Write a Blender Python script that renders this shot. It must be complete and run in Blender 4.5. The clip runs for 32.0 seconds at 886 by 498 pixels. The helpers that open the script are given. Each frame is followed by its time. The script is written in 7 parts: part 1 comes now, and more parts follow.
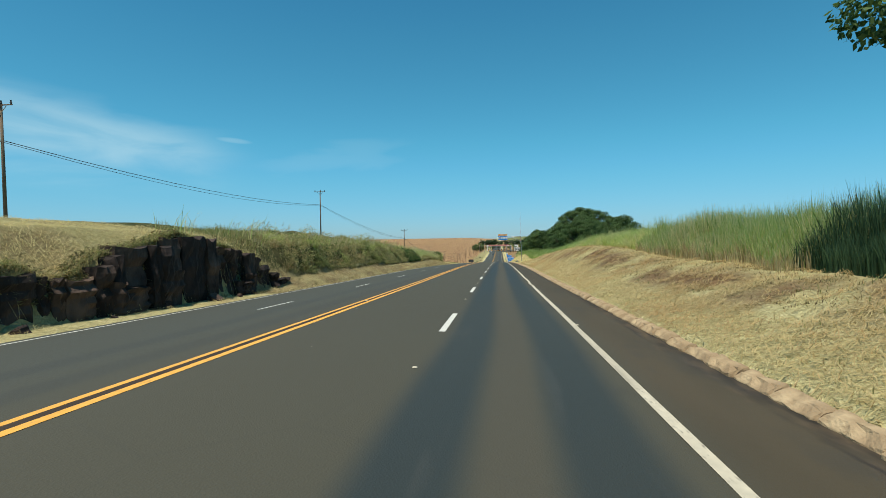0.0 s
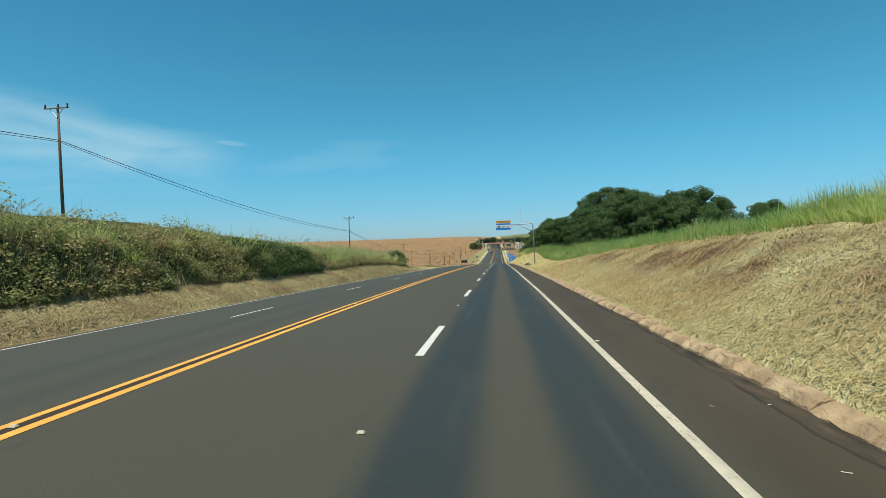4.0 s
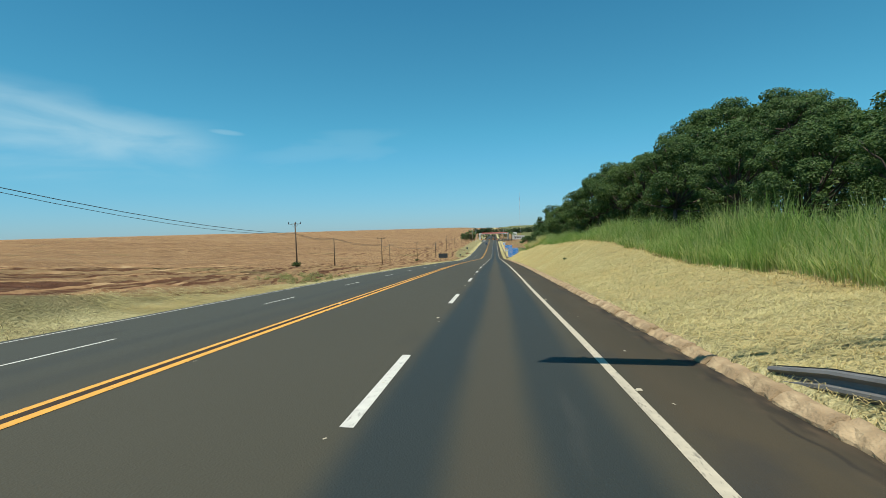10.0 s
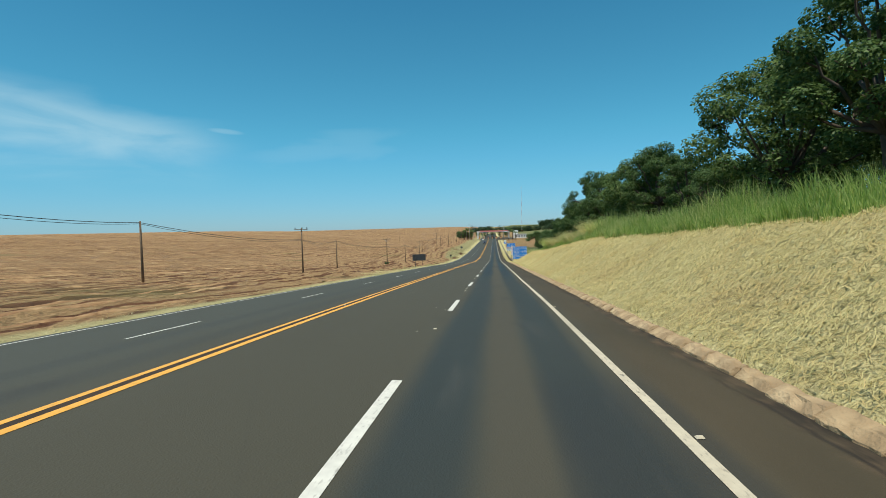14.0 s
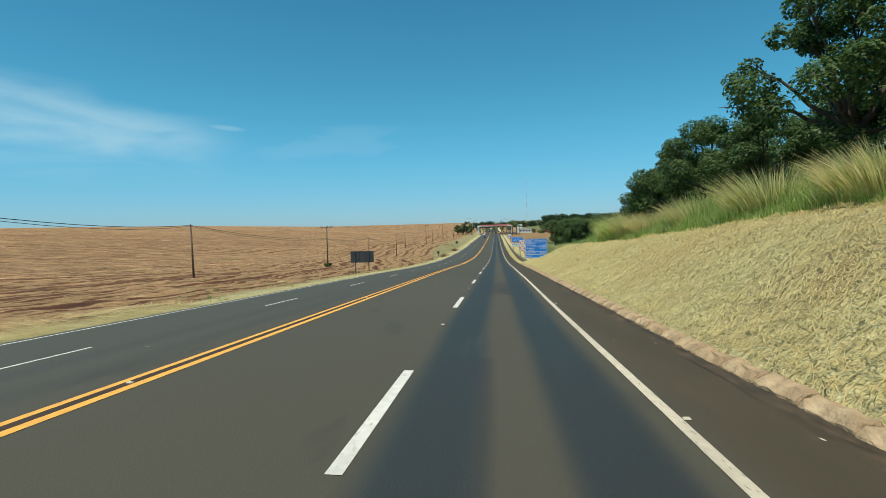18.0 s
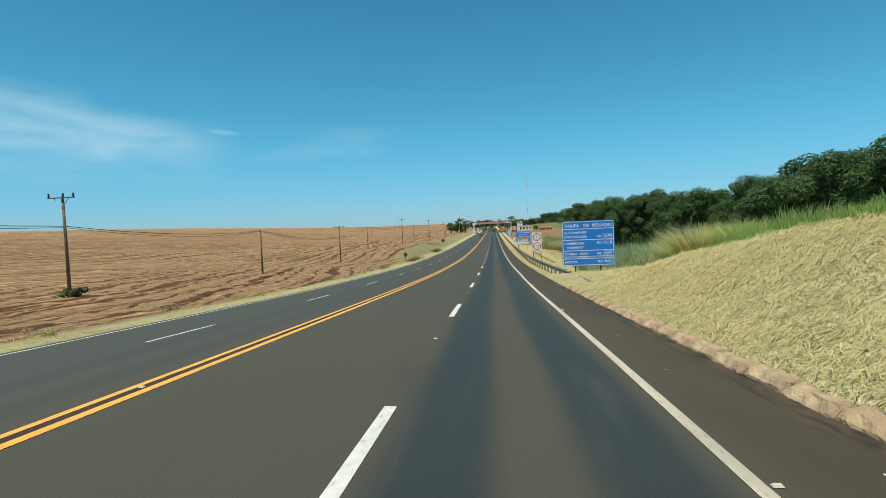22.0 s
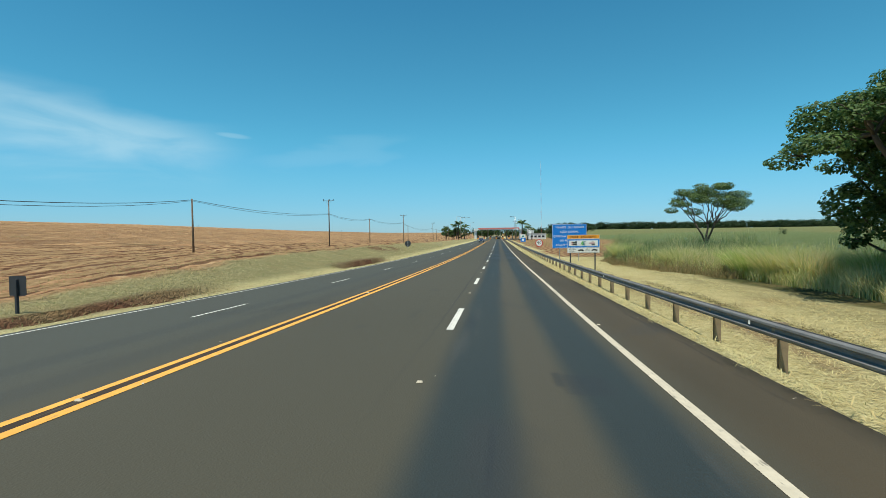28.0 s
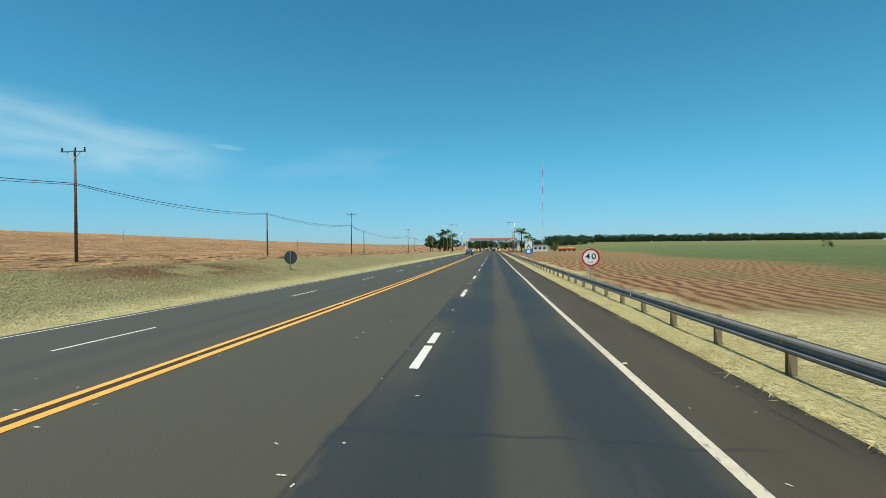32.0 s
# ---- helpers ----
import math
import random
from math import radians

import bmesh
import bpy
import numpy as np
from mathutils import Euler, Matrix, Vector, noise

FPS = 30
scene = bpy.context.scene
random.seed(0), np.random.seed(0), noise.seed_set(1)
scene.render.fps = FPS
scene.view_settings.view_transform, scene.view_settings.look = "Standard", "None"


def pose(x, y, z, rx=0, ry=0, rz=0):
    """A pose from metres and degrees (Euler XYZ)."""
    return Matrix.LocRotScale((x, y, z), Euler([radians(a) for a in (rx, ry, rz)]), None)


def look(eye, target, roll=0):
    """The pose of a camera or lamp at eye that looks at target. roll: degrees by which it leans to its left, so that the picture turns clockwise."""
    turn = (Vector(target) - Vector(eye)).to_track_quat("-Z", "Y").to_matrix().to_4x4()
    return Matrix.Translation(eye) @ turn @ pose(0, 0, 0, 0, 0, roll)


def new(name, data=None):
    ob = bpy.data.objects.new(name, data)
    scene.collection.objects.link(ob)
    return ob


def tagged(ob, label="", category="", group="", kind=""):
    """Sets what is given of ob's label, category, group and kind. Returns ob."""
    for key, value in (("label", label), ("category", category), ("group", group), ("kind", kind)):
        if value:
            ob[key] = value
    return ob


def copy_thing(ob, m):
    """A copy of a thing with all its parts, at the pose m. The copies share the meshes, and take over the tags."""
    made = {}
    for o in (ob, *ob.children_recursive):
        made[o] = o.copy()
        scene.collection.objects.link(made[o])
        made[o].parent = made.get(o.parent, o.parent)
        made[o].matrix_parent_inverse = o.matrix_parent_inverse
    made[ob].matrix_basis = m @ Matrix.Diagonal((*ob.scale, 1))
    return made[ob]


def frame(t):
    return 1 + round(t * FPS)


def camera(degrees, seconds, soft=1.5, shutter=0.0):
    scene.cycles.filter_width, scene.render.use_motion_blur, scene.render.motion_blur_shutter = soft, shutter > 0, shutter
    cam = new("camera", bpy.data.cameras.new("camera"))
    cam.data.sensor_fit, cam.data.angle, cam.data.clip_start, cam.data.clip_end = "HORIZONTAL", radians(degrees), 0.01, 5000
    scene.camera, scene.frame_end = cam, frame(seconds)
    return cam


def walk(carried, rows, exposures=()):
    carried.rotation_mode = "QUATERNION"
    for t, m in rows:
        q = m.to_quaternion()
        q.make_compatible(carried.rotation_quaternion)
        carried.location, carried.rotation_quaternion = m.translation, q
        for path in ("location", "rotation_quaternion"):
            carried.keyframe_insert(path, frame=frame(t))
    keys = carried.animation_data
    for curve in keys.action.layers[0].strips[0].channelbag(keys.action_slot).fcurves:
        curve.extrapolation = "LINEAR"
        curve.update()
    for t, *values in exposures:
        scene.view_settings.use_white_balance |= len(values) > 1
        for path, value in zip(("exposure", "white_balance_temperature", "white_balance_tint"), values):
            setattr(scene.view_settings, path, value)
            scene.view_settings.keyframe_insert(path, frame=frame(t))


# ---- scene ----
from math import cos, exp, pi, sin

# Road profile: height of the crown every 40 m, from y = -60.
PROFILE = (2.05, 0.21, -1.27, -2.64, -4.32, -6.21, -8.24, -10.55, -12.88, -15.26, -16.90, -17.73, -18.20,
           -18.46, -18.65, -18.84, -19.06, -19.33, -19.61, -19.88, -20.13, -20.34, -20.52, -20.67, -20.79)
PROF = np.array(PROFILE)


def road_z(y):
    """Height of the road's crown at y (number or array)."""
    y = np.asarray(y, float)
    u = (np.clip(y, -60.0, 899.9) + 60.0) / 40.0
    j = np.clip(u.astype(int), 0, len(PROF) - 2)
    f = u - j
    a, b = PROF[np.maximum(j - 1, 0)], PROF[j]
    c, d = PROF[j + 1], PROF[np.minimum(j + 2, len(PROF) - 1)]
    z = b + 0.5 * f * (c - a + f * (2 * a - 5 * b + 4 * c - d + f * (3 * (b - c) + d - a)))
    return z + np.where(y < -60.0, (-60.0 - y) * 0.03, 0.0)


def deck_z(x, y):
    """Height of the asphalt at x, y: it falls to both sides of the yellow lines."""
    x = np.asarray(x, float)
    return road_z(y) - np.where(x > 0, 0.029 * x, -0.048 * x)


# ---- camera ----
cam = camera(82.6, 32.0, soft=0.7, shutter=0.0)
# seconds, x, y, yaw, pitch, roll
WAY = (
    (0.0, 4.96, -8.51, 6.36, -1.39, 1.05),
    (0.5, 5.02, -2.18, 6.07, -1.32, 1.46),
    (1.0, 4.96, 4.14, 5.80, -1.49, 0.92),
    (1.5, 4.98, 10.50, 5.71, -1.30, 1.60),
    (2.0, 5.06, 16.84, 5.72, -1.13, 2.09),
    (2.5, 4.95, 23.14, 5.84, -0.99, 2.19),
    (3.0, 5.00, 29.48, 6.08, -1.17, 1.31),
    (3.5, 5.05, 35.90, 6.24, -1.38, 1.67),
    (5.5, 4.97, 62.07, 6.15, -1.57, 2.38),
    (6.0, 4.98, 68.28, 6.05, -1.75, 1.58),
    (6.5, 4.97, 74.42, 6.04, -1.80, 1.66),
    (7.0, 5.00, 80.58, 5.97, -1.84, 1.73),
    (7.5, 5.01, 86.89, 5.83, -2.10, 1.92),
    (8.0, 5.01, 93.28, 5.51, -2.09, 1.03),
    (8.5, 5.09, 99.69, 5.84, -1.73, 1.30),
    (9.0, 5.02, 106.00, 5.44, -2.03, 1.30),
    (9.5, 5.07, 112.10, 5.60, -2.39, 2.31),
    (10.0, 5.15, 118.14, 5.81, -2.49, 1.65),
    (10.5, 5.19, 124.29, 5.91, -2.50, 2.11),
    (11.0, 5.13, 130.47, 5.95, -1.86, 1.97),
    (11.5, 5.01, 136.64, 6.08, -2.33, 2.94),
    (12.0, 5.13, 142.92, 6.15, -2.29, 2.85),
    (12.5, 5.06, 149.20, 6.15, -2.08, 2.36),
    (13.0, 5.02, 155.56, 5.95, -2.09, 1.69),
    (13.5, 4.99, 161.79, 5.66, -2.31, 1.41),
    (15.5, 5.07, 185.01, 6.11, -2.81, 2.20),
    (16.0, 5.11, 190.95, 6.13, -2.65, 2.13),
    (16.5, 4.98, 196.87, 6.09, -2.91, 2.31),
    (17.0, 5.00, 202.88, 6.14, -2.47, 1.96),
    (17.5, 5.15, 209.02, 5.95, -2.99, 1.97),
    (18.0, 4.95, 215.21, 5.95, -2.95, 1.62),
    (18.5, 4.91, 221.55, 5.95, -2.90, 1.85),
    (19.0, 4.89, 227.92, 5.70, -2.87, 1.89),
    (19.5, 4.78, 234.21, 5.58, -2.52, 3.25),
    (20.0, 5.01, 240.40, 6.08, -2.72, 3.19),
    (20.5, 5.07, 246.31, 6.17, -2.78, 2.41),
    (21.0, 4.94, 252.23, 5.93, -2.81, 2.34),
    (21.5, 5.07, 258.49, 5.74, -2.90, 2.05),
    (22.0, 4.89, 264.83, 5.65, -2.86, 2.53),
    (22.5, 5.07, 271.14, 5.89, -2.39, 2.62),
    (23.0, 4.93, 277.39, 5.69, -2.49, 1.63),
    (23.5, 4.94, 283.38, 5.86, -2.82, 1.64),
    (24.0, 4.95, 289.36, 6.06, -2.86, 1.77),
    (24.5, 4.93, 295.59, 6.13, -2.60, 1.30),
    (25.0, 4.95, 301.97, 6.36, -2.51, 1.32),
    (25.5, 4.86, 308.37, 6.32, -2.20, 1.10),
    (27.5, 4.72, 334.50, 6.35, -1.79, 0.74),
    (28.0, 4.65, 340.83, 6.25, -1.80, 0.76),
    (28.5, 4.60, 347.19, 6.15, -1.35, 0.34),
    (29.0, 4.66, 353.54, 5.82, -1.10, -0.34),
    (29.5, 4.87, 360.02, 5.84, -1.01, 0.51),
    (30.0, 4.70, 366.38, 5.79, -0.77, 0.74),
    (30.5, 4.68, 373.00, 5.73, -0.70, 0.58),
    (31.0, 4.72, 379.44, 5.50, -0.89, 0.51),
    (31.5, 4.86, 385.87, 5.51, -0.65, 0.49),
    (32.0, 4.82, 392.30, 5.65, -0.40, 0.52),
)
walk(cam, [(t, pose(x, y, float(road_z(y)) + 1.669, 90 + p, r, w)) for t, x, y, w, p, r in WAY], exposures=((0, 0.0), (6, 0.0), (10, -0.04), (14, -0.04), (21, 0.0), (28, 0.08), (32, 0.06)))

# ---- sky and sun ----
SUN_TO = Vector((-0.187, -0.276, 1.0)).normalized()
world = bpy.data.worlds.new("sky")
scene.world = world
world.use_nodes = True
wn = world.node_tree.nodes
wl = world.node_tree.links
wn.clear()


def wnode(kind, **vals):
    n = wn.new(kind)
    for key, value in vals.items():
        n.inputs[int(key[1:])].default_value = value
    return n


sky = wn.new("ShaderNodeTexSky")
sky.sky_type, sky.sun_disc = "NISHITA", False
sky.sun_elevation = math.asin(SUN_TO.z)
sky.sun_rotation = math.atan2(SUN_TO.x, SUN_TO.y)
sky.altitude, sky.air_density, sky.dust_density, sky.ozone_density = 600, 1.0, 0.1, 2.0
tc = wn.new("ShaderNodeTexCoord")
# thin cirrus, low to the front left
mp = wn.new("ShaderNodeMapping")
mp.inputs["Rotation"].default_value = (0, 0, radians(-35))
mp.inputs["Scale"].default_value = (2.0, 2.0, 9.0)
ns = wn.new("ShaderNodeTexNoise")
ns.inputs["Scale"].default_value, ns.inputs["Detail"].default_value, ns.inputs["Distortion"].default_value = 2.4, 5.0, 0.45
wl.new(tc.outputs["Generated"], mp.inputs["Vector"])
wl.new(mp.outputs["Vector"], ns.inputs["Vector"])
tint = wn.new("ShaderNodeMix")
tint.data_type, tint.blend_type = "RGBA", "MULTIPLY"
tint.inputs["Factor"].default_value = 1.0
# the clear air after rain: deep cyan overhead, paler and bluer towards the horizon
sep = wn.new("ShaderNodeSeparateXYZ")
wl.new(tc.outputs["Generated"], sep.inputs[0])
height = wn.new("ShaderNodeMapRange")
height.inputs["From Min"].default_value, height.inputs["From Max"].default_value = 0.0, 0.45
wl.new(sep.outputs[2], height.inputs["Value"])
hue = wn.new("ShaderNodeValToRGB")
hue.color_ramp.interpolation = "B_SPLINE"
while len(hue.color_ramp.elements) < 6:
    hue.color_ramp.elements.new(0.5)
for stop, (level, red, green, blue) in zip(hue.color_ramp.elements, ((0.0, 0.35, 0.60, 0.98), (0.13, 0.37, 0.74, 0.96), (0.25, 0.37, 0.87, 0.965), (0.40, 0.35, 0.98, 1.06), (0.75, 0.33, 1.02, 1.12), (1.0, 0.28, 0.95, 1.09))):
    stop.position, stop.color = level, (red, green, blue, 1)
wl.new(height.outputs["Result"], hue.inputs["Fac"])
wl.new(hue.outputs["Color"], tint.inputs["B"])
wl.new(sky.outputs["Color"], tint.inputs["A"])


def wmath(op, a, b):
    n = wn.new("ShaderNodeMath")
    n.operation = op
    for k, v in enumerate((a, b)):
        if isinstance(v, (int, float)):
            n.inputs[k].default_value = v
        else:
            wl.new(v, n.inputs[k])
    return n.outputs[0]


def wspan(value, low, high):
    n = wn.new("ShaderNodeMapRange")
    n.interpolation_type = "SMOOTHSTEP"
    n.inputs["From Min"].default_value, n.inputs["From Max"].default_value = low, high
    wl.new(value, n.inputs["Value"])
    return n.outputs["Result"]


# tangents of the bearing and of the height, ahead of the road
ahead = wmath("MAXIMUM", sep.outputs[1], 0.05)
bearing = wmath("DIVIDE", sep.outputs[0], ahead)
rise = wmath("DIVIDE", sep.outputs[2], ahead)
stir = wmath("MULTIPLY", wmath("SUBTRACT", ns.outputs["Fac"], 0.5), 0.10)
rise_s = wmath("ADD", rise, stir)
top_line = wmath("ADD", 0.212, wmath("MULTIPLY", wmath("SUBTRACT", -0.50, bearing), 0.27))
wedge = wmath("MULTIPLY", wspan(wmath("SUBTRACT", top_line, rise_s), -0.012, 0.045), wspan(rise_s, 0.09, 0.22))
wedge = wmath("MULTIPLY", wedge, wspan(bearing, -0.46, -0.72))
wisp_u = wmath("MULTIPLY", wmath("ADD", bearing, 0.34), 5.2)
wisp_v = wmath("MULTIPLY", wmath("SUBTRACT", rise_s, wmath("ADD", 0.165, wmath("MULTIPLY", wmath("ADD", bearing, 0.34), 0.06))), 34.0)
wisp = wspan(wmath("ADD", wmath("MULTIPLY", wisp_u, wisp_u), wmath("MULTIPLY", wisp_v, wisp_v)), 1.0, 0.0)
end_u = wmath("MULTIPLY", wmath("ADD", bearing, 0.545), 22.0)
end_v = wmath("MULTIPLY", wmath("SUBTRACT", rise, wmath("SUBTRACT", 0.208, wmath("MULTIPLY", wmath("ADD", bearing, 0.545), 0.16))), 150.0)
tip = wspan(wmath("ADD", wmath("MULTIPLY", end_u, end_u), wmath("MULTIPLY", end_v, end_v)), 1.0, 0.0)
streak = wspan(ns.outputs["Fac"], 0.25, 0.75)
cover = wmath("MULTIPLY", wedge, wmath("ADD", 0.08, wmath("MULTIPLY", streak, 0.46)))
cover = wmath("ADD", cover, wmath("ADD", wmath("MULTIPLY", wisp, 0.10), wmath("MULTIPLY", tip, 0.22)))
cloud_mix = wn.new("ShaderNodeMix")
cloud_mix.data_type = "RGBA"
cloud_mix.inputs["B"].default_value = (4.4, 6.4, 7.2, 1)
wl.new(cover, cloud_mix.inputs["Factor"])
wl.new(tint.outputs["Result"], cloud_mix.inputs["A"])
bg = wn.new("ShaderNodeBackground")
bg.inputs["Strength"].default_value = 0.115
wout = wn.new("ShaderNodeOutputWorld")
wl.new(cloud_mix.outputs["Result"], bg.inputs["Color"])
wl.new(bg.outputs["Background"], wout.inputs["Surface"])

sun_data = bpy.data.lights.new("sun", "SUN")
sun_data.energy, sun_data.angle, sun_data.color = 5.0, radians(0.5), (1.0, 0.94, 0.82)
sun = new("sun", sun_data)
sun.matrix_world = look(SUN_TO * 100, (0, 0, 0))

# ---- materials ----


class Shader:
    """A small builder of node materials."""

    def __init__(self, name, rough=0.8, metal=0.0, spec=0.3):
        self.mat = bpy.data.materials.new(name)
        self.mat.use_nodes = True
        self.n, self.l = self.mat.node_tree.nodes, self.mat.node_tree.links
        self.b = self.n["Principled BSDF"]
        self.b.inputs["Roughness"].default_value = rough
        self.b.inputs["Metallic"].default_value = metal
        self.b.inputs["Specular IOR Level"].default_value = spec
        self.co = self.n.new("ShaderNodeTexCoord")

    def put(self, value, socket):
        if isinstance(value, (int, float)):
            socket.default_value = value
        elif isinstance(value, tuple):
            socket.default_value = (*value, 1.0)[:4] if len(value) == 3 and socket.type == "RGBA" else value
        else:
            self.l.new(value, socket)

    def scaled(self, scale, space="Object"):
        m = self.n.new("ShaderNodeMapping")
        m.inputs["Scale"].default_value = scale
        self.l.new(self.co.outputs[space], m.inputs["Vector"])
        return m.outputs["Vector"]

    def noise(self, scale, detail=4.0, stretch=None, low=0.3, high=0.7, distort=0.0):
        t = self.n.new("ShaderNodeTexNoise")
        t.inputs["Scale"].default_value, t.inputs["Detail"].default_value = scale, detail
        t.inputs["Distortion"].default_value = distort
        self.l.new(self.scaled(stretch) if stretch else self.co.outputs["Object"], t.inputs["Vector"])
        return self.span(t.outputs["Fac"], low, high)

    def span(self, value, low, high, smooth=False):
        r = self.n.new("ShaderNodeMapRange")
        if smooth:
            r.interpolation_type = "SMOOTHSTEP"
        self.put(value, r.inputs["Value"])
        r.inputs["From Min"].default_value, r.inputs["From Max"].default_value = low, high
        return r.outputs["Result"]

    def math(self, op, a, b=0.0):
        m = self.n.new("ShaderNodeMath")
        m.operation = op
        self.put(a, m.inputs[0]), self.put(b, m.inputs[1])
        return m.outputs[0]

    def mix(self, fac, a, b, blend="MIX"):
        m = self.n.new("ShaderNodeMix")
        m.data_type, m.blend_type = "RGBA", blend
        self.put(fac, m.inputs["Factor"]), self.put(a, m.inputs["A"]), self.put(b, m.inputs["B"])
        return m.outputs["Result"]

    def axis(self, k):
        s = self.n.new("ShaderNodeSeparateXYZ")
        self.l.new(self.co.outputs["Object"], s.inputs[0])
        return s.outputs[k]

    def attribute(self, name):
        a = self.n.new("ShaderNodeAttribute")
        a.attribute_name = name
        return a.outputs["Fac"]

    def each(self):
        o = self.n.new("ShaderNodeObjectInfo")
        return o.outputs["Random"]

    def island(self):
        g = self.n.new("ShaderNodeNewGeometry")
        return g.outputs["Random Per Island"]

    def bump(self, height, strength=0.4, distance=0.02):
        b = self.n.new("ShaderNodeBump")
        b.inputs["Strength"].default_value, b.inputs["Distance"].default_value = strength, distance
        self.l.new(height, b.inputs["Height"])
        self.l.new(b.outputs["Normal"], self.b.inputs["Normal"])

    def done(self, colour):
        self.put(colour, self.b.inputs["Base Color"])
        return self.mat


def simple(name, colour, rough=0.6, metal=0.0, vary=0.25, scale=6.0, spec=0.3):
    """Paint, metal or concrete with faint two-scale mottling and dirt."""
    s = Shader(name, rough, metal, spec)
    dark = tuple(c * (1 - vary) for c in colour)
    c = s.mix(s.noise(scale, 5), dark, colour)
    c = s.mix(s.math("MULTIPLY", s.noise(scale * 9, 3), 0.35), c, tuple(min(1, k * 1.12) for k in colour))
    return s.done(c)


def leafy(name, dark, light, dry=None, translucent=0.35, tufts=0.0, shade=0.5):
    """Leaf and grass blades: colour varies leaf by leaf and in broad patches; light passes through."""
    s = Shader(name, 0.55, 0.0, 0.25)
    c = s.mix(s.island(), dark, light)
    c = s.mix(s.math("MULTIPLY", s.noise(0.35, 3), shade), c, tuple(a * 0.7 for a in dark))
    if tufts:
        c = s.mix(s.math("MULTIPLY", s.noise(4.0, 4, None, 0.40, 0.58), tufts), c, tuple(a * 0.6 for a in dark))
    if dry:
        c = s.mix(s.span(s.math("ADD", s.island(), s.math("MULTIPLY", s.noise(0.25, 3), 0.8)), 0.75, 1.35), c, dry)
    s.put(c, s.b.inputs["Base Color"])
    tr = s.n.new("ShaderNodeBsdfTranslucent")
    s.put(c, tr.inputs["Color"])
    mx = s.n.new("ShaderNodeMixShader")
    mx.inputs[0].default_value = translucent
    s.l.new(s.b.outputs[0], mx.inputs[1]), s.l.new(tr.outputs[0], mx.inputs[2])
    s.l.new(mx.outputs[0], s.n["Material Output"].inputs["Surface"])
    return s.mat


def asphalt_material():
    s = Shader("asphalt", 0.82, 0.0, 0.35)
    x, y = s.axis(0), s.axis(1)
    wob = s.math("MULTIPLY", s.math("SUBTRACT", s.noise(0.06, 3, (0.3, 1, 1)), 0.5), 0.25)
    xw = s.math("ADD", x, wob)

    def band(centre, width):
        d = s.math("ABSOLUTE", s.math("SUBTRACT", xw, centre))
        return s.math("SUBTRACT", 1.0, s.span(d, width * 0.36, width, True))

    broad = s.noise(0.12, 4, (1, 0.25, 1))
    base = s.mix(broad, (0.056, 0.052, 0.034), (0.068, 0.063, 0.042))
    fine = s.noise(45, 3)
    base = s.mix(s.math("MULTIPLY", fine, 0.5), base, (0.051, 0.049, 0.034))
    # the opposite lanes are greyer, the shoulder browner
    base = s.mix(s.math("SUBTRACT", 1.0, s.span(xw, -3.0, 0.5, True)), base, (0.055, 0.057, 0.044))
    base = s.mix(s.span(xw, 6.6, 7.4, True), base, s.mix(s.noise(0.5, 5, (1.5, 0.35, 1), 0.35, 0.7), (0.047, 0.038, 0.021), (0.064, 0.050, 0.028)))
    gutter = s.math("MULTIPLY", s.span(s.math("ADD", x, s.math("MULTIPLY", s.noise(1.5, 5), 0.35)), 8.25, 8.55), s.math("SUBTRACT", 1.0, s.span(y, 286, 292)))
    base = s.mix(s.math("MULTIPLY", gutter, 0.85), base, s.mix(s.noise(2.5, 5, (2, 0.6, 1), 0.4, 0.6), (0.026, 0.019, 0.012), (0.115, 0.080, 0.046)))
    crumble = s.math("SUBTRACT", 1.0, s.span(s.math("ABSOLUTE", s.math("SUBTRACT", s.math("ADD", x, s.math("MULTIPLY", s.noise(0.7, 6), 0.18)), 8.22)), 0.012, 0.045))
    base = s.mix(s.math("MULTIPLY", s.math("MULTIPLY", crumble, s.noise(0.3, 3, None, 0.52, 0.62)), 0.7), base, (0.020, 0.015, 0.011))
    # wheel tracks polished and oiled by traffic
    long = s.math("ADD", 0.6, s.math("MULTIPLY", s.noise(0.07, 4, (1, 0.4, 1)), 0.4))
    tracks = s.math("MAXIMUM", band(4.28, 0.70), band(6.02, 0.70))
    tracks = s.math("MULTIPLY", tracks, long)
    base = s.mix(s.math("MINIMUM", 1.0, s.math("MULTIPLY", tracks, 1.1)), base, (0.022, 0.029, 0.027))
    base = s.mix(s.math("MULTIPLY", s.math("MAXIMUM", band(-1.2, 0.5), band(-2.7, 0.5)), 0.35), base, (0.033, 0.036, 0.033))
    base = s.mix(s.math("MULTIPLY", band(5.15, 0.42), 0.35), base, (0.062, 0.055, 0.040))
    # bitumen repairs near the toll end of the lane, and odd tar spots before
    xj = s.math("ADD", x, s.math("MULTIPLY", s.math("SUBTRACT", s.noise(1.2, 5), 0.5), 0.22))
    xs = s.math("ADD", x, s.math("MULTIPLY", s.math("SUBTRACT", s.noise(0.5, 4), 0.5), 0.05))
    lane = s.math("MULTIPLY", s.span(xj, 3.22, 3.34), s.math("SUBTRACT", 1.0, s.span(xj, 6.5, 7.0)))
    reach = s.math("MULTIPLY", s.span(y, 386, 396), s.math("SUBTRACT", 1.0, s.span(y, 455, 480)))
    repair = s.math("MULTIPLY", s.math("MULTIPLY", lane, reach), s.noise(0.35, 6, (1, 0.45, 1), 0.38, 0.56))
    repair = s.math("MULTIPLY", repair, s.math("SUBTRACT", 1.0, s.math("MULTIPLY", band(5.2, 0.55), 0.65)))
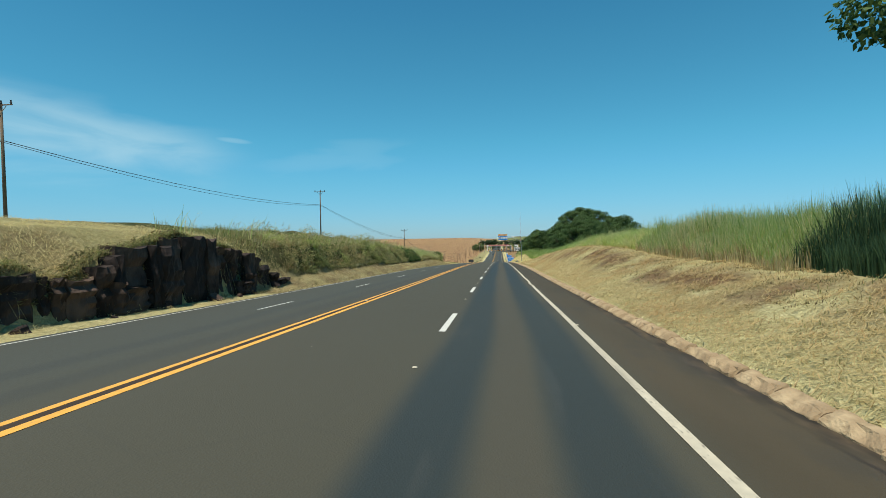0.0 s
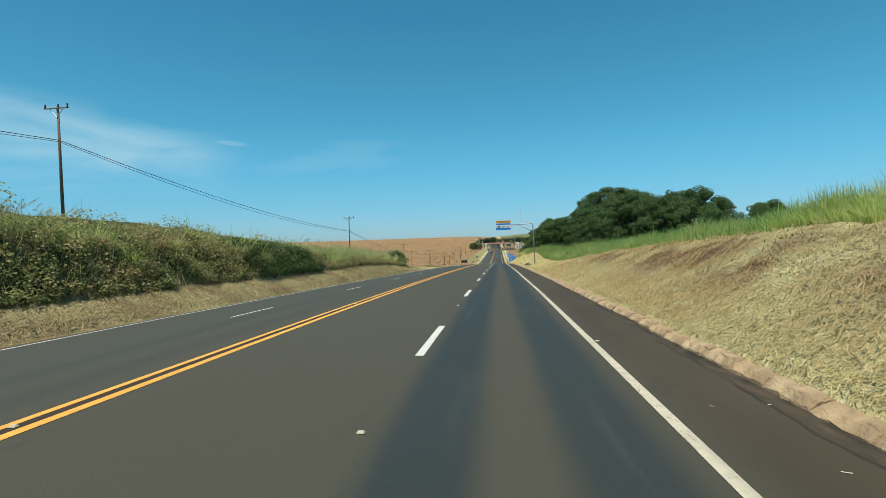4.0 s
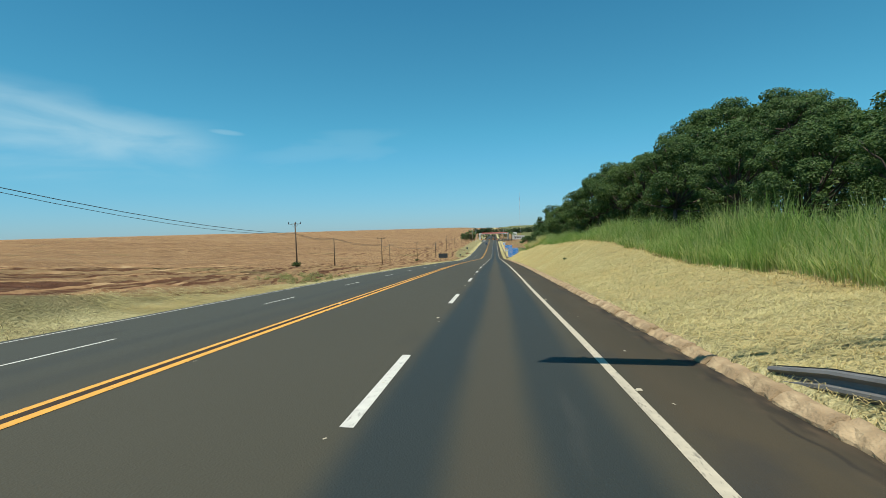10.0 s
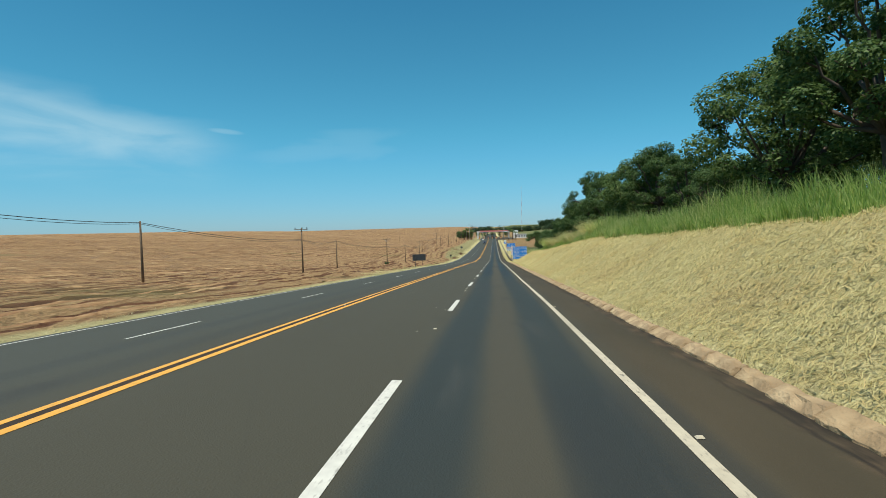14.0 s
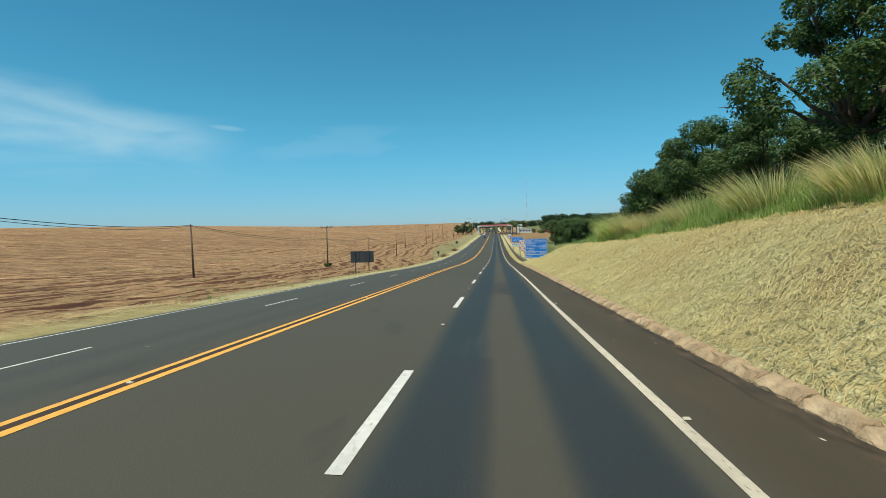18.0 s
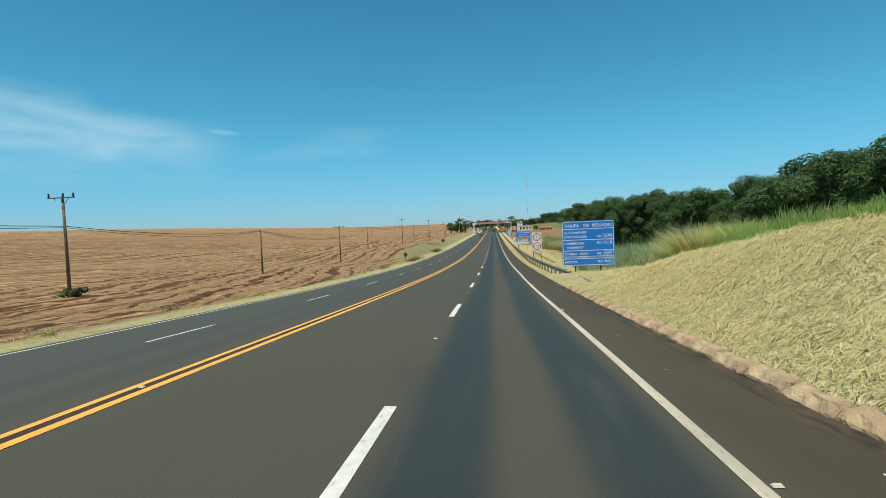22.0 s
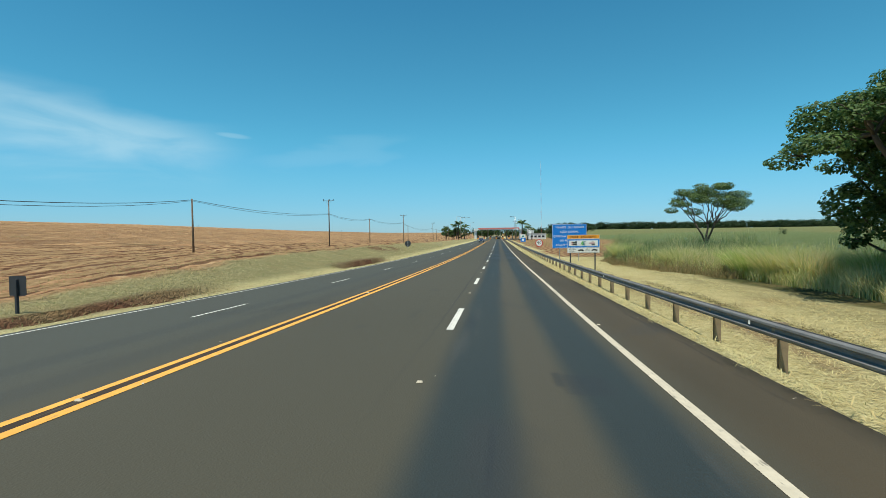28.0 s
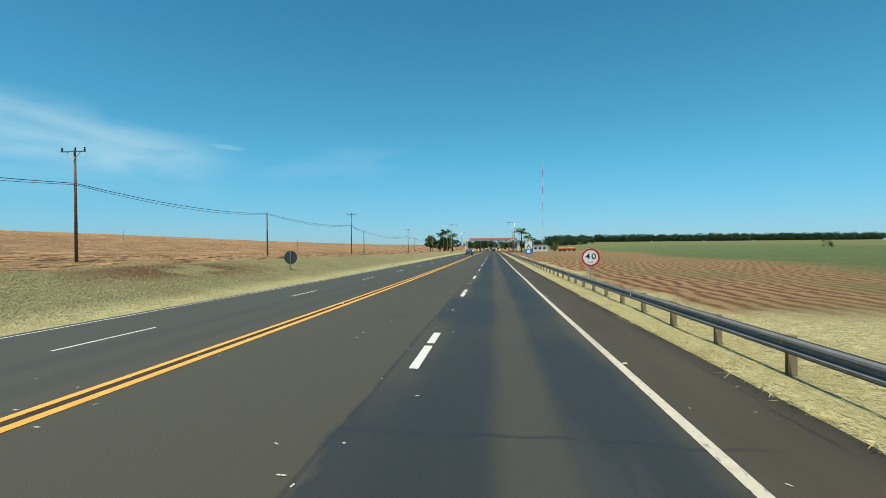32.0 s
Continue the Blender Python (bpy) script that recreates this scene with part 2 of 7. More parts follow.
    base = s.mix(s.math("MULTIPLY", repair, 0.85), base, (0.021, 0.025, 0.026))
    yj = s.math("ADD", y, s.math("MULTIPLY", s.math("SUBTRACT", s.noise(0.8, 5), 0.5), 0.25))
    for joint in (397.2, 404.9, 416.0):
        line = s.math("SUBTRACT", 1.0, s.span(s.math("ABSOLUTE", s.math("SUBTRACT", yj, joint)), 0.02, 0.06))
        line = s.math("MULTIPLY", line, s.math("MULTIPLY", s.span(x, 3.2, 3.4), s.math("SUBTRACT", 1.0, s.span(x, 6.9, 7.6))))
        base = s.mix(s.math("MULTIPLY", line, 0.65), base, (0.016, 0.018, 0.021))
    seam = s.math("SUBTRACT", 1.0, s.span(s.math("ABSOLUTE", s.math("SUBTRACT", xs, 3.28)), 0.015, 0.04))
    seam = s.math("MULTIPLY", seam, s.math("MULTIPLY", s.span(y, 345, 362), s.math("SUBTRACT", 1.0, s.span(y, 470, 500))))
    base = s.mix(s.math("MULTIPLY", seam, 0.6), base, (0.022, 0.023, 0.024))
    spots = s.math("MULTIPLY", s.noise(0.5, 4, (1, 0.4, 1), 0.62, 0.72), s.span(xw, 3.2, 3.6))
    smear = s.noise(0.9, 5, (2.2, 0.22, 1), 0.60, 0.72)
    base = s.mix(s.math("MULTIPLY", s.math("MULTIPLY", smear, tracks), 0.35), base, (0.075, 0.072, 0.060))
    blotch = s.noise(0.42, 5, (1.6, 0.5, 1), 0.66, 0.70)
    base = s.mix(s.math("MULTIPLY", blotch, 0.30), base, (0.028, 0.029, 0.027))
    base = s.mix(s.math("MULTIPLY", spots, 0.55), base, (0.030, 0.031, 0.029))
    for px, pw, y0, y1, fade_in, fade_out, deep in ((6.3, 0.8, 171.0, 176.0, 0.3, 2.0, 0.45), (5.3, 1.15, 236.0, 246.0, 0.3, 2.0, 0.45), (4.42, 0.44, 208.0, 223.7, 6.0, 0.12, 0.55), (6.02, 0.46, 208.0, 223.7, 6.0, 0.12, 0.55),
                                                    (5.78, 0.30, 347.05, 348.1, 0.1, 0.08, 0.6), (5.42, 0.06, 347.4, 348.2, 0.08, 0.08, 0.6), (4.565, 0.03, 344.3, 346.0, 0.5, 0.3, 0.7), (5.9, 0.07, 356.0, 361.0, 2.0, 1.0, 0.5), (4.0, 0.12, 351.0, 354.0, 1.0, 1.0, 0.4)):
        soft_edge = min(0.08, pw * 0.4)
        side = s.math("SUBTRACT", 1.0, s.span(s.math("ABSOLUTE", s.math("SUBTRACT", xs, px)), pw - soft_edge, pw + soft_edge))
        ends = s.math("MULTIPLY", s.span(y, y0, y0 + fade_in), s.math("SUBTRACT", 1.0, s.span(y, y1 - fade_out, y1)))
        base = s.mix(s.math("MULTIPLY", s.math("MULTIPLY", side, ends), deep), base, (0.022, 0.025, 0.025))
    # fine cracks
    v = s.n.new("ShaderNodeTexVoronoi")
    v.feature = "DISTANCE_TO_EDGE"
    v.inputs["Scale"].default_value = 0.22
    s.l.new(s.scaled((1.2, 0.5, 1)), v.inputs["Vector"])
    crack = s.math("MULTIPLY", s.math("SUBTRACT", 1.0, s.span(v.outputs["Distance"], 0.0, 0.006)), s.noise(0.08, 2, None, 0.5, 0.62))
    base = s.mix(s.math("MULTIPLY", crack, 0.10), base, (0.030, 0.030, 0.029))
    s.put(s.math("SUBTRACT", 0.86, s.math("MULTIPLY", s.math("MAXIMUM", tracks, repair), 0.22)), s.b.inputs["Roughness"])
    s.bump(fine, 0.35, 0.008)
    return s.done(base)


def ground_material():
    s = Shader("earth_and_straw", 0.95, 0.0, 0.1)
    x, y = s.axis(0), s.axis(1)
    # mown straw
    fine, mid = s.noise(9, 6, None, 0.3, 0.7, 1.5), s.noise(1.1, 5)
    lump = s.noise(3.6, 4, (1, 1, 1.6), 0.34, 0.66, 0.8)
    straw = s.mix(fine, (0.46, 0.39, 0.17), (0.84, 0.77, 0.42))
    straw = s.mix(s.math("MULTIPLY", s.math("SUBTRACT", 1.0, lump), 0.4), straw, (0.30, 0.24, 0.10))
    straw = s.mix(s.math("MULTIPLY", mid, 0.3), straw, (0.36, 0.31, 0.13))
    straw = s.mix(s.math("MULTIPLY", s.noise(0.22, 4, None, 0.55, 0.8), 0.5), straw, (0.30, 0.17, 0.08))
    straw = s.mix(s.math("MULTIPLY", s.noise(2.3, 4, None, 0.62, 0.75), 0.6), straw, (0.09, 0.12, 0.035))
    # ploughed field: rows beside the road, and rows over the slope farther off
    warp = s.math("ADD", s.math("MULTIPLY", s.math("SUBTRACT", s.noise(0.02, 2), 0.5), 9.0), s.math("MULTIPLY", s.math("SUBTRACT", s.noise(0.4, 4), 0.5), 0.9))
    along = s.math("ADD", s.math("ADD", x, s.math("MULTIPLY", y, 0.05)), warp)
    slant = s.math("ADD", s.math("SUBTRACT", s.math("MULTIPLY", x, 0.876), s.math("MULTIPLY", y, 0.482)), s.math("MULTIPLY", warp, 1.3))
    off = s.math("GREATER_THAN", -34.0, s.math("ADD", x, s.math("MULTIPLY", s.math("SUBTRACT", y, 240.0), 0.05)))
    phase = s.math("ADD", s.math("MULTIPLY", along, s.math("SUBTRACT", 1.0, off)), s.math("MULTIPLY", slant, off))

    def rows(spacing, low, high):
        f = s.math("FRACT", s.math("ADD", s.math("DIVIDE", phase, spacing), 500.0))
        return s.span(s.math("ABSOLUTE", s.math("SUBTRACT", f, 0.5)), low, high)

    ragged = s.noise(0.55, 6, (0.7, 0.7, 1), 0.3, 0.7, 0.6)
    patches = s.noise(0.03, 5, (0.6, 1.4, 1), 0.35, 0.68, 1.0)
    soil = s.mix(s.noise(0.9, 6), (0.115, 0.050, 0.026), (0.22, 0.110, 0.055))
    stubble = s.mix(s.noise(2.2, 6), (0.30, 0.18, 0.085), (0.50, 0.335, 0.165))
    lines = s.math("ADD", s.math("MULTIPLY", rows(0.85, 0.15, 0.30), 0.36), s.math("ADD", s.math("MULTIPLY", rows(2.3, 0.16, 0.28), 0.46), s.math("MULTIPLY", rows(6.4, 0.10, 0.20), 0.30)))
    field = s.mix(s.span(s.math("ADD", lines, s.math("ADD", s.math("MULTIPLY", patches, 0.22), s.math("MULTIPLY", ragged, 0.30))), 0.70, 0.98), soil, stubble)
    field = s.mix(s.math("MULTIPLY", s.math("SUBTRACT", 1.0, rows(6.4, 0.03, 0.09)), s.math("MULTIPLY", ragged, 0.9)), field, (0.10, 0.045, 0.026))
    field = s.mix(s.math("MULTIPLY", s.noise(0.012, 4, (0.6, 1.6, 1), 0.55, 0.68, 0.6), 0.4), field, (0.42, 0.28, 0.145))
    field = s.mix(s.math("MULTIPLY", s.noise(0.07, 4, (0.6, 1.2, 1), 0.62, 0.74), 0.55), field, (0.16, 0.17, 0.065))
    near_rows = rows(0.85, 0.1, 0.4)
    mid_rows = rows(2.3, 0.1, 0.4)
    # low weeds
    green = s.mix(s.noise(2.6, 6), (0.035, 0.048, 0.016), (0.135, 0.135, 0.052))
    green = s.mix(s.math("MULTIPLY", s.noise(0.5, 4, None, 0.45, 0.7), 0.6), green, (0.20, 0.150, 0.070))
    crop = s.mix(s.noise(0.4, 5, (2, 0.3, 1)), (0.085, 0.13, 0.045), (0.15, 0.19, 0.075))
    dirt = s.mix(s.noise(3.0, 5), (0.11, 0.052, 0.031), (0.21, 0.100, 0.056))
    drill = s.span(s.math("ABSOLUTE", s.math("SUBTRACT", s.math("FRACT", s.math("ADD", s.math("DIVIDE", s.math("ADD", x, s.math("MULTIPLY", s.noise(0.25, 4), 0.4)), 1.1), 300.0)), 0.5)), 0.12, 0.34)
    tilled = s.mix(drill, (0.20, 0.082, 0.045), (0.38, 0.25, 0.12))
    tilled = s.mix(s.math("MULTIPLY", s.noise(0.10, 4, (1.0, 0.6, 1), 0.42, 0.68), 0.75), tilled, (0.20, 0.185, 0.075))
    tilled = s.mix(s.math("MULTIPLY", s.noise(0.7, 5, None, 0.55, 0.75), 0.5), tilled, (0.36, 0.28, 0.12))
    c = s.mix(s.attribute("field"), straw, field)
    c = s.mix(s.attribute("tilled"), c, tilled)
    c = s.mix(s.attribute("green"), c, green)
    c = s.mix(s.attribute("crop"), c, crop)
    c = s.mix(s.attribute("dirt"), c, dirt)
    s.bump(s.math("ADD", s.math("ADD", fine, s.math("MULTIPLY", lump, 1.8)), s.math("MULTIPLY", s.math("ADD", near_rows, mid_rows), s.math("MULTIPLY", s.attribute("field"), 1.6))), 0.9, 0.09)
    return s.done(c)


def windrow_material():
    s = Shader("straw_row", 0.95, 0.0, 0.1)
    c = s.mix(s.noise(1.6, 6, None, 0.3, 0.7, 0.5), (0.21, 0.118, 0.056), (0.47, 0.30, 0.148))
    c = s.mix(s.math("MULTIPLY", s.noise(0.05, 4, None, 0.4, 0.65), 0.55), c, (0.27, 0.145, 0.075))
    c = s.mix(s.math("MULTIPLY", s.noise(0.35, 4, None, 0.55, 0.7), 0.6), c, (0.58, 0.41, 0.22))
    s.bump(s.noise(7, 5), 0.8, 0.05)
    return s.done(c)


def rock_material():
    s = Shader("basalt", 0.8, 0.0, 0.25)
    c = s.mix(s.noise(1.6, 5, (1, 1, 0.35)), (0.012, 0.009, 0.008), (0.042, 0.028, 0.022))
    c = s.mix(s.math("MULTIPLY", s.span(s.math("ADD", s.math("MULTIPLY", s.each(), 0.6), s.math("MULTIPLY", s.noise(0.9, 4), 0.6)), 0.55, 1.0), 0.75), c, (0.13, 0.085, 0.062))
    s.bump(s.noise(5, 6, (1, 1, 0.5)), 0.8, 0.06)
    return s.done(c)


def curb_material():
    s = Shader("curb_concrete", 0.9, 0.0, 0.2)
    c = s.mix(s.noise(5, 5), (0.29, 0.205, 0.115), (0.52, 0.39, 0.23))
    c = s.mix(s.math("MULTIPLY", s.each(), 0.6), c, (0.34, 0.235, 0.125))
    c = s.mix(s.math("MULTIPLY", s.noise(1.3, 5, None, 0.50, 0.66), 0.5), c, (0.20, 0.130, 0.070))
    s.bump(s.noise(22, 5), 0.6, 0.02)
    return s.done(c)


def paint_material(name, colour, worn):
    s = Shader(name, 0.7, 0.0, 0.3)
    c = s.mix(s.noise(7, 5), tuple(k * 0.82 for k in colour), colour)
    c = s.mix(s.math("MULTIPLY", s.noise(26, 4, (1, 0.25, 1), 0.58, 0.75), worn), c, (0.12, 0.11, 0.095))
    c = s.mix(s.math("MULTIPLY", s.noise(0.6, 5, (4, 0.5, 1), 0.52, 0.72), worn * 0.6), c, tuple(k * 0.45 for k in colour))
    return s.done(c)


M = {
    "asphalt": asphalt_material(),
    "ground": ground_material(),
    "rock": rock_material(),
    "curb": curb_material(),
    "white": paint_material("white_road_paint", (0.66, 0.65, 0.57), 0.6),
    "cream": paint_material("worn_white_road_paint", (0.56, 0.50, 0.37), 0.85),
    "maroon": simple("dark_red_sign_film", (0.085, 0.010, 0.010), 0.5, 0, 0.1),
    "grime": simple("road_grime", (0.048, 0.033, 0.021), 0.9, 0, 0.35, 2.0),
    "yellow": paint_material("yellow_road_paint", (0.80, 0.40, 0.07), 0.4),
    "steel": simple("galvanised_steel", (0.42, 0.43, 0.42), 0.42, 0.75, 0.25, 3),
    "rail": simple("weathered_galvanised_rail", (0.17, 0.17, 0.165), 0.65, 0.0, 0.35, 2),
    "post": simple("dusty_steel_post", (0.34, 0.26, 0.16), 0.8, 0.0, 0.3, 5),
    "pole": simple("weathered_wood_pole", (0.22, 0.155, 0.10), 0.9, 0, 0.4, 4),
    "wire": simple("dark_cable", (0.05, 0.05, 0.05), 0.6, 0, 0.1),
    "blue": simple("blue_sign_sheet", (0.008, 0.205, 0.68), 0.45, 0, 0.08, 1.5, 0.4),
    "orange": simple("orange_sign_sheet", (0.90, 0.36, 0.03), 0.45, 0, 0.08, 1.5, 0.4),
    "signwhite": simple("white_sign_sheet", (0.82, 0.82, 0.78), 0.5, 0, 0.06, 1.5, 0.4),
    "signred": simple("red_sign_sheet", (0.55, 0.03, 0.03), 0.5, 0, 0.1, 2),
    "black": simple("black_sign_film", (0.02, 0.02, 0.02), 0.5, 0, 0.1),
    "grey": simple("dark_grey_sign_back", (0.055, 0.062, 0.068), 0.7, 0, 0.25, 2),
    "logo_red": simple("red_logo_film", (0.55, 0.05, 0.06), 0.5, 0, 0.1),
    "logo_green": simple("green_logo_film", (0.12, 0.45, 0.08), 0.5, 0, 0.1),
    "logo_dark": simple("dark_green_logo_film", (0.03, 0.22, 0.20), 0.5, 0, 0.1),
    "concrete": simple("pale_concrete", (0.48, 0.46, 0.42), 0.85, 0, 0.25, 2),
    "white_wall": simple("white_painted_wall", (0.78, 0.77, 0.73), 0.8, 0, 0.1, 0.8),
    "red_fascia": simple("faded_red_fascia", (0.72, 0.24, 0.20), 0.55, 0, 0.12, 1),
    "glass": simple("dark_window_glass", (0.03, 0.04, 0.05), 0.15, 0, 0.1, 1, 0.5),
    "bark": simple("tree_bark", (0.115, 0.090, 0.070), 0.95, 0, 0.45, 3),
    "leaf": leafy("broadleaf_foliage", (0.034, 0.084, 0.024), (0.155, 0.235, 0.070), None, 0.38, 0.0, 0.35),
    "leaf_light": leafy("light_foliage", (0.045, 0.100, 0.026), (0.20, 0.275, 0.080), None, 0.38, 0.0, 0.35),
    "cane_pale": leafy("pale_cane_grass", (0.42, 0.46, 0.15), (0.72, 0.72, 0.33), (0.76, 0.66, 0.34), 0.6, 0.0, 0.2),
    "faded": paint_material("faded_white_spray", (0.15, 0.14, 0.12), 0.8),
    "cane": leafy("tall_green_grass", (0.36, 0.47, 0.11), (0.70, 0.78, 0.28), (0.74, 0.67, 0.33), 0.6, 0.0, 0.2),
    "cane_edge": leafy("dark_cane_leaves", (0.13, 0.22, 0.07), (0.42, 0.50, 0.20), (0.52, 0.48, 0.24), 0.5, 0.0, 0.4),
    "cane_green": leafy("lush_green_grass", (0.20, 0.35, 0.070), (0.53, 0.68, 0.20), (0.56, 0.60, 0.24), 0.55, 0.0, 0.4),
    "cane_dark": leafy("dense_green_grass", (0.20, 0.33, 0.13), (0.48, 0.60, 0.29), (0.55, 0.54, 0.29), 0.55, 0.0, 0.25),
    "cane_stand": leafy("dense_cane_leaves", (0.26, 0.38, 0.095), (0.62, 0.70, 0.27), (0.70, 0.64, 0.34), 0.5, 0.0, 0.3),
    "cane_dry": leafy("dry_cane_leaves", (0.34, 0.26, 0.12), (0.72, 0.62, 0.34), None, 0.35, 0.0, 0.3),
    "plume": leafy("grass_plumes", (0.34, 0.30, 0.17), (0.66, 0.60, 0.38), None, 0.5, 0.0, 0.2),
    "dry_weeds": leafy("half_dry_weeds", (0.21, 0.185, 0.075), (0.48, 0.41, 0.19), (0.38, 0.26, 0.12), 0.35, 0.0, 0.3),
    "weeds": leafy("mixed_weeds", (0.165, 0.205, 0.06), (0.43, 0.46, 0.17), (0.50, 0.41, 0.20), 0.45, 0.0, 0.3),
    # cane with a tree's shade mixed into its leaf colour
    "shade_cane": leafy("shade_toned_grass", (0.030, 0.070, 0.032), (0.10, 0.17, 0.075), None, 0.4),
    "far_leaf": leafy("distant_foliage", (0.022, 0.050, 0.016), (0.055, 0.095, 0.030), None, 0.2),
    "bushes": leafy("dark_shrub", (0.034, 0.075, 0.018), (0.13, 0.19, 0.052), None, 0.35),
    "dry_herb": leafy("dry_brown_turf", (0.10, 0.070, 0.030), (0.30, 0.22, 0.09), (0.16, 0.16, 0.05), 0.3),
    "hay": leafy("dry_cut_grass", (0.60, 0.53, 0.23), (0.90, 0.83, 0.46), (0.60, 0.47, 0.21), 0.3, 0.22),
    "hay_old": leafy("brown_cut_grass", (0.50, 0.39, 0.165), (0.92, 0.82, 0.46), (0.48, 0.31, 0.13), 0.3, 0.35),
    "windrow": windrow_material(),
    "tyre": simple("tyre_rubber", (0.025, 0.025, 0.025), 0.85, 0, 0.1),
    "car_blue": simple("dark_blue_car_paint", (0.03, 0.06, 0.12), 0.3, 0.2, 0.05, 1, 0.5),
    "car_white": simple("white_car_paint", (0.75, 0.75, 0.75), 0.3, 0, 0.05, 1, 0.5),
    "machine": simple("orange_machine_paint", (0.55, 0.16, 0.06), 0.5, 0, 0.12, 1),
}

# ---- mesh builders ----


def mesh_np(name, verts, quads=None, tris=None, material=None, smooth=False):
    """A mesh from arrays of vertices, quads and triangles."""
    me = bpy.data.meshes.new(name)
    verts = np.asarray(verts, np.float32).reshape(-1, 3)
    q = np.zeros((0, 4), np.int32) if quads is None else np.asarray(quads, np.int32).reshape(-1, 4)
    t = np.zeros((0, 3), np.int32) if tris is None else np.asarray(tris, np.int32).reshape(-1, 3)
    me.vertices.add(len(verts))
    me.vertices.foreach_set("co", verts.ravel())
    loops = np.concatenate([q.ravel(), t.ravel()])
    me.loops.add(len(loops))
    me.loops.foreach_set("vertex_index", loops)
    start = np.concatenate([np.arange(len(q)) * 4, len(q) * 4 + np.arange(len(t)) * 3]).astype(np.int32)
    me.polygons.add(len(start))
    me.polygons.foreach_set("loop_start", start)
    if smooth:
        me.polygons.foreach_set("use_smooth", np.ones(len(start), bool))
    me.update(calc_edges=True)
    if material:
        me.materials.append(M[material])
    return me


def from_bm(name, bm, material, smooth=False):
    bmesh.ops.recalc_face_normals(bm, faces=bm.faces)
    me = bpy.data.meshes.new(name)
    bm.to_mesh(me)
    bm.free()
    if smooth:
        me.polygons.foreach_set("use_smooth", np.ones(len(me.polygons), bool))
    me.materials.append(M[material])
    return me


def part(name, data, parent, label=""):
    """Links a mesh as one part under a thing or under a part."""
    ob = new(name, data)
    ob.parent = parent
    if label:
        tagged(ob, label)
    return ob


def thing(name, label, category, group="", at=None, kind=""):
    ob = tagged(new(name), label, category, group, kind)
    if at is not None:
        ob.matrix_basis = at
    return ob


def box(sx, sy, sz, at=(0, 0, 0), bevel=0.0, bm=None, rot=None):
    bm = bm or bmesh.new()
    m = Matrix.Translation(at) @ (rot or Matrix.Identity(4)) @ Matrix.Diagonal((sx, sy, sz, 1))
    made = bmesh.ops.create_cube(bm, size=1.0, matrix=m)["verts"]
    if bevel:
        edges = list({e for v in made for e in v.link_edges})
        bmesh.ops.bevel(bm, geom=edges, offset=bevel, segments=2, affect="EDGES")
    return bm


def tube(points, radii, sides=8, bm=None, cap=True):
    """A tapered tube along points."""
    bm = bm or bmesh.new()
    pts = [Vector(p) for p in points]
    rings = []
    side = None
    for i, p in enumerate(pts):
        d = (pts[min(i + 1, len(pts) - 1)] - pts[max(i - 1, 0)]).normalized()
        if side is None:
            side = d.cross(Vector((0.31, 0.95, 0.07)))
            if side.length < 1e-3:
                side = d.cross(Vector((1, 0, 0)))
        side = (side - d * side.dot(d)).normalized()
        up = d.cross(side)
        rings.append([bm.verts.new(p + radii[i] * (cos(a) * side + sin(a) * up))
                      for a in (2 * pi * k / sides for k in range(sides))])
    for a, b in zip(rings, rings[1:]):
        for k in range(sides):
            bm.faces.new((a[k], a[(k + 1) % sides], b[(k + 1) % sides], b[k]))
    if cap:
        bm.faces.new(rings[0][::-1]), bm.faces.new(rings[-1])
    return bm


def sheet_round(w, h, r, depth, at=(0, 0, 0), seg=5):
    """An upright plate in the x-z plane with rounded corners, its face towards -y."""
    bm = bmesh.new()
    pts = []
    for cx, cz, a0 in ((w / 2 - r, h / 2 - r, 0), (-w / 2 + r, h / 2 - r, 90), (-w / 2 + r, -h / 2 + r, 180), (w / 2 - r, -h / 2 + r, 270)):
        for k in range(seg + 1):
            a = radians(a0 + 90 * k / seg)
            pts.append((cx + r * cos(a), cz + r * sin(a)))
    front = [bm.verts.new((at[0] + x, at[1], at[2] + z)) for x, z in pts]
    back = [bm.verts.new((at[0] + x, at[1] + depth, at[2] + z)) for x, z in pts]
    bm.faces.new(front), bm.faces.new(back[::-1])
    n = len(pts)
    for k in range(n):
        bm.faces.new((front[k], back[k], back[(k + 1) % n], front[(k + 1) % n]))
    return bm


def ring_round(w, h, r, line, depth, at=(0, 0, 0), seg=5):
    """A raised border line along a rounded plate."""
    bm = bmesh.new()

    def loop(w, h, r, y):
        out = []
        for cx, cz, a0 in ((w / 2 - r, h / 2 - r, 0), (-w / 2 + r, h / 2 - r, 90), (-w / 2 + r, -h / 2 + r, 180), (w / 2 - r, -h / 2 + r, 270)):
            for k in range(seg + 1):
                a = radians(a0 + 90 * k / seg)
                out.append(bm.verts.new((at[0] + cx + r * cos(a), at[1] + y, at[2] + cz + r * sin(a))))
        return out

    r2 = max(r - line, 0.004)
    o, i = loop(w, h, r, 0), loop(w - 2 * line, h - 2 * line, r2, 0)
    ob, ib = loop(w, h, r, depth), loop(w - 2 * line, h - 2 * line, r2, depth)
    n = len(o)
    for k in range(n):
        m = (k + 1) % n
        bm.faces.new((o[k], o[m], i[m], i[k]))
        bm.faces.new((o[k], ob[k], ob[m], o[m]))
        bm.faces.new((i[k], i[m], ib[m], ib[k]))
    return bm


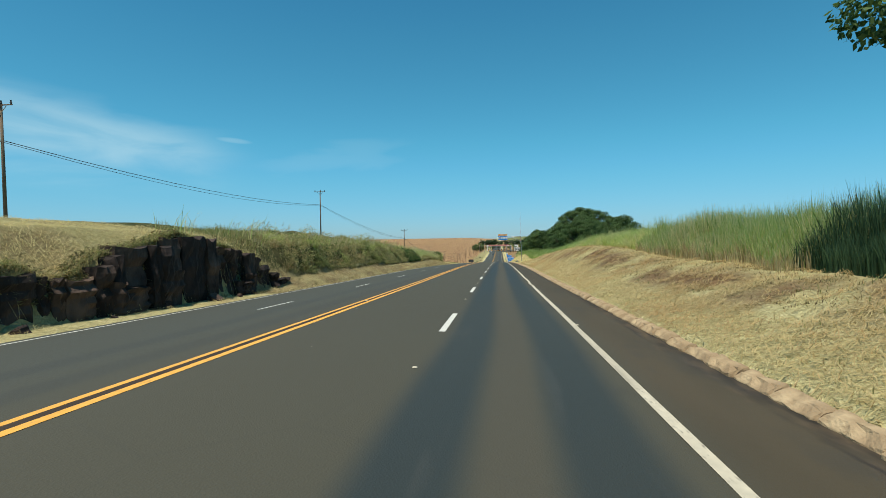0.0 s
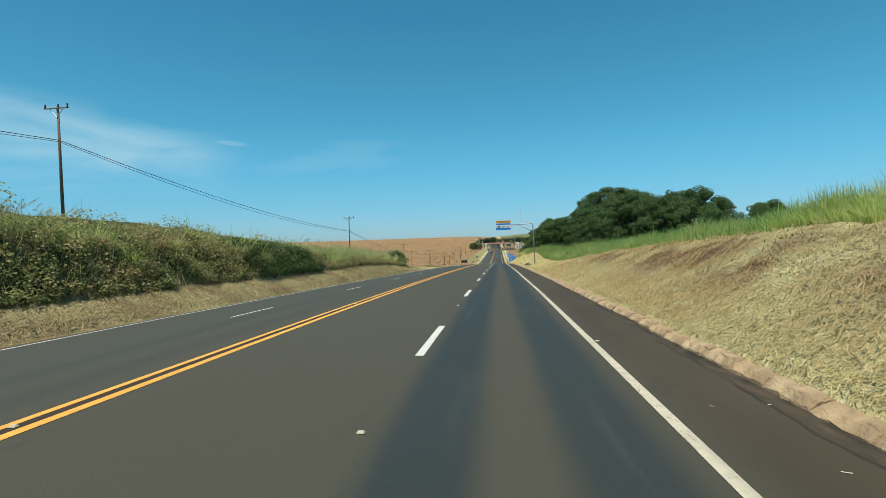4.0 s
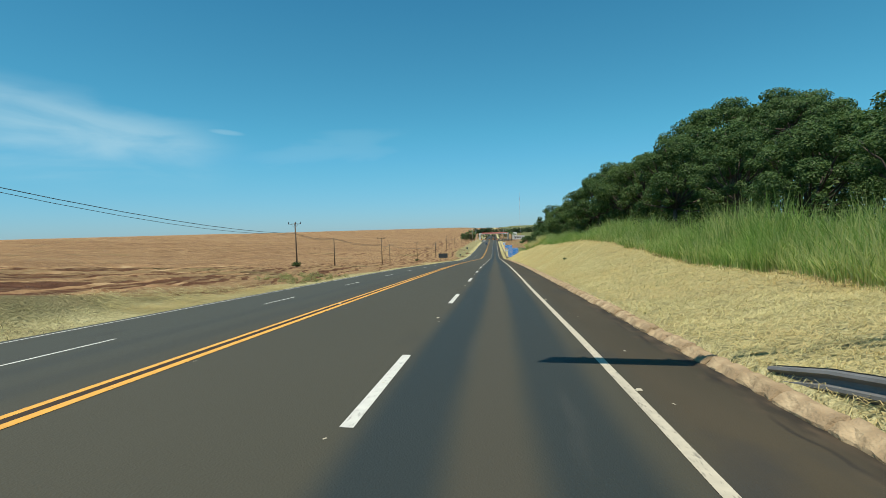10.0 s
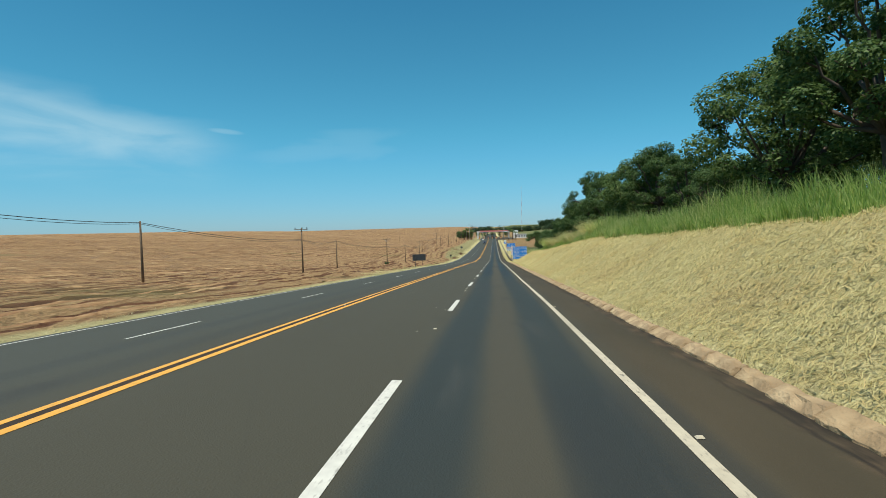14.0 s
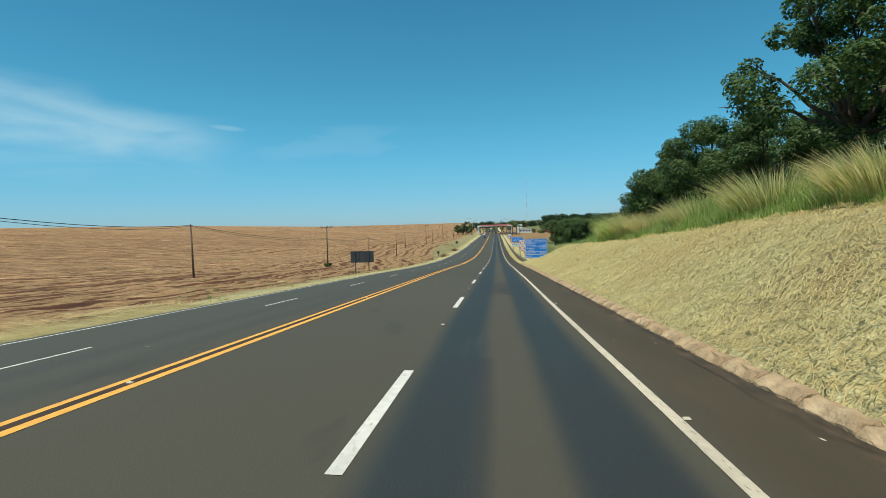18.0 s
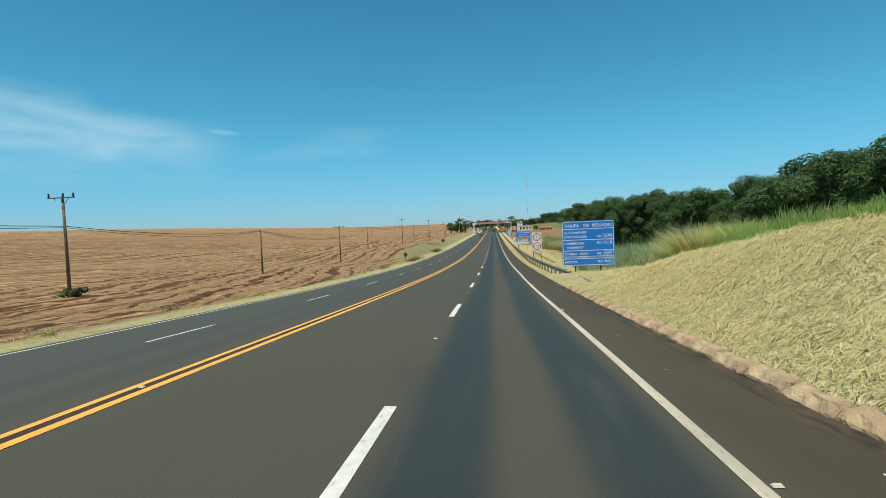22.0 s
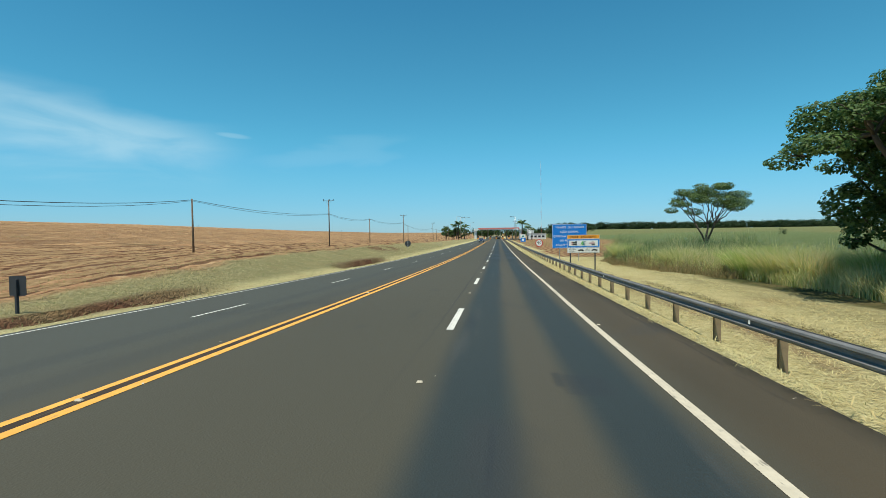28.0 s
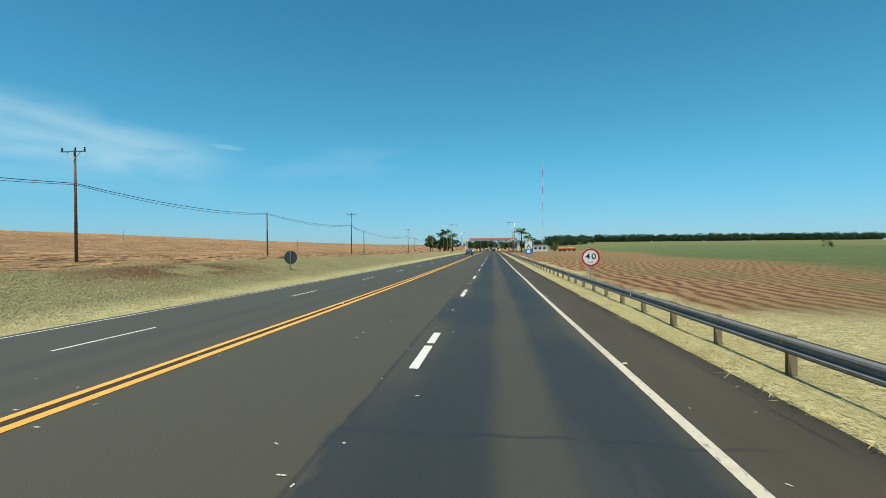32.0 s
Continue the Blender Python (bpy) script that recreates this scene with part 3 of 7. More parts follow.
def disc(radius, depth, at=(0, 0, 0), sides=40, inner=0.0):
    """A round plate, or a ring, facing -y."""
    bm = bmesh.new()
    ang = [2 * pi * k / sides for k in range(sides)]

    def circ(r, y):
        return [bm.verts.new((at[0] + r * cos(a), at[1] + y, at[2] + r * sin(a))) for a in ang]

    f, b = circ(radius, 0), circ(radius, depth)
    if inner:
        fi, bi = circ(inner, 0), circ(inner, depth)
    for k in range(sides):
        m = (k + 1) % sides
        bm.faces.new((f[k], b[k], b[m], f[m]))
        if inner:
            bm.faces.new((f[k], f[m], fi[m], fi[k]))
            bm.faces.new((b[k], bi[k], bi[m], b[m]))
            bm.faces.new((fi[k], fi[m], bi[m], bi[k]))
    if not inner:
        bm.faces.new(f), bm.faces.new(b[::-1])
    return bm


def lettering(text, height, material, width=0.0, align="LEFT", flat=False, spacing=1.0, thin=False):
    """Raised letters as a mesh, upright and facing -y (or lying flat), cap height in metres."""
    cu = bpy.data.curves.new("lettering", "FONT")
    cu.body, cu.size, cu.extrude, cu.offset = text, height / 0.72, 0.002, (-0.035 if thin else 0.012) * height
    cu.align_x, cu.space_character, cu.resolution_u = align, spacing, 3
    ob = bpy.data.objects.new("lettering", cu)
    scene.collection.objects.link(ob)
    bpy.context.view_layer.update()
    me = bpy.data.meshes.new_from_object(ob.evaluated_get(bpy.context.evaluated_depsgraph_get()))
    bpy.data.objects.remove(ob)
    co = np.empty(len(me.vertices) * 3, np.float32)
    me.vertices.foreach_get("co", co)
    co = co.reshape(-1, 3)
    if width and len(co):
        span = co[:, 0].max() - co[:, 0].min()
        co[:, 0] *= width / span
    if not flat:
        co = np.stack([co[:, 0], -co[:, 2], co[:, 1]], 1)
    me.vertices.foreach_set("co", co.ravel())
    me.update()
    me.materials.clear()
    me.materials.append(M[material])
    return me


# ---- ground ----


def tab(y, *pairs):
    return np.interp(y, [p[0] for p in pairs], [p[1] for p in pairs])


def smooth01(v):
    v = np.clip(v, 0, 1)
    return v * v * (3 - 2 * v)


def wave_noise(x, y, scale, seed=0.0):
    """Cheap smooth noise from crossed sines, about -1 to 1."""
    u, v = x / scale + seed, y / scale - 1.7 * seed
    return (np.sin(1.7 * u + 1.3 * np.sin(1.1 * v + seed)) * np.cos(1.9 * v + 1.1 * np.sin(0.9 * u))
            + 0.5 * np.sin(3.9 * u - 2.3 * v) * np.cos(3.1 * v + 1.7 * u)) / 1.5


def left_bank(y):
    """Height over the road of the bank's shoulder beside the opposite lane."""
    return tab(y, (-60, 2.4), (0, 2.7), (10, 3.0), (22, 3.0), (37, 2.9), (58, 2.9), (68, 2.75), (83, 2.35), (98, 1.9), (112, 1.75),
               (120, 1.7), (126, 0.6), (140, 0.2), (160, -0.05), (215, -0.2), (240, -0.45), (262, -0.68), (285, -0.72), (310, -0.62), (345, -0.55), (357, -0.42), (367, 0.2), (382, 0.75), (425, 0.95), (460, 0.8), (520, 0.4), (700, 0.2))


def cliff_height(y):
    """Height of the rock face over the road."""
    return tab(y, (0, 1.2), (2.5, 1.5), (4.5, 1.4), (5.6, 1.5), (6.3, 0.95), (7.6, 1.2), (8.7, 1.85), (10.4, 2.1), (12.1, 2.5), (13.3, 2.8), (15.2, 2.45), (16.4, 2.35), (17.6, 2.25), (19.0, 2.0), (20.6, 1.5), (22, 0.9), (23.2, 0.25))


def pole_line(y):
    """Height of the land along the line of poles."""
    return tab(y, (-300, 7), (-60, 4.6), (20, 2.9), (75, 1.7), (100, -0.6), (130, -3.9), (186, -8.5), (235, -11.75), (263, -13.4), (300, -15.5),
               (353, -17.6), (382, -16.95), (425, -17.15), (458, -17.4), (560, -18.6), (720, -19.8), (900, -20.4), (4000, -24))


def ridge(y):
    return tab(y, (-400, 4), (0, 1.8), (100, 0), (200, -2.5), (300, -3.2), (400, -3.6), (700, -4.2), (1000, -8), (1600, -12), (4000, -12))


def right_bank(y):
    return tab(y, (-60, 0.7), (-20, 0.85), (4, 0.93), (9, 1.06), (18, 1.30), (24, 1.55), (30, 1.95), (42, 2.25), (60, 2.0), (81, 1.57), (100, 0.8), (118, 0.3), (133, 0.5),
               (143, 0.85), (151, 1.5), (158, 2.0), (168, 2.35), (190, 2.3), (203, 2.5), (215, 2.75), (229, 2.55), (240, 2.3), (252, 2.1), (266, 2.1), (276, 2.2), (281, 2.0), (285, 1.6),
               (291, 0.95), (300, 0.05), (310, -0.75), (340, -0.95), (380, -0.75), (420, -0.55), (500, -0.6), (900, -0.5))


def right_field(y):
    return tab(y, (-400, 4), (0, 2), (100, -1.5), (200, -6), (290, -13), (330, -17), (400, -18.3), (500, -18.4), (700, -18.6), (1000, -17.5), (1700, -11), (2500, -9), (4000, -9))


def land(x, y):
    """Height of the land at x, y (arrays)."""
    x, y = np.asarray(x, float), np.asarray(y, float)
    z = deck_z(np.clip(x, -7.25, 8.45), y) - 0.06
    # left
    r0 = road_z(y)
    foot = r0 - 0.42
    top = r0 + left_bank(y)
    verge = tab(y, (-60, 1.0), (120, 1.2), (150, 3.0), (330, 4.0), (352, 4.0), (372, 10.0), (460, 11.0), (700, 11.0))
    s1 = smooth01((-8.2 - x) / (3.6 + verge * 0.4))
    cut = np.exp(-((y - 11.3) / 12.2) ** 8)
    cliff = cliff_height(y) + 0.42
    climb = (cliff * np.clip((-9.6 - x) / 0.25, 0, 1) + (top - foot - cliff) * smooth01((-9.9 - x) / 3.4)) / (top - foot)
    s1 = s1 * (1 - cut) + cut * climb
    weedy = smooth01((y - 22) / 5) * (1 - smooth01((y - 119) / 6))
    lip = tab(y, (18, 0.3), (45, 0.45), (62, 0.45), (75, 0.55), (98, 0.95), (110, 0.7), (122, 0.3)) + 0.42
    climb = (lip * np.clip((-7.6 - x) / 2.3, 0, 1) + (top - 0.5 - foot - lip) * np.clip((-9.95 - x + 0.3 * wave_noise(x * 0 + 3, y, 3.1, 5.0)) / 0.9, 0, 1)
             + 0.5 * smooth01((-10.8 - x) / 2.5)) / (top - foot)
    s1 = s1 * (1 - weedy) + weedy * climb * (1 + 0.10 * wave_noise(x, y, 4.5, 3.0) + 0.05 * wave_noise(x, y, 1.7, 1.0))
    zl = foot + (top - foot) * s1
    s2 = smooth01((-tab(y, (340, 11.5), (375, 14.5), (700, 14.5)) - x) / tab(y, (340, 12.0), (375, 9.0), (700, 9.0)))
    zl = zl + (pole_line(y) - top) * s2
    s3 = smooth01((-25.0 - x) / 300.0)
    zl = zl + (ridge(y) - pole_line(y)) * s3
    z = np.where(x < -7.25, np.where(x < -8.2, zl, np.minimum(z, foot)), z)
    # right
    curb_top = np.where(y < 288, 0.10, -0.06) + r0 - 0.25
    crest = r0 + right_bank(y)
    t1 = np.clip((x - 9.0) / 4.6, 0, 1)
    climb = 0.55 * t1 + 0.45 * smooth01(t1)
    low = smooth01((y - 292) / 8)
    climb = climb * (1 - low) + low * smooth01((x - 8.7) / 1.7)
    zr_ = curb_top + (crest - curb_top) * climb
    back = crest + np.where(y < 285, 0.5, -0.2) * smooth01((x - 13.6) / 12)
    zr_ = np.where(x > 13.6, back, zr_)
    t3 = smooth01((x - 40.0) / 160.0)
    zr_ = zr_ + (right_field(y) - back) * t3 * (x > 40)
    z = np.where(x > 8.45, np.where(x < 9.0, np.minimum(z, curb_top), zr_), z)
    # unevenness
    off = np.clip(np.maximum(x - 9.2, -8.6 - x), 0, 3) / 3
    z = z + off * (0.10 * wave_noise(x, y, 3.3, 0.4) + 0.06 * wave_noise(x, y, 1.1, 2.1)) * np.where(np.abs(x) < 60, 1, 0.2)
    # slumped turf near the top of the near bank
    slump = np.exp(-((x - 12.3 - 0.5 * wave_noise(x * 0, y, 5.0, 2.0)) / 0.9) ** 2) * (1 - smooth01((y - 62) / 15))
    z = z + slump * 0.16 * wave_noise(x, y, 0.9, 7.0)
    # tussocks and clods of the mown verge
    verge_r = np.clip((x - 8.9) / 0.6, 0, 1) * (x < 16) * (y > -30) * (y < 300)
    z = z + verge_r * (0.035 * wave_noise(x, y, 0.55, 3.3) + 0.03 * wave_noise(x, y, 0.31, 1.9))
    # the eroded gully beside the opposite lane
    for gy, gl, gx, depth in ((357.5, 6.5, -9.5, 1.2), (394.5, 8.5, -9.3, 1.7)):
        z = z - depth * np.exp(-((y - gy) / gl) ** 4 - ((x - gx - 0.25 * np.sin(y * 1.3)) / 0.75) ** 6) * (0.75 + 0.35 * np.sin(y * 0.9))
    return z


def axis_lines(stops):
    out = []
    for (a, step), (b, _) in zip(stops, stops[1:]):
        n = max(1, round((b - a) / step))
        out += [a + (b - a) * k / n for k in range(n)]
    return np.array(out + [stops[-1][0]])


def field_edge(y):
    """Where the ploughed land begins beside the opposite lane."""
    return tab(y, (-400, -30), (100, -26), (128, -15), (145, -8.5), (222, -8.3), (236, -8.9), (262, -10.2), (300, -9.2), (335, -9.4), (350, -11), (364, -13.2), (380, -14.6), (425, -16), (470, -16), (600, -17), (900, -16))


def build_ground():
    xs = axis_lines(((-3200, 400), (-1200, 120), (-400, 25), (-120, 8), (-40, 2.0), (-22, 0.7), (-11.2, 0.26), (-7.4, 0.6), (8.4, 0.2), (14.6, 0.9), (24, 2.5), (60, 10), (200, 40), (600, 150), (3200, 400)))
    ys = axis_lines(((-400, 60), (-40, 0.9), (-10, 0.42), (300, 0.8), (480, 5), (800, 30), (1800, 150), (4500, 450)))
    gx, gy = np.meshgrid(xs, ys)
    z = land(gx, gy)
    nx, ny = len(xs), len(ys)
    idx = np.arange(nx * ny).reshape(ny, nx)
    quads = np.stack([idx[:-1, :-1], idx[:-1, 1:], idx[1:, 1:], idx[1:, :-1]], -1).reshape(-1, 4)
    me = mesh_np("ground", np.stack([gx, gy, z], -1).reshape(-1, 3), quads, None, "ground", True)
    x, y = gx.ravel(), gy.ravel()
    wob = 0.9 * wave_noise(x, y, 9, 1.0) + 0.4 * wave_noise(x, y, 2.0, 3.0)
    edge = field_edge(y)
    field = smooth01((edge - x - wob * np.where(y < 340, 0.6, 1.0)) / 0.8)
    rfield = smooth01((x - 12.0 - wob) / 1.5) * smooth01((y - 408) / 6)
    left_green = smooth01((-np.where((y > 18) & (y < 124), 9.7, 8.6) - x) / np.where((y > 18) & (y < 124), 0.5, 2.0)) * (1 - field) * tab(y, (-60, 0.35), (16, 0.4), (24, 1), (120, 1), (135, 0.6), (330, 0.4), (360, 0.55), (480, 0.5), (900, 0.5))
    right_green = np.where(x < 19, 0.35, 1.0) * smooth01((x - 14.5) / 2.5) * (1 - smooth01((y - 400) / 15))
    crop = smooth01((x - tab(y, (380, 32), (440, 38), (800, 72), (900, 40), (4000, 40))) / 14 + 0.5 * wave_noise(x, y, 60, 3)) * smooth01((y - 380) / 40) * 0.95
    crop = np.where(x > 700, 1, crop) * np.where(y > 350, 1, 0)
    crop = crop * np.where(y < 900, 1 - 0.55 * smooth01((x - 130 - 0.35 * (y - 440)) / 60), 0.8)
    dirt = np.zeros_like(x)
    for gyy, gl, gxx in ((357.5, 6.8, -9.6), (394.5, 8.8, -9.5)):
        dirt = np.maximum(dirt, np.exp(-((y - gyy) / gl) ** 4 - ((x - gxx) / 1.25) ** 4))
    dirt = np.maximum(dirt, 0.9 * np.exp(-((y - 421) / 8.0) ** 4 - ((x + 14.0) / 1.9) ** 4) * (wave_noise(x, y, 4, 5) > -0.5))
    brow = np.exp(-((x - 12.2 - 0.6 * wave_noise(x * 0, y, 5.0, 2.0)) / 1.3) ** 2) * (1 - smooth01((y - 88) / 20)) * smooth01(wave_noise(x, y, 2.2, 4.0) * 1.2 + 0.75)
    dirt = np.maximum(dirt, 0.85 * brow)
    dirt = np.maximum(dirt, 0.7 * np.exp(-((x - 11.6 - 0.3 * wave_noise(x * 0, y, 4.0, 3.0)) / 0.35) ** 2 - ((y - 352) / 22) ** 4) * smooth01(wave_noise(x, y, 2.0, 8.0) + 0.7))
    toe = (y > 19) & (y < 126) & (x < -7.6) & (x > -10.1)
    dirt = np.maximum(dirt, toe * (0.30 + 0.30 * smooth01(wave_noise(x, y, 1.8, 2.0) + 0.4)))
    dirt = np.maximum(dirt, 0.3 * np.exp(-((x + 12.5) / 1.6) ** 2) * (np.abs(y - 10) < 14) * (wave_noise(x, y, 2.5, 6) > 0.0))
    dirt = np.maximum(dirt, 0.7 * np.exp(-((y - 135) / 9.0) ** 2 - ((x + 15) / 3.0) ** 2))
    for name, values in (("field", field), ("tilled", rfield), ("green", np.maximum(left_green, right_green * (1 - rfield))), ("crop", crop), ("dirt", np.clip(dirt, 0, 1))):
        me.attributes.new(name, "FLOAT", "POINT").data.foreach_set("value", values.astype(np.float32))
    tagged(new("ground", me), "rolling farmland with mown straw verges, stubble and red soil", "ground", kind="structure")


build_ground()

# ---- road ----


def ribbon(name, x0, x1, y0, y1, step, lift, material, wobble=None, thick=0.0):
    ys = np.linspace(y0, y1, max(2, round((y1 - y0) / step) + 1))
    shift = wobble(ys) if wobble else np.zeros_like(ys)
    xs = np.unique(np.concatenate([[x0, x1], np.arange(math.ceil(x0), x1, 1.0)])) if x1 - x0 > 2 else np.array([x0, x1])
    gx, gy = np.meshgrid(xs, ys)
    gx = gx + shift[:, None]
    z = deck_z(gx, gy) + lift
    n, m = len(xs), len(ys)
    idx = np.arange(n * m).reshape(m, n)
    quads = np.stack([idx[:-1, :-1], idx[:-1, 1:], idx[1:, 1:], idx[1:, :-1]], -1).reshape(-1, 4)
    v = np.stack([gx, gy, z], -1).reshape(-1, 3)
    if thick:
        k = len(v)
        v = np.concatenate([v, v - (0, 0, thick)])
        rim = np.concatenate([idx[:, 0][::-1], idx[0, 1:], idx[1:, -1], idx[-1, -2:0:-1]])
        side = np.stack([rim, np.roll(rim, 1), np.roll(rim, 1) + k, rim + k], -1)
        quads = np.concatenate([quads, side])
    return mesh_np(name, v, quads, None, material)


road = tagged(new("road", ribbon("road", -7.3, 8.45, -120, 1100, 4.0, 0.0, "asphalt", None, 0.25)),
              "four-lane asphalt highway with dark wheel tracks in the near lane", "road", kind="structure")
apron = tagged(new("toll_apron", None), "wide asphalt apron at the toll gates", "road", kind="structure")
for x0, x1 in ((-24.0, -7.31), (8.46, 26.0)):
    ys = np.linspace(640, 800, 33)
    taper = np.clip((ys - 640) / 55, 0.02, 1) * np.clip((800 - ys) / 40, 0.02, 1)
    inner, outer = (x1, x0) if x0 < 0 else (x0, x1)
    far = inner + (outer - inner) * taper
    v = np.concatenate([np.stack([np.full(33, inner), ys, deck_z(inner, ys) - 0.004], 1), np.stack([far, ys, deck_z(inner, ys) - 0.06], 1)])
    k = np.arange(32)
    part("asphalt_wing", mesh_np("asphalt_wing", v, np.stack([k, k + 1, k + 34, k + 33], 1), None, "asphalt"), apron)


def edge_wobble(y):
    return -0.05 * np.exp(-((y - 22.6) / 0.8) ** 2) + 0.07 * np.exp(-((y - 21.2) / 0.7) ** 2) + 0.06 * np.exp(-((y - 26.0) / 1.8) ** 2) + 0.015 * np.sin(y * 0.21)


part("edge_line", ribbon("edge_line", 6.76, 6.90, -120, 1000, 0.35, 0.006, "cream", edge_wobble), road, "worn cream-white edge line")
part("edge_line", ribbon("edge_line", -6.94, -6.83, -120, 1000, 3.0, 0.006, "white", lambda y: 0.01 * np.sin(y * 0.3)), road, "thin white edge line")
for x0 in (-0.22, 0.08):
    part("centre_line", ribbon("centre_line", x0, x0 + 0.14, -120, 640, 3.0, 0.006, "yellow", lambda y: 0.008 * np.sin(y * 0.17)), road, "solid yellow centre line")


part("grime", ribbon("grime", -0.085, 0.085, -120, 640, 3.0, 0.004, "grime"), road, "dark grime between the centre lines")


def strip(x, width, y0, length, material):
    return ribbon("lane_dash", x - width / 2, x + width / 2, y0, y0 + length, 2.0, 0.006, material)


for k in range(-4, 60):
    y_end = 6.59 + 12.0 * k
    long = 3.55 if y_end < 370 else 3.35
    y_end += float(tab(y_end, (320, 0.0), (345, 0.4), (390, 0.3), (402, 0.6)))
    if 390 < y_end < 440:
        part("lane_dash", strip(3.606, 0.15, y_end - long, 1.85, "white"), road)
        part("lane_dash", strip(3.606, 0.15, y_end - 1.25, 1.25, "white"), road)
    else:
        part("lane_dash", strip(3.606, 0.15, y_end - long, long, "white"), road)
# crumbs of an older dash that was ground off
crumbs = random.Random(8)
for y0 in (20.2, 85.2, 192.6):
    for k in range(8):
        y = y0 + 0.22 * k + crumbs.uniform(-0.12, 0.12)
        part("paint_crumb", strip(3.585 + crumbs.uniform(-0.05, 0.05), crumbs.uniform(0.03, 0.07), y, crumbs.uniform(0.06, 0.16), "cream"), road)
# the opposite dashes were repainted in stretches, each with its own pace
for k in range(-4, 57):
    y = float(tab(k, (-4, -40.8), (0, 8.4), (7, 94.6), (8, 104.9), (13, 157.1), (17, 199.9), (21, 243.8), (24, 276.1), (29, 329.2), (30, 341.0), (31, 353.5), (33, 376.4), (35, 401.1), (37, 424.1), (57, 660.0)))
    part("lane_dash", strip(-3.55, 0.10, y, 3.0, "white"), road)


def stud_mesh():
    bm = box(0.085, 0.055, 0.018, (0, 0, 0.009))
    for v in bm.verts:
        if v.co.z > 0.01:
            v.co.x *= 0.7
            v.co.y *= 0.55
    return from_bm("road_stud", bm, "cream")


STUD = stud_mesh()
studs = thing("road_stud", "small white reflective road studs on the painted lines", "road stud", kind="structure")
for x, first, step, count in ((0.0, 9.75, 12.45, 40), (6.95, 4.8, 12.0, 42), (3.60, -0.7, 12.0, 42)):
    for k in range(count):
        ob = part("stud", STUD, studs)
        y = first + step * k
        ob.location = (x + random.uniform(-0.02, 0.02), y, float(deck_z(x, y)) + 0.008)

# pale grit and flakes of paint on the asphalt
grit = random.Random(3)
V, Q = [], []
for _ in range(420):
    x = grit.choice((grit.uniform(-3.2, 3.4), grit.uniform(7.0, 8.3), grit.uniform(3.2, 4.0), grit.uniform(-0.5, 0.5)))
    y = grit.choice((grit.uniform(-5, 430), grit.uniform(375, 430)))
    a, l, w = grit.uniform(0, 3.1), grit.uniform(0.015, 0.05), grit.uniform(0.006, 0.018)
    n = len(V)
    for s, t in ((-1, -0.6), (0.8, -1), (1, 0.7), (-0.7, 1)):
        px, py = x + s * l * cos(a) - t * w * sin(a), y + s * l * sin(a) + t * w * cos(a)
        V.append((px, py, float(deck_z(px, py)) + 0.007))
    Q.append((n, n + 1, n + 2, n + 3))
tagged(new("grit", mesh_np("grit", V, Q, None, "cream")), "pale grit and paint flakes scattered on the asphalt", "grit", kind="stuff")

# ---- curb and guardrails ----
rng = np.random.default_rng(7)


def curb_piece(seed):
    """One slanted concrete kerb stone, 0.98 m long, worn at its edges."""
    r = random.Random(seed)
    prof = ((0.0, -0.12), (0.02, 0.03), (0.12, 0.115), (0.17, 0.135), (0.28, 0.145), (0.35, 0.09), (0.35, -0.12))
    bm = bmesh.new()
    rings = []
    for y in (-0.49, -0.46, -0.28, -0.1, 0.1, 0.28, 0.46, 0.49):
        pinch = 0.03 if abs(y) > 0.48 else 0.0
        rings.append([bm.verts.new((x + r.uniform(-0.022, 0.022) + (pinch if x < 0.25 else 0), y, z + r.uniform(-0.028, 0.02) - (pinch if z > 0 else 0))) for x, z in prof])
    for a, b in zip(rings, rings[1:]):
        for k in range(len(prof) - 1):
            bm.faces.new((a[k], a[k + 1], b[k + 1], b[k]))
    bm.faces.new(rings[0]), bm.faces.new(rings[-1][::-1])
    return from_bm("kerb_stone", bm, "curb")


CURBS = [curb_piece(k) for k in range(7)]
curb = thing("kerb", "weathered concrete kerb stained by red soil", "kerb", kind="structure")
for k in range(300):
    y = -9.0 + k * 1.0
    ob = part("kerb_stone", CURBS[random.randrange(7)], curb)
    slope = math.degrees(math.atan(float(road_z(y + 0.5) - road_z(y - 0.5))))
    ob.matrix_basis = pose(8.40 + random.uniform(-0.03, 0.03), y, float(deck_z(8.45, y)) + random.uniform(-0.02, 0.015), slope + random.uniform(-1, 1), random.uniform(-2, 2), random.uniform(-1.2, 1.2))

W_PROFILE = ((-0.004, 0.158), (0.016, 0.150), (-0.066, 0.112), (-0.072, 0.072), (0.010, 0.034), (0.014, 0.0), (0.010, -0.034), (-0.072, -0.072), (-0.066, -0.112), (0.016, -0.150), (-0.004, -0.158))


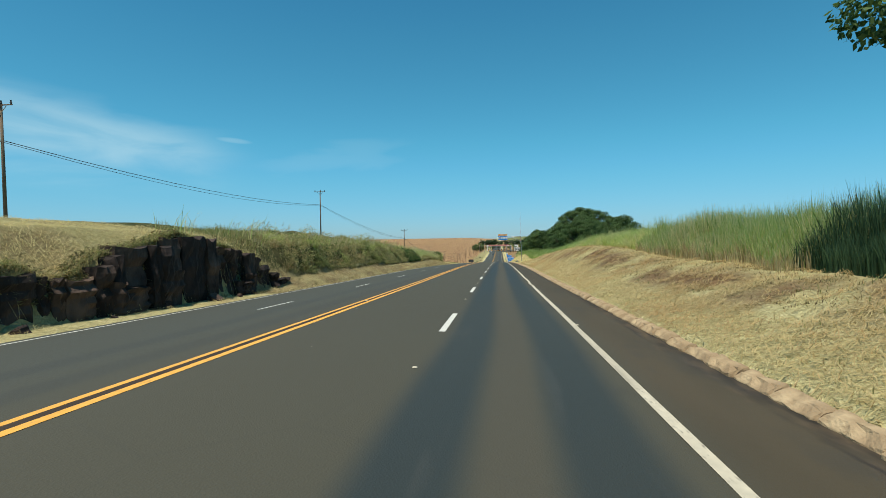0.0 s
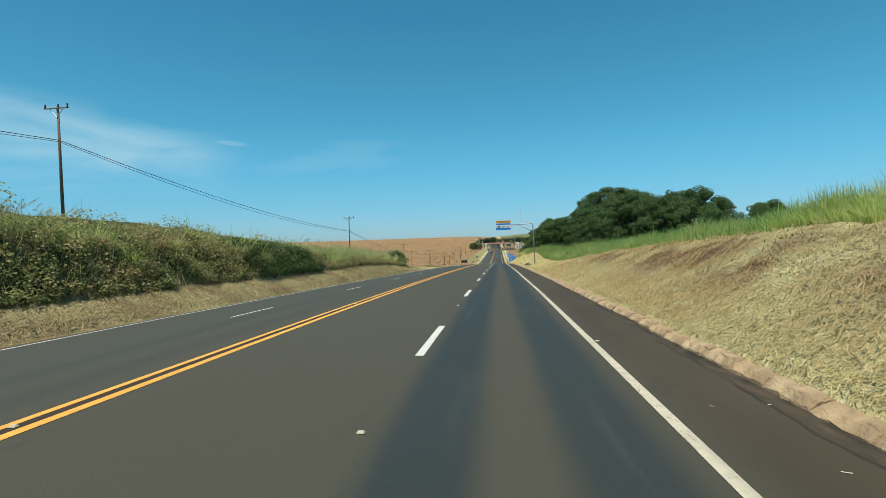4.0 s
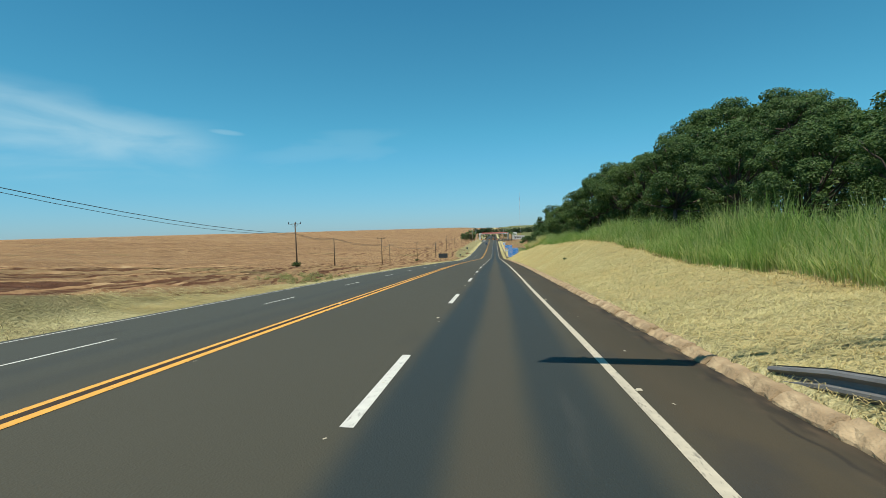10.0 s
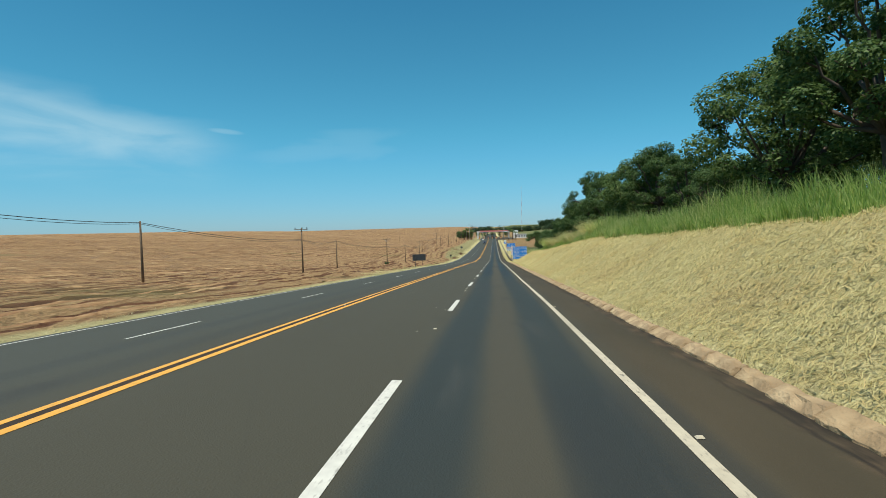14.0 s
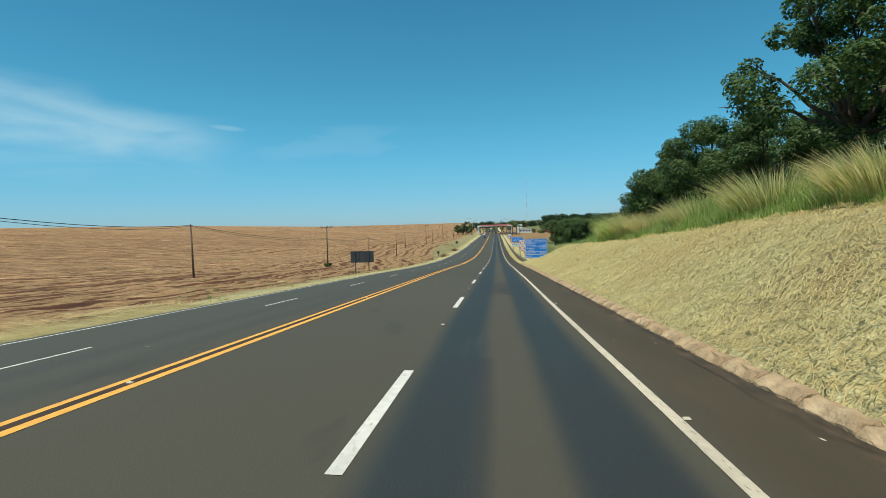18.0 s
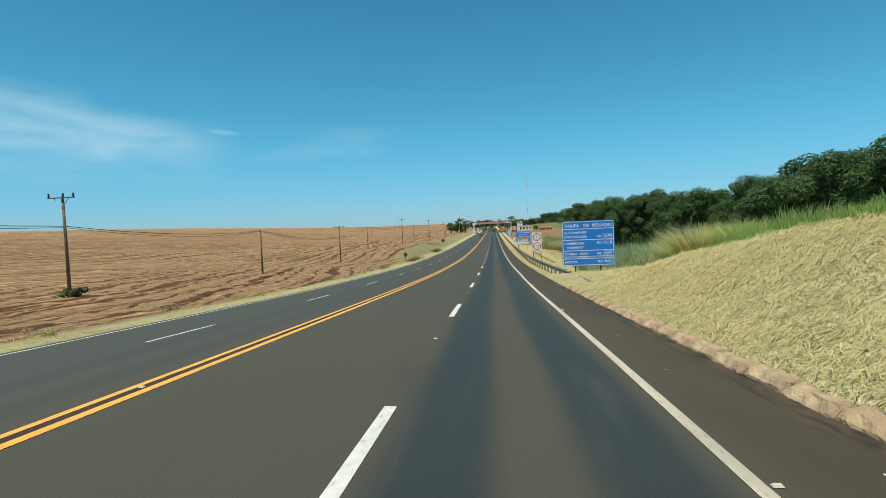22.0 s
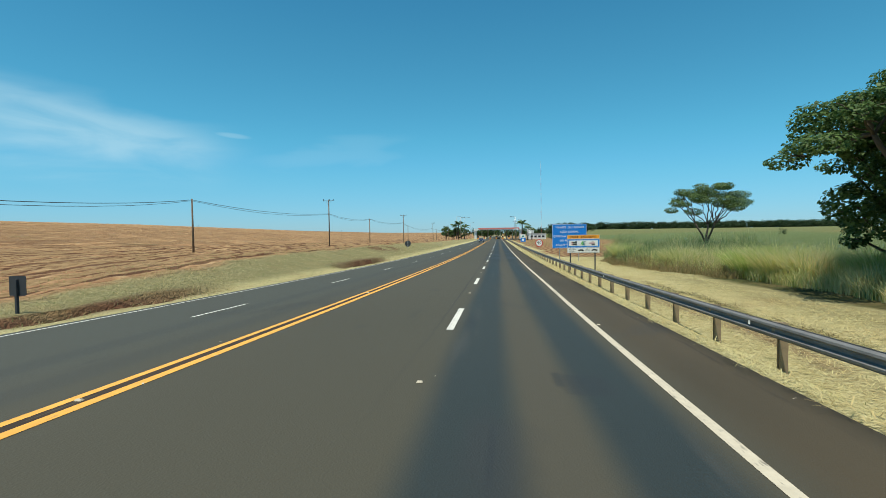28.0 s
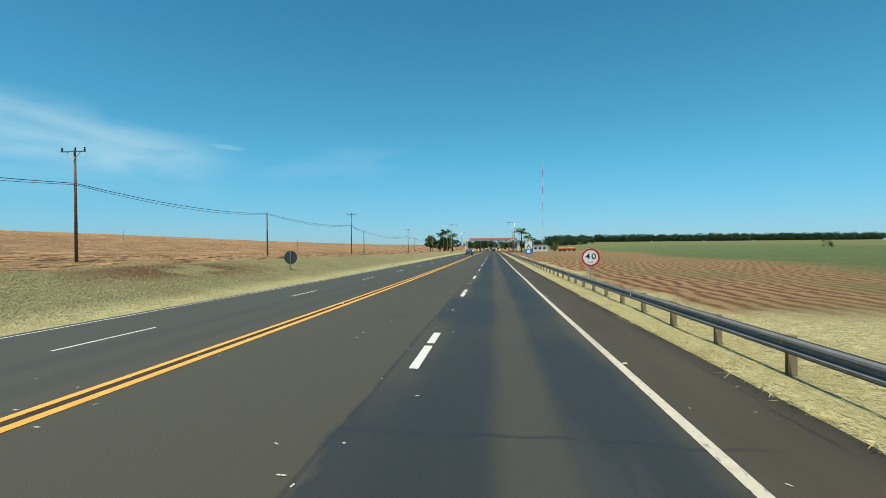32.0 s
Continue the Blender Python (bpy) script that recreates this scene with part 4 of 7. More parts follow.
def beam(path, lean=0.0):
    """A folded steel beam along points."""
    bm = bmesh.new()
    rings = []
    for i, p in enumerate(path):
        p = Vector(p)
        d = (Vector(path[min(i + 1, len(path) - 1)]) - Vector(path[max(i - 1, 0)])).normalized()
        side = Vector((d.y, -d.x, 0)).normalized()
        up = side.cross(d).normalized()
        if lean:
            turn = Matrix.Rotation(lean * i / len(path), 3, d)
            side, up = turn @ side, turn @ up
        rings.append([[bm.verts.new(p + side * (u + o) + up * v) for u, v in W_PROFILE] for o in (0.0, 0.012)])
    n = len(W_PROFILE)
    for a, b in zip(rings, rings[1:]):
        for k in range(n - 1):
            bm.faces.new((a[0][k], b[0][k], b[0][k + 1], a[0][k + 1]))
            bm.faces.new((a[1][k], a[1][k + 1], b[1][k + 1], b[1][k]))
        for k in (0, n - 1):
            bm.faces.new((a[0][k], a[1][k], b[1][k], b[0][k]))
    for r in (rings[0], rings[-1]):
        for k in range(n - 1):
            bm.faces.new((r[0][k], r[0][k + 1], r[1][k + 1], r[1][k]))
    return from_bm("rail_beam", bm, "rail")


def rail_post_mesh(height):
    bm = box(0.15, 0.02, height, (0.0, -0.05, -height / 2))
    box(0.15, 0.02, height, (0.0, 0.05, -height / 2), bm=bm)
    box(0.02, 0.08, height, (0.0, 0, -height / 2), bm=bm)
    return from_bm("post", bm, "post")


RAIL_X = 10.08


def rail_top(y):
    return float(road_z(y)) + tab(y, (289, -0.30), (292, -0.07), (296, 0.06), (301, 0.13), (720, 0.14))


rail = thing("guardrail", "galvanised W-beam guardrail on dusty steel posts along the verge", "guardrail")
POST, BLOCK, BOLT = rail_post_mesh(1.05), from_bm("spacer", box(0.11, 0.13, 0.30, bevel=0.008), "post"), from_bm("reflector", box(0.02, 0.07, 0.09, bevel=0.006), "signwhite")
y = 289.6
while y < 700:
    path = [(RAIL_X - 0.10, yy, rail_top(yy) - 0.155) for yy in np.linspace(y, y + 3.0, 5)]
    part("rail_beam", beam(path), rail)
    y += 2.98
k = 0
y = 294.68
while y < 700:
    p = part("post", POST, rail)
    p.location = (RAIL_X + 0.08, y, rail_top(y) - 0.02)
    b = part("spacer", BLOCK, rail)
    b.location = (RAIL_X - 0.035, y, rail_top(y) - 0.155)
    if k % 5 == 4:
        b = part("reflector", BOLT, rail, "small white reflector")
        b.location = (RAIL_X - 0.165, y + 0.8, rail_top(y) - 0.155)
    y += 2.98
    k += 1

short = thing("bent_guardrail", "short bent guardrail section lying over the kerb", "guardrail")
knots = ((9.05, 111.6, -0.02), (9.12, 113.0, 0.16), (9.25, 115.0, 0.34), (9.38, 117.2, 0.44), (9.45, 119.4, 0.47), (9.42, 121.4, 0.45), (9.32, 123.2, 0.38), (9.15, 124.6, 0.22), (8.98, 125.6, 0.04))
path = [(x, y, float(deck_z(8.4, y)) + dz) for x, y, dz in knots]
part("rail_beam", beam(path, 0.4), short)
for x, y in ((9.5, 116.2), (9.58, 119.0), (9.55, 121.8)):
    p = part("post", POST, short)
    p.location = (x + 0.05, y, float(deck_z(8.4, y)) + 0.5)
b = part("reflector", BOLT, short)
b.location = (9.08, 114.0, float(deck_z(8.4, 114.0)) + 0.24)

# ---- signs ----


def leg(x, y, top, radius=0.045, square=False):
    z0 = float(land(x, y)) - 0.3
    if square:
        return from_bm("leg", box(0.09, 0.09, top - z0, (x, y, (top + z0) / 2), 0.008), "grey")
    return from_bm("leg", tube([(x, y, z0), (x, y, top)], [radius, radius], 10), "steel")


class Board:
    """Places sign parts by a drawing scale: units from the panel's upper left corner."""

    def __init__(self, owner, x0, ztop, y, unit):
        self.o, self.x0, self.zt, self.y, self.u = owner, x0, ztop, y, unit

    def panel(self, name, u0, v0, u1, v1, material, lift=0.0, depth=0.03, r=0.02, parent=None):
        w, h = (u1 - u0) * self.u, (v1 - v0) * self.u
        at = (self.x0 + (u0 + u1) / 2 * self.u, self.y - lift, self.zt - (v0 + v1) / 2 * self.u)
        return part(name, from_bm(name, sheet_round(w, h, min(r, h * 0.45), depth, at), material), parent or self.o)

    def border(self, u0, v0, u1, v1, line, material, r, lift=0.004, parent=None):
        w, h = (u1 - u0) * self.u, (v1 - v0) * self.u
        at = (self.x0 + (u0 + u1) / 2 * self.u, self.y - lift, self.zt - (v0 + v1) / 2 * self.u)
        return part("border", from_bm("border", ring_round(w, h, r, line, lift, at), material), parent or self.o)

    def text(self, body, u0, v, u1, cap, material, lift=0.006, parent=None):
        me = lettering(body, cap * self.u, material, (u1 - u0) * self.u)
        ob = part("lettering", me, parent or self.o)
        ob.location = (self.x0 + u0 * self.u, self.y - lift, self.zt - v * self.u)
        return ob

    def shape(self, name, points, material, lift=0.006, parent=None):
        bm = bmesh.new()
        fr = [bm.verts.new((self.x0 + a * self.u, self.y - lift, self.zt - b * self.u)) for a, b in points]
        bk = [bm.verts.new((v.co.x, self.y - lift + 0.004, v.co.z)) for v in fr]
        bm.faces.new(fr), bm.faces.new(bk[::-1])
        for k in range(len(fr)):
            m = (k + 1) % len(fr)
            bm.faces.new((fr[k], bk[k], bk[m], fr[m]))
        return part(name, from_bm(name, bm, material), parent or self.o)


TAR_Z = -11.74


def toll_price_sign():
    o = thing("toll_price_sign", "large blue toll tariff board with white lettering on two posts", "road sign")
    B = Board(o, 9.87, TAR_Z, 302.4, 3.72 / 398)
    main = B.panel("panel", 0, 0, 398, 284, "blue", 0, 0.03, 0.16)
    B.border(4, 4, 394, 280, 0.038, "signwhite", 0.14, parent=main)
    for v in (62, 147, 231):
        B.panel("line", 6, v - 2.2, 392, v + 2.2, "signwhite", 0.005, 0.004, 0.004, parent=main)
    low = B.panel("lower_panel", 0, 288, 398, 350, "blue", 0, 0.03, 0.08)
    B.border(4, 292, 394, 346, 0.038, "signwhite", 0.07, parent=low)
    for body, u0, v, u1, cap in (("TARIFA", 18, 48, 134, 25), ("DE", 165, 48, 206, 25), ("PEDÁGIO", 230, 48, 378, 25), ("AUTOMÓVEIS", 18, 98, 190, 17), ("UTILITÁRIOS", 18, 131, 188, 17),
                                 ("COMERCIAL", 18, 182, 172, 17), ("POR/EIXO", 34, 214, 162, 17), ("ÔNIBUS", 18, 264, 110, 17), ("EIXO", 133, 264, 190, 17),
                                 ("R$", 265, 131, 294, 17), ("R$", 265, 181, 294, 17), ("R$", 265, 264, 294, 17)):
        B.text(body, u0, v, u1, cap, "signwhite", parent=main)
    for body, v in (("16,00", 128), ("15,10", 179), ("16,00", 262)):
        B.border(310, v - 25, 378, v + 7, 0.012, "signwhite", 0.01, parent=main)
        B.text(body, 316, v, 372, 19, "signwhite", parent=main)
    B.text("MOTOS", 18, 328, 112, 17, "signwhite", parent=low)
    B.text("R$", 270, 328, 298, 17, "signwhite", parent=low)
    B.border(312, 301, 380, 335, 0.012, "signwhite", 0.01, parent=low)
    B.text("8,00", 322, 327, 368, 19, "signwhite", parent=low)
    for x in (10.8, 12.6):
        part("leg", leg(x, 302.5, TAR_Z - 0.2, 0.045, True), o)


def receipt_sign():
    o = thing("notice_sign", "blue notice board with white lettering about the toll lawsuit", "road sign")
    B = Board(o, 10.80, -14.40, 399.6, 3.82 / 322)
    p = B.panel("panel", 0, 0, 322, 232, "blue", 0, 0.03, 0.03)
    B.border(2, 2, 320, 230, 0.03, "signwhite", 0.03, parent=p)
    for body, u0, v, u1 in (("“GUARDE", 30, 41, 130), ("SEU", 147, 41, 190), ("RECIBO!", 203, 41, 294), ("AÇÃO", 71, 84, 136), ("JUDICIAL", 149, 84, 250), ("QUESTIONA", 8, 126, 128),
                            ("A", 141, 126, 155), ("LEGALIDADE", 171, 126, 314), ("DO", 71, 168, 106), ("PEDÁGIO", 118, 168, 222), ("E", 233, 168, 247), ("REAJUSTE", 33, 210, 147), ("TARIFÁRIO”", 160, 210, 286)):
        B.text(body, u0, v, u1, 19, "signwhite", parent=p)
    for x in (11.6, 13.75):
        part("leg", leg(x, 399.68, -14.8, 0.045), o)


def car_outline(B, u, v, k, parent):
    pts = [(0, 22), (2, 14), (18, 11), (32, 2), (66, 2), (78, 11), (90, 13), (92, 22), (82, 24), (14, 24)]
    B.shape("car_symbol", [(u + a * k, v + b * k) for a, b in pts], "black", parent=parent)
    for c in (20, 72):
        B.shape("car_symbol", [(u + (c + 9 * cos(a)) * k, v + (24 + 9 * sin(a)) * k) for a in (2 * pi * i / 12 for i in range(12))], "black", 0.011, parent=parent)


def logos(B, u, v, k, parent):
    """Three trade marks as plain shapes."""
    for a, b, w, h, m in ((0, 4, 10, 22, "logo_red"), (13, 4, 36, 22, "black"), (52, 0, 26, 28, "black"), (0, 32, 10, 22, "logo_red"), (13, 32, 64, 22, "black")):
        B.panel("logo", u + a * k, v + b * k, u + (a + w) * k, v + (b + h) * k, m, 0.017, 0.004, 0.004, parent)
    B.shape("logo", [(u + (x + 130) * k, v + y * k) for x, y in ((0, 56), (26, 2), (42, 2), (38, 56), (26, 56), (28, 18), (12, 56))], "logo_green", 0.017, parent)
    B.shape("logo", [(u + (x + 172) * k, v + y * k) for x, y in ((4, 2), (38, 2), (36, 12), (14, 12), (12, 24), (32, 24), (30, 33), (11, 33), (9, 46), (32, 46), (30, 56), (-4, 56))], "logo_dark", 0.017, parent)
    for a, b, w, h, m in ((258, 22, 84, 10, "logo_red"), (296, 38, 46, 18, "grey"), (286, 8, 10, 5, "grey"), (304, 4, 10, 5, "grey"), (322, 1, 10, 5, "logo_red")):
        B.panel("logo", u + a * k, v + b * k, u + (a + w) * k, v + (b + h) * k, m, 0.017, 0.004, 0.004, parent)


def lane_sign():
    o = thing("exclusive_lane_sign", "orange, blue and white lane board on two square posts", "road sign")
    B = Board(o, 10.33, -15.55, 383.6, 2.62 / 479)
    a = B.panel("orange_panel", 0, 0, 479, 60, "orange", 0, 0.025)
    B.border(2, 2, 477, 58, 0.018, "signwhite", 0.02, parent=a)
    B.text("FAIXA", 50, 46, 168, 32, "maroon", parent=a)
    B.text("EXCLUSIVA", 208, 46, 424, 32, "maroon", parent=a)
    b = B.panel("blue_panel", 0, 62, 479, 188, "blue", 0, 0.025)
    B.border(2, 63, 477, 187, 0.018, "signwhite", 0.02, parent=b)
    B.panel("white_field", 25, 84, 455, 166, "signwhite", 0.005, 0.005, 0.01, b)
    logos(B, 66, 98, 1.0, b)
    c = B.panel("white_panel", 0, 192, 479, 272, "signwhite", 0, 0.025)
    B.border(3, 195, 476, 269, 0.010, "black", 0.02, parent=c)
    B.text("MANTENHA", 26, 222, 128, 15, "black", parent=c)
    B.text("DISTÂNCIA", 28, 254, 124, 15, "black", parent=c)
    B.text("30 m", 274, 226, 334, 19, "black", parent=c)
    B.shape("arrow", [(266, 242), (278, 237), (278, 240), (328, 240), (328, 237), (340, 242), (328, 247), (328, 244), (278, 244), (278, 247)], "black", parent=c)
    car_outline(B, 158, 216, 1.0, c), car_outline(B, 358, 214, 1.0, c)
    for x in (10.33 + 50 * 2.62 / 479, 10.33 + 415 * 2.62 / 479):
        part("leg", leg(x, 383.69, -15.7, 0.05, True), o)


def gantry_sign():
    o = thing("cantilever_sign", "lane board hanging from a tall galvanised cantilever post", "road sign")
    y = 124.75
    z0 = float(land(10.32, 123.4)) - 0.3
    pts = [(10.74, y, z0), (10.66, y, -2.0), (10.56, y, 0.80), (10.54, y, 1.02), (10.44, y, 1.14), (10.22, y, 1.18), (9.0, y, 1.13), (7.05, y, 1.04)]
    part("mast", from_bm("mast", tube(pts, [0.088, 0.084, 0.08, 0.08, 0.076, 0.076, 0.072, 0.068], 14), "steel", True), o)
    part("brace", from_bm("brace", tube([(10.56, y, -0.1), (8.1, y, 1.06)], [0.055, 0.055], 10), "steel", True), o)
    part("base_plate", from_bm("base_plate", box(0.5, 0.5, 0.06, (10.74, y, z0 + 0.32), 0.01), "steel"), o)
    part("hanger", from_bm("hanger", box(0.06, 0.05, 1.5, (6.6, y, 1.05)), "steel"), o)
    part("hanger", from_bm("hanger", box(0.06, 0.05, 1.5, (5.2, y, 1.05)), "steel"), o)
    part("hanger", from_bm("hanger", box(2.3, 0.06, 0.08, (5.95, y, 1.0)), "steel"), o)
    B = Board(o, 4.66, 1.80, y - 0.09, 2.42 / 172)
    a = B.panel("orange_panel", 0, 0, 172, 28, "orange", 0, 0.03, 0.02)
    B.border(0.7, 0.7, 171, 27.3, 0.02, "signwhite", 0.02, parent=a)
    B.text("FAIXA", 15, 21, 60, 13, "maroon", parent=a)
    B.text("EXCLUSIVA", 76, 21, 158, 13, "maroon", parent=a)
    b = B.panel("blue_panel", 0, 30, 172, 109, "blue", 0, 0.03, 0.02)
    B.border(0.7, 30.7, 171, 108, 0.02, "signwhite", 0.02, parent=b)
    B.panel("white_field", 5, 49, 168, 84, "signwhite", 0.005, 0.005, 0.01, b)
    logos(B, 20, 57, 0.385, b)


def limit_board():
    o = thing("size_limit_sign", "white board with two round red-ringed vehicle size limits", "road sign")
    y, x0, w, h, zt = 344.7, 10.86, 1.48, 2.90, -13.46
    B = Board(o, x0, zt, y, 1.0)
    p = B.panel("panel", 0, 0, w, h, "signwhite", 0, 0.03, 0.03)
    B.border(0.03, 0.03, w - 0.03, h - 0.03, 0.02, "black", 0.03, parent=p)
    for c, top, sub in ((0.76, "5,5 m", 0), (2.18, "3,2", 1)):
        at = (x0 + w / 2, y - 0.008, zt - c)
        part("ring", from_bm("ring", disc(0.60, 0.008, at, 40, 0.47), "signred"), p)
        if sub:
            B.text("3,2", 0.50, c + 0.02, 0.98, 0.21, "black", parent=p)
            B.text("m", 0.65, c + 0.27, 0.83, 0.13, "black", parent=p)
            for sgn in (-1, 1):
                B.shape("arrow", [(w / 2 + sgn * 0.30, c), (w / 2 + sgn * 0.44, c - 0.10), (w / 2 + sgn * 0.44, c + 0.10)][::sgn], "black", parent=p)
        else:
            B.text(top, 0.38, c + 0.09, 1.10, 0.19, "black", parent=p)
            for sgn in (-1, 1):
                B.shape("arrow", [(w / 2, c + sgn * 0.22), (w / 2 - sgn * 0.12, c + sgn * 0.38), (w / 2 + sgn * 0.12, c + sgn * 0.38)], "black", parent=p)
    for x in (x0 + 0.16, x0 + w - 0.16):
        part("leg", leg(x, y + 0.09, zt - 0.3, 0.05, True), o)


def speed_sign():
    o = thing("speed_limit_sign", "round white speed limit sign with a red ring on one post", "road sign")
    x, y, z, r = 11.56, 428.1, -17.16, 0.64
    plate = part("panel", from_bm("panel", disc(r, 0.02, (x, y, z)), "signwhite"), o)
    part("ring", from_bm("ring", disc(r - 0.005, 0.006, (x, y - 0.006, z), 40, r * 0.79), "signred"), plate)
    for body, dx, dz, cap, w in (("40", -0.36, -0.12, 0.42, 0.72), ("km/h", -0.16, -0.36, 0.10, 0.32)):
        ob = part("lettering", lettering(body, cap, "black", w, spacing=1.2), plate)
        ob.location = (x + dx, y - 0.006, z + dz)
    part("leg", leg(x, y + 0.07, z + 0.4, 0.04), o)


def back_signs():
    o = thing("road_sign", "dark rear side of a wide sign board on two posts", "road sign", "signs facing oncoming traffic")
    part("panel", from_bm("panel", sheet_round(2.8, 1.35, 0.05, 0.03, (-10.92, 273.7, -12.345)), "grey"), o)
    for x in (-11.28, -10.45, -9.85):
        part("rail", from_bm("rail", box(0.035, 0.03, 1.33, (x, 273.68, -12.345), 0.005), "grey"), o)
    for x in (-11.74, -10.12):
        part("leg", leg(x, 273.64, -11.72, 0.045, True), o)
    o = thing("road_sign", "small dark square rear side of a sign on one post", "road sign", "signs facing oncoming traffic")
    part("panel", from_bm("panel", sheet_round(0.62, 0.66, 0.05, 0.02, (-11.25, 355.9, -16.82)), "grey"), o)
    part("leg", leg(-11.25, 355.86, -16.6, 0.035, True), o)
    o = thing("road_sign", "dark rear side of a round sign on one post", "road sign", "signs facing oncoming traffic")
    part("panel", from_bm("panel", disc(0.56, 0.02, (-12.02, 433.0, -17.12)), "grey"), o)
    part("rail", from_bm("rail", box(0.12, 0.03, 1.0, (-12.02, 432.98, -17.12), 0.01), "steel"), o)
    part("leg", leg(-12.02, 432.95, -16.8, 0.04), o)
    o = thing("exit_sign", "small blue and white pictogram sign on one post by the guardrail", "road sign")
    B = Board(o, 11.55, -15.95, 500.0, 1.0)
    a = B.panel("panel", 0, 0, 1.55, 1.1, "signwhite", 0, 0.02, 0.08)
    B.shape("arrow", [(0.78, 0.15), (0.3, 0.95), (0.55, 0.95), (0.78, 0.6), (1.0, 0.95), (1.25, 0.95)], "logo_dark", parent=a)
    b = B.panel("lower_panel", 0, 1.12, 1.55, 2.3, "blue", 0, 0.02, 0.08)
    B.panel("pictogram", 0.45, 1.35, 1.1, 2.05, "signwhite", 0.005, 0.005, 0.1, b)
    part("leg", leg(12.3, 500.06, -16.2, 0.05), o)


toll_price_sign(), receipt_sign(), lane_sign(), gantry_sign(), limit_board(), speed_sign(), back_signs()

# station number sprayed on the shoulder
for x, y, body in ((7.40, 308.15, "2.800"),):
    ob = part("station_mark", lettering(body, 0.15, "faded", 0.5, flat=True, thin=True), road)
    ob.matrix_basis = pose(x, y, float(deck_z(x + 0.3, y)) + 0.012, -2.2, 1.6, -3)
for x, y, w in ((7.45, 111.15, 0.8), (7.41, 308.0, 0.75), (7.5, 284.9, 0.5)):
    part("station_mark", ribbon("station_mark", x, x + w, y, y + 0.03, 0.03, 0.008, "faded"), road)
for k in range(5):
    x = 7.60 + 0.12 * k
    part("station_mark", ribbon("station_mark", x, x + 0.022, 111.28, 111.46, 0.2, 0.008, "faded"), road)

# ---- poles and cables ----
POLES = ((20.5, -26.4, 7.6, 1), (74.8, -25.3, 8.0, 1), (130.0, -21.4, 7.6, 1), (185.3, -22.1, 6.1, 1), (206.0, -23.5, 5.0, 0), (235.4, -21.5, 6.2, 1), (262.9, -25.4, 5.4, 0), (294.5, -22.3, 6.6, 1), (322.0, -22.5, 5.2, 0),
         (353.4, -22.7, 6.5, 1), (390.0, -26.8, 5.6, 0), (424.9, -24.2, 7.9, 1), (458.2, -25.7, 5.9, 0), (495.0, -24.5, 8.4, 1), (511.0, -26.0, 5.6, 0), (566.0, -24.5, 8.2, 1), (590.0, -26.0, 5.6, 0), (640.0, -25.0, 8.2, 1))
CABLE = []
for y, x, h, tall in POLES:
    z = float(land(x, y))
    o = thing("utility_pole", "tall weathered utility pole with a crossarm and insulators" if tall else "plain weathered wooden cable pole", "utility pole", "poles along the field")
    lean = random.uniform(-0.012, 0.012) * h
    part("pole", from_bm("pole", tube([(x, y, z - 0.6), (x + lean * 0.5, y, z + h * 0.5), (x + lean, y, z + h)], [0.115, 0.095, 0.075], 10), "pole", True), o)
    if tall:
        part("crossarm", from_bm("crossarm", box(1.9, 0.07, 0.07, (x + lean, y - 0.12, z + h - 0.20), 0.01), "pole"), o)
        for dx in (-0.85, 0.15, 0.85):
            part("insulator", from_bm("insulator", tube([(x + lean + dx, y - 0.12, z + h - 0.17), (x + lean + dx, y - 0.12, z + h - 0.09), (x + lean + dx, y - 0.12, z + h - 0.02), (x + lean + dx, y - 0.12, z + h + 0.08)], [0.03, 0.075, 0.04, 0.06], 8), "grey"), o)
        for dx in (-0.5, 0.5):
            part("brace", from_bm("brace", tube([(x + lean + dx, y - 0.1, z + h - 0.25), (x + lean, y - 0.1, z + h - 0.8)], [0.02, 0.02], 5), "steel"), o)
        attach = max(h - 2.4, 4.6)
    else:
        attach = h - 0.12
    CABLE.append((x + lean, y, z + attach))
cable = thing("overhead_cable", "dark twisted cables hanging between the poles", "cable")
for a, b in zip([(-27.5, -34.0, 9.5)] + CABLE, CABLE):
    a, b = Vector(a), Vector(b)
    for off in (0.0, 0.09):
        sag = (b - a).length * (0.017 + 0.004 * (off > 0))
        pts = [a.lerp(b, t) - Vector((off * 0.6, 0, off + sag * 4 * t * (1 - t))) for t in np.linspace(0, 1, 11)]
        part("wire", from_bm("wire", tube(pts, [0.018 if off else 0.024] * 11, 5), "wire"), cable)
for x, y, h in ((-160, 603, 4.2), (-75, 592, 4.6)):
    o = thing("field_post", "thin wooden post standing far out in the stubble field", "post")
    z = float(land(x, y))
    part("pole", from_bm("pole", tube([(x, y, z - 0.3), (x + 0.1, y, z + h)], [0.12, 0.09], 8), "pole"), o)

# ---- grass ----


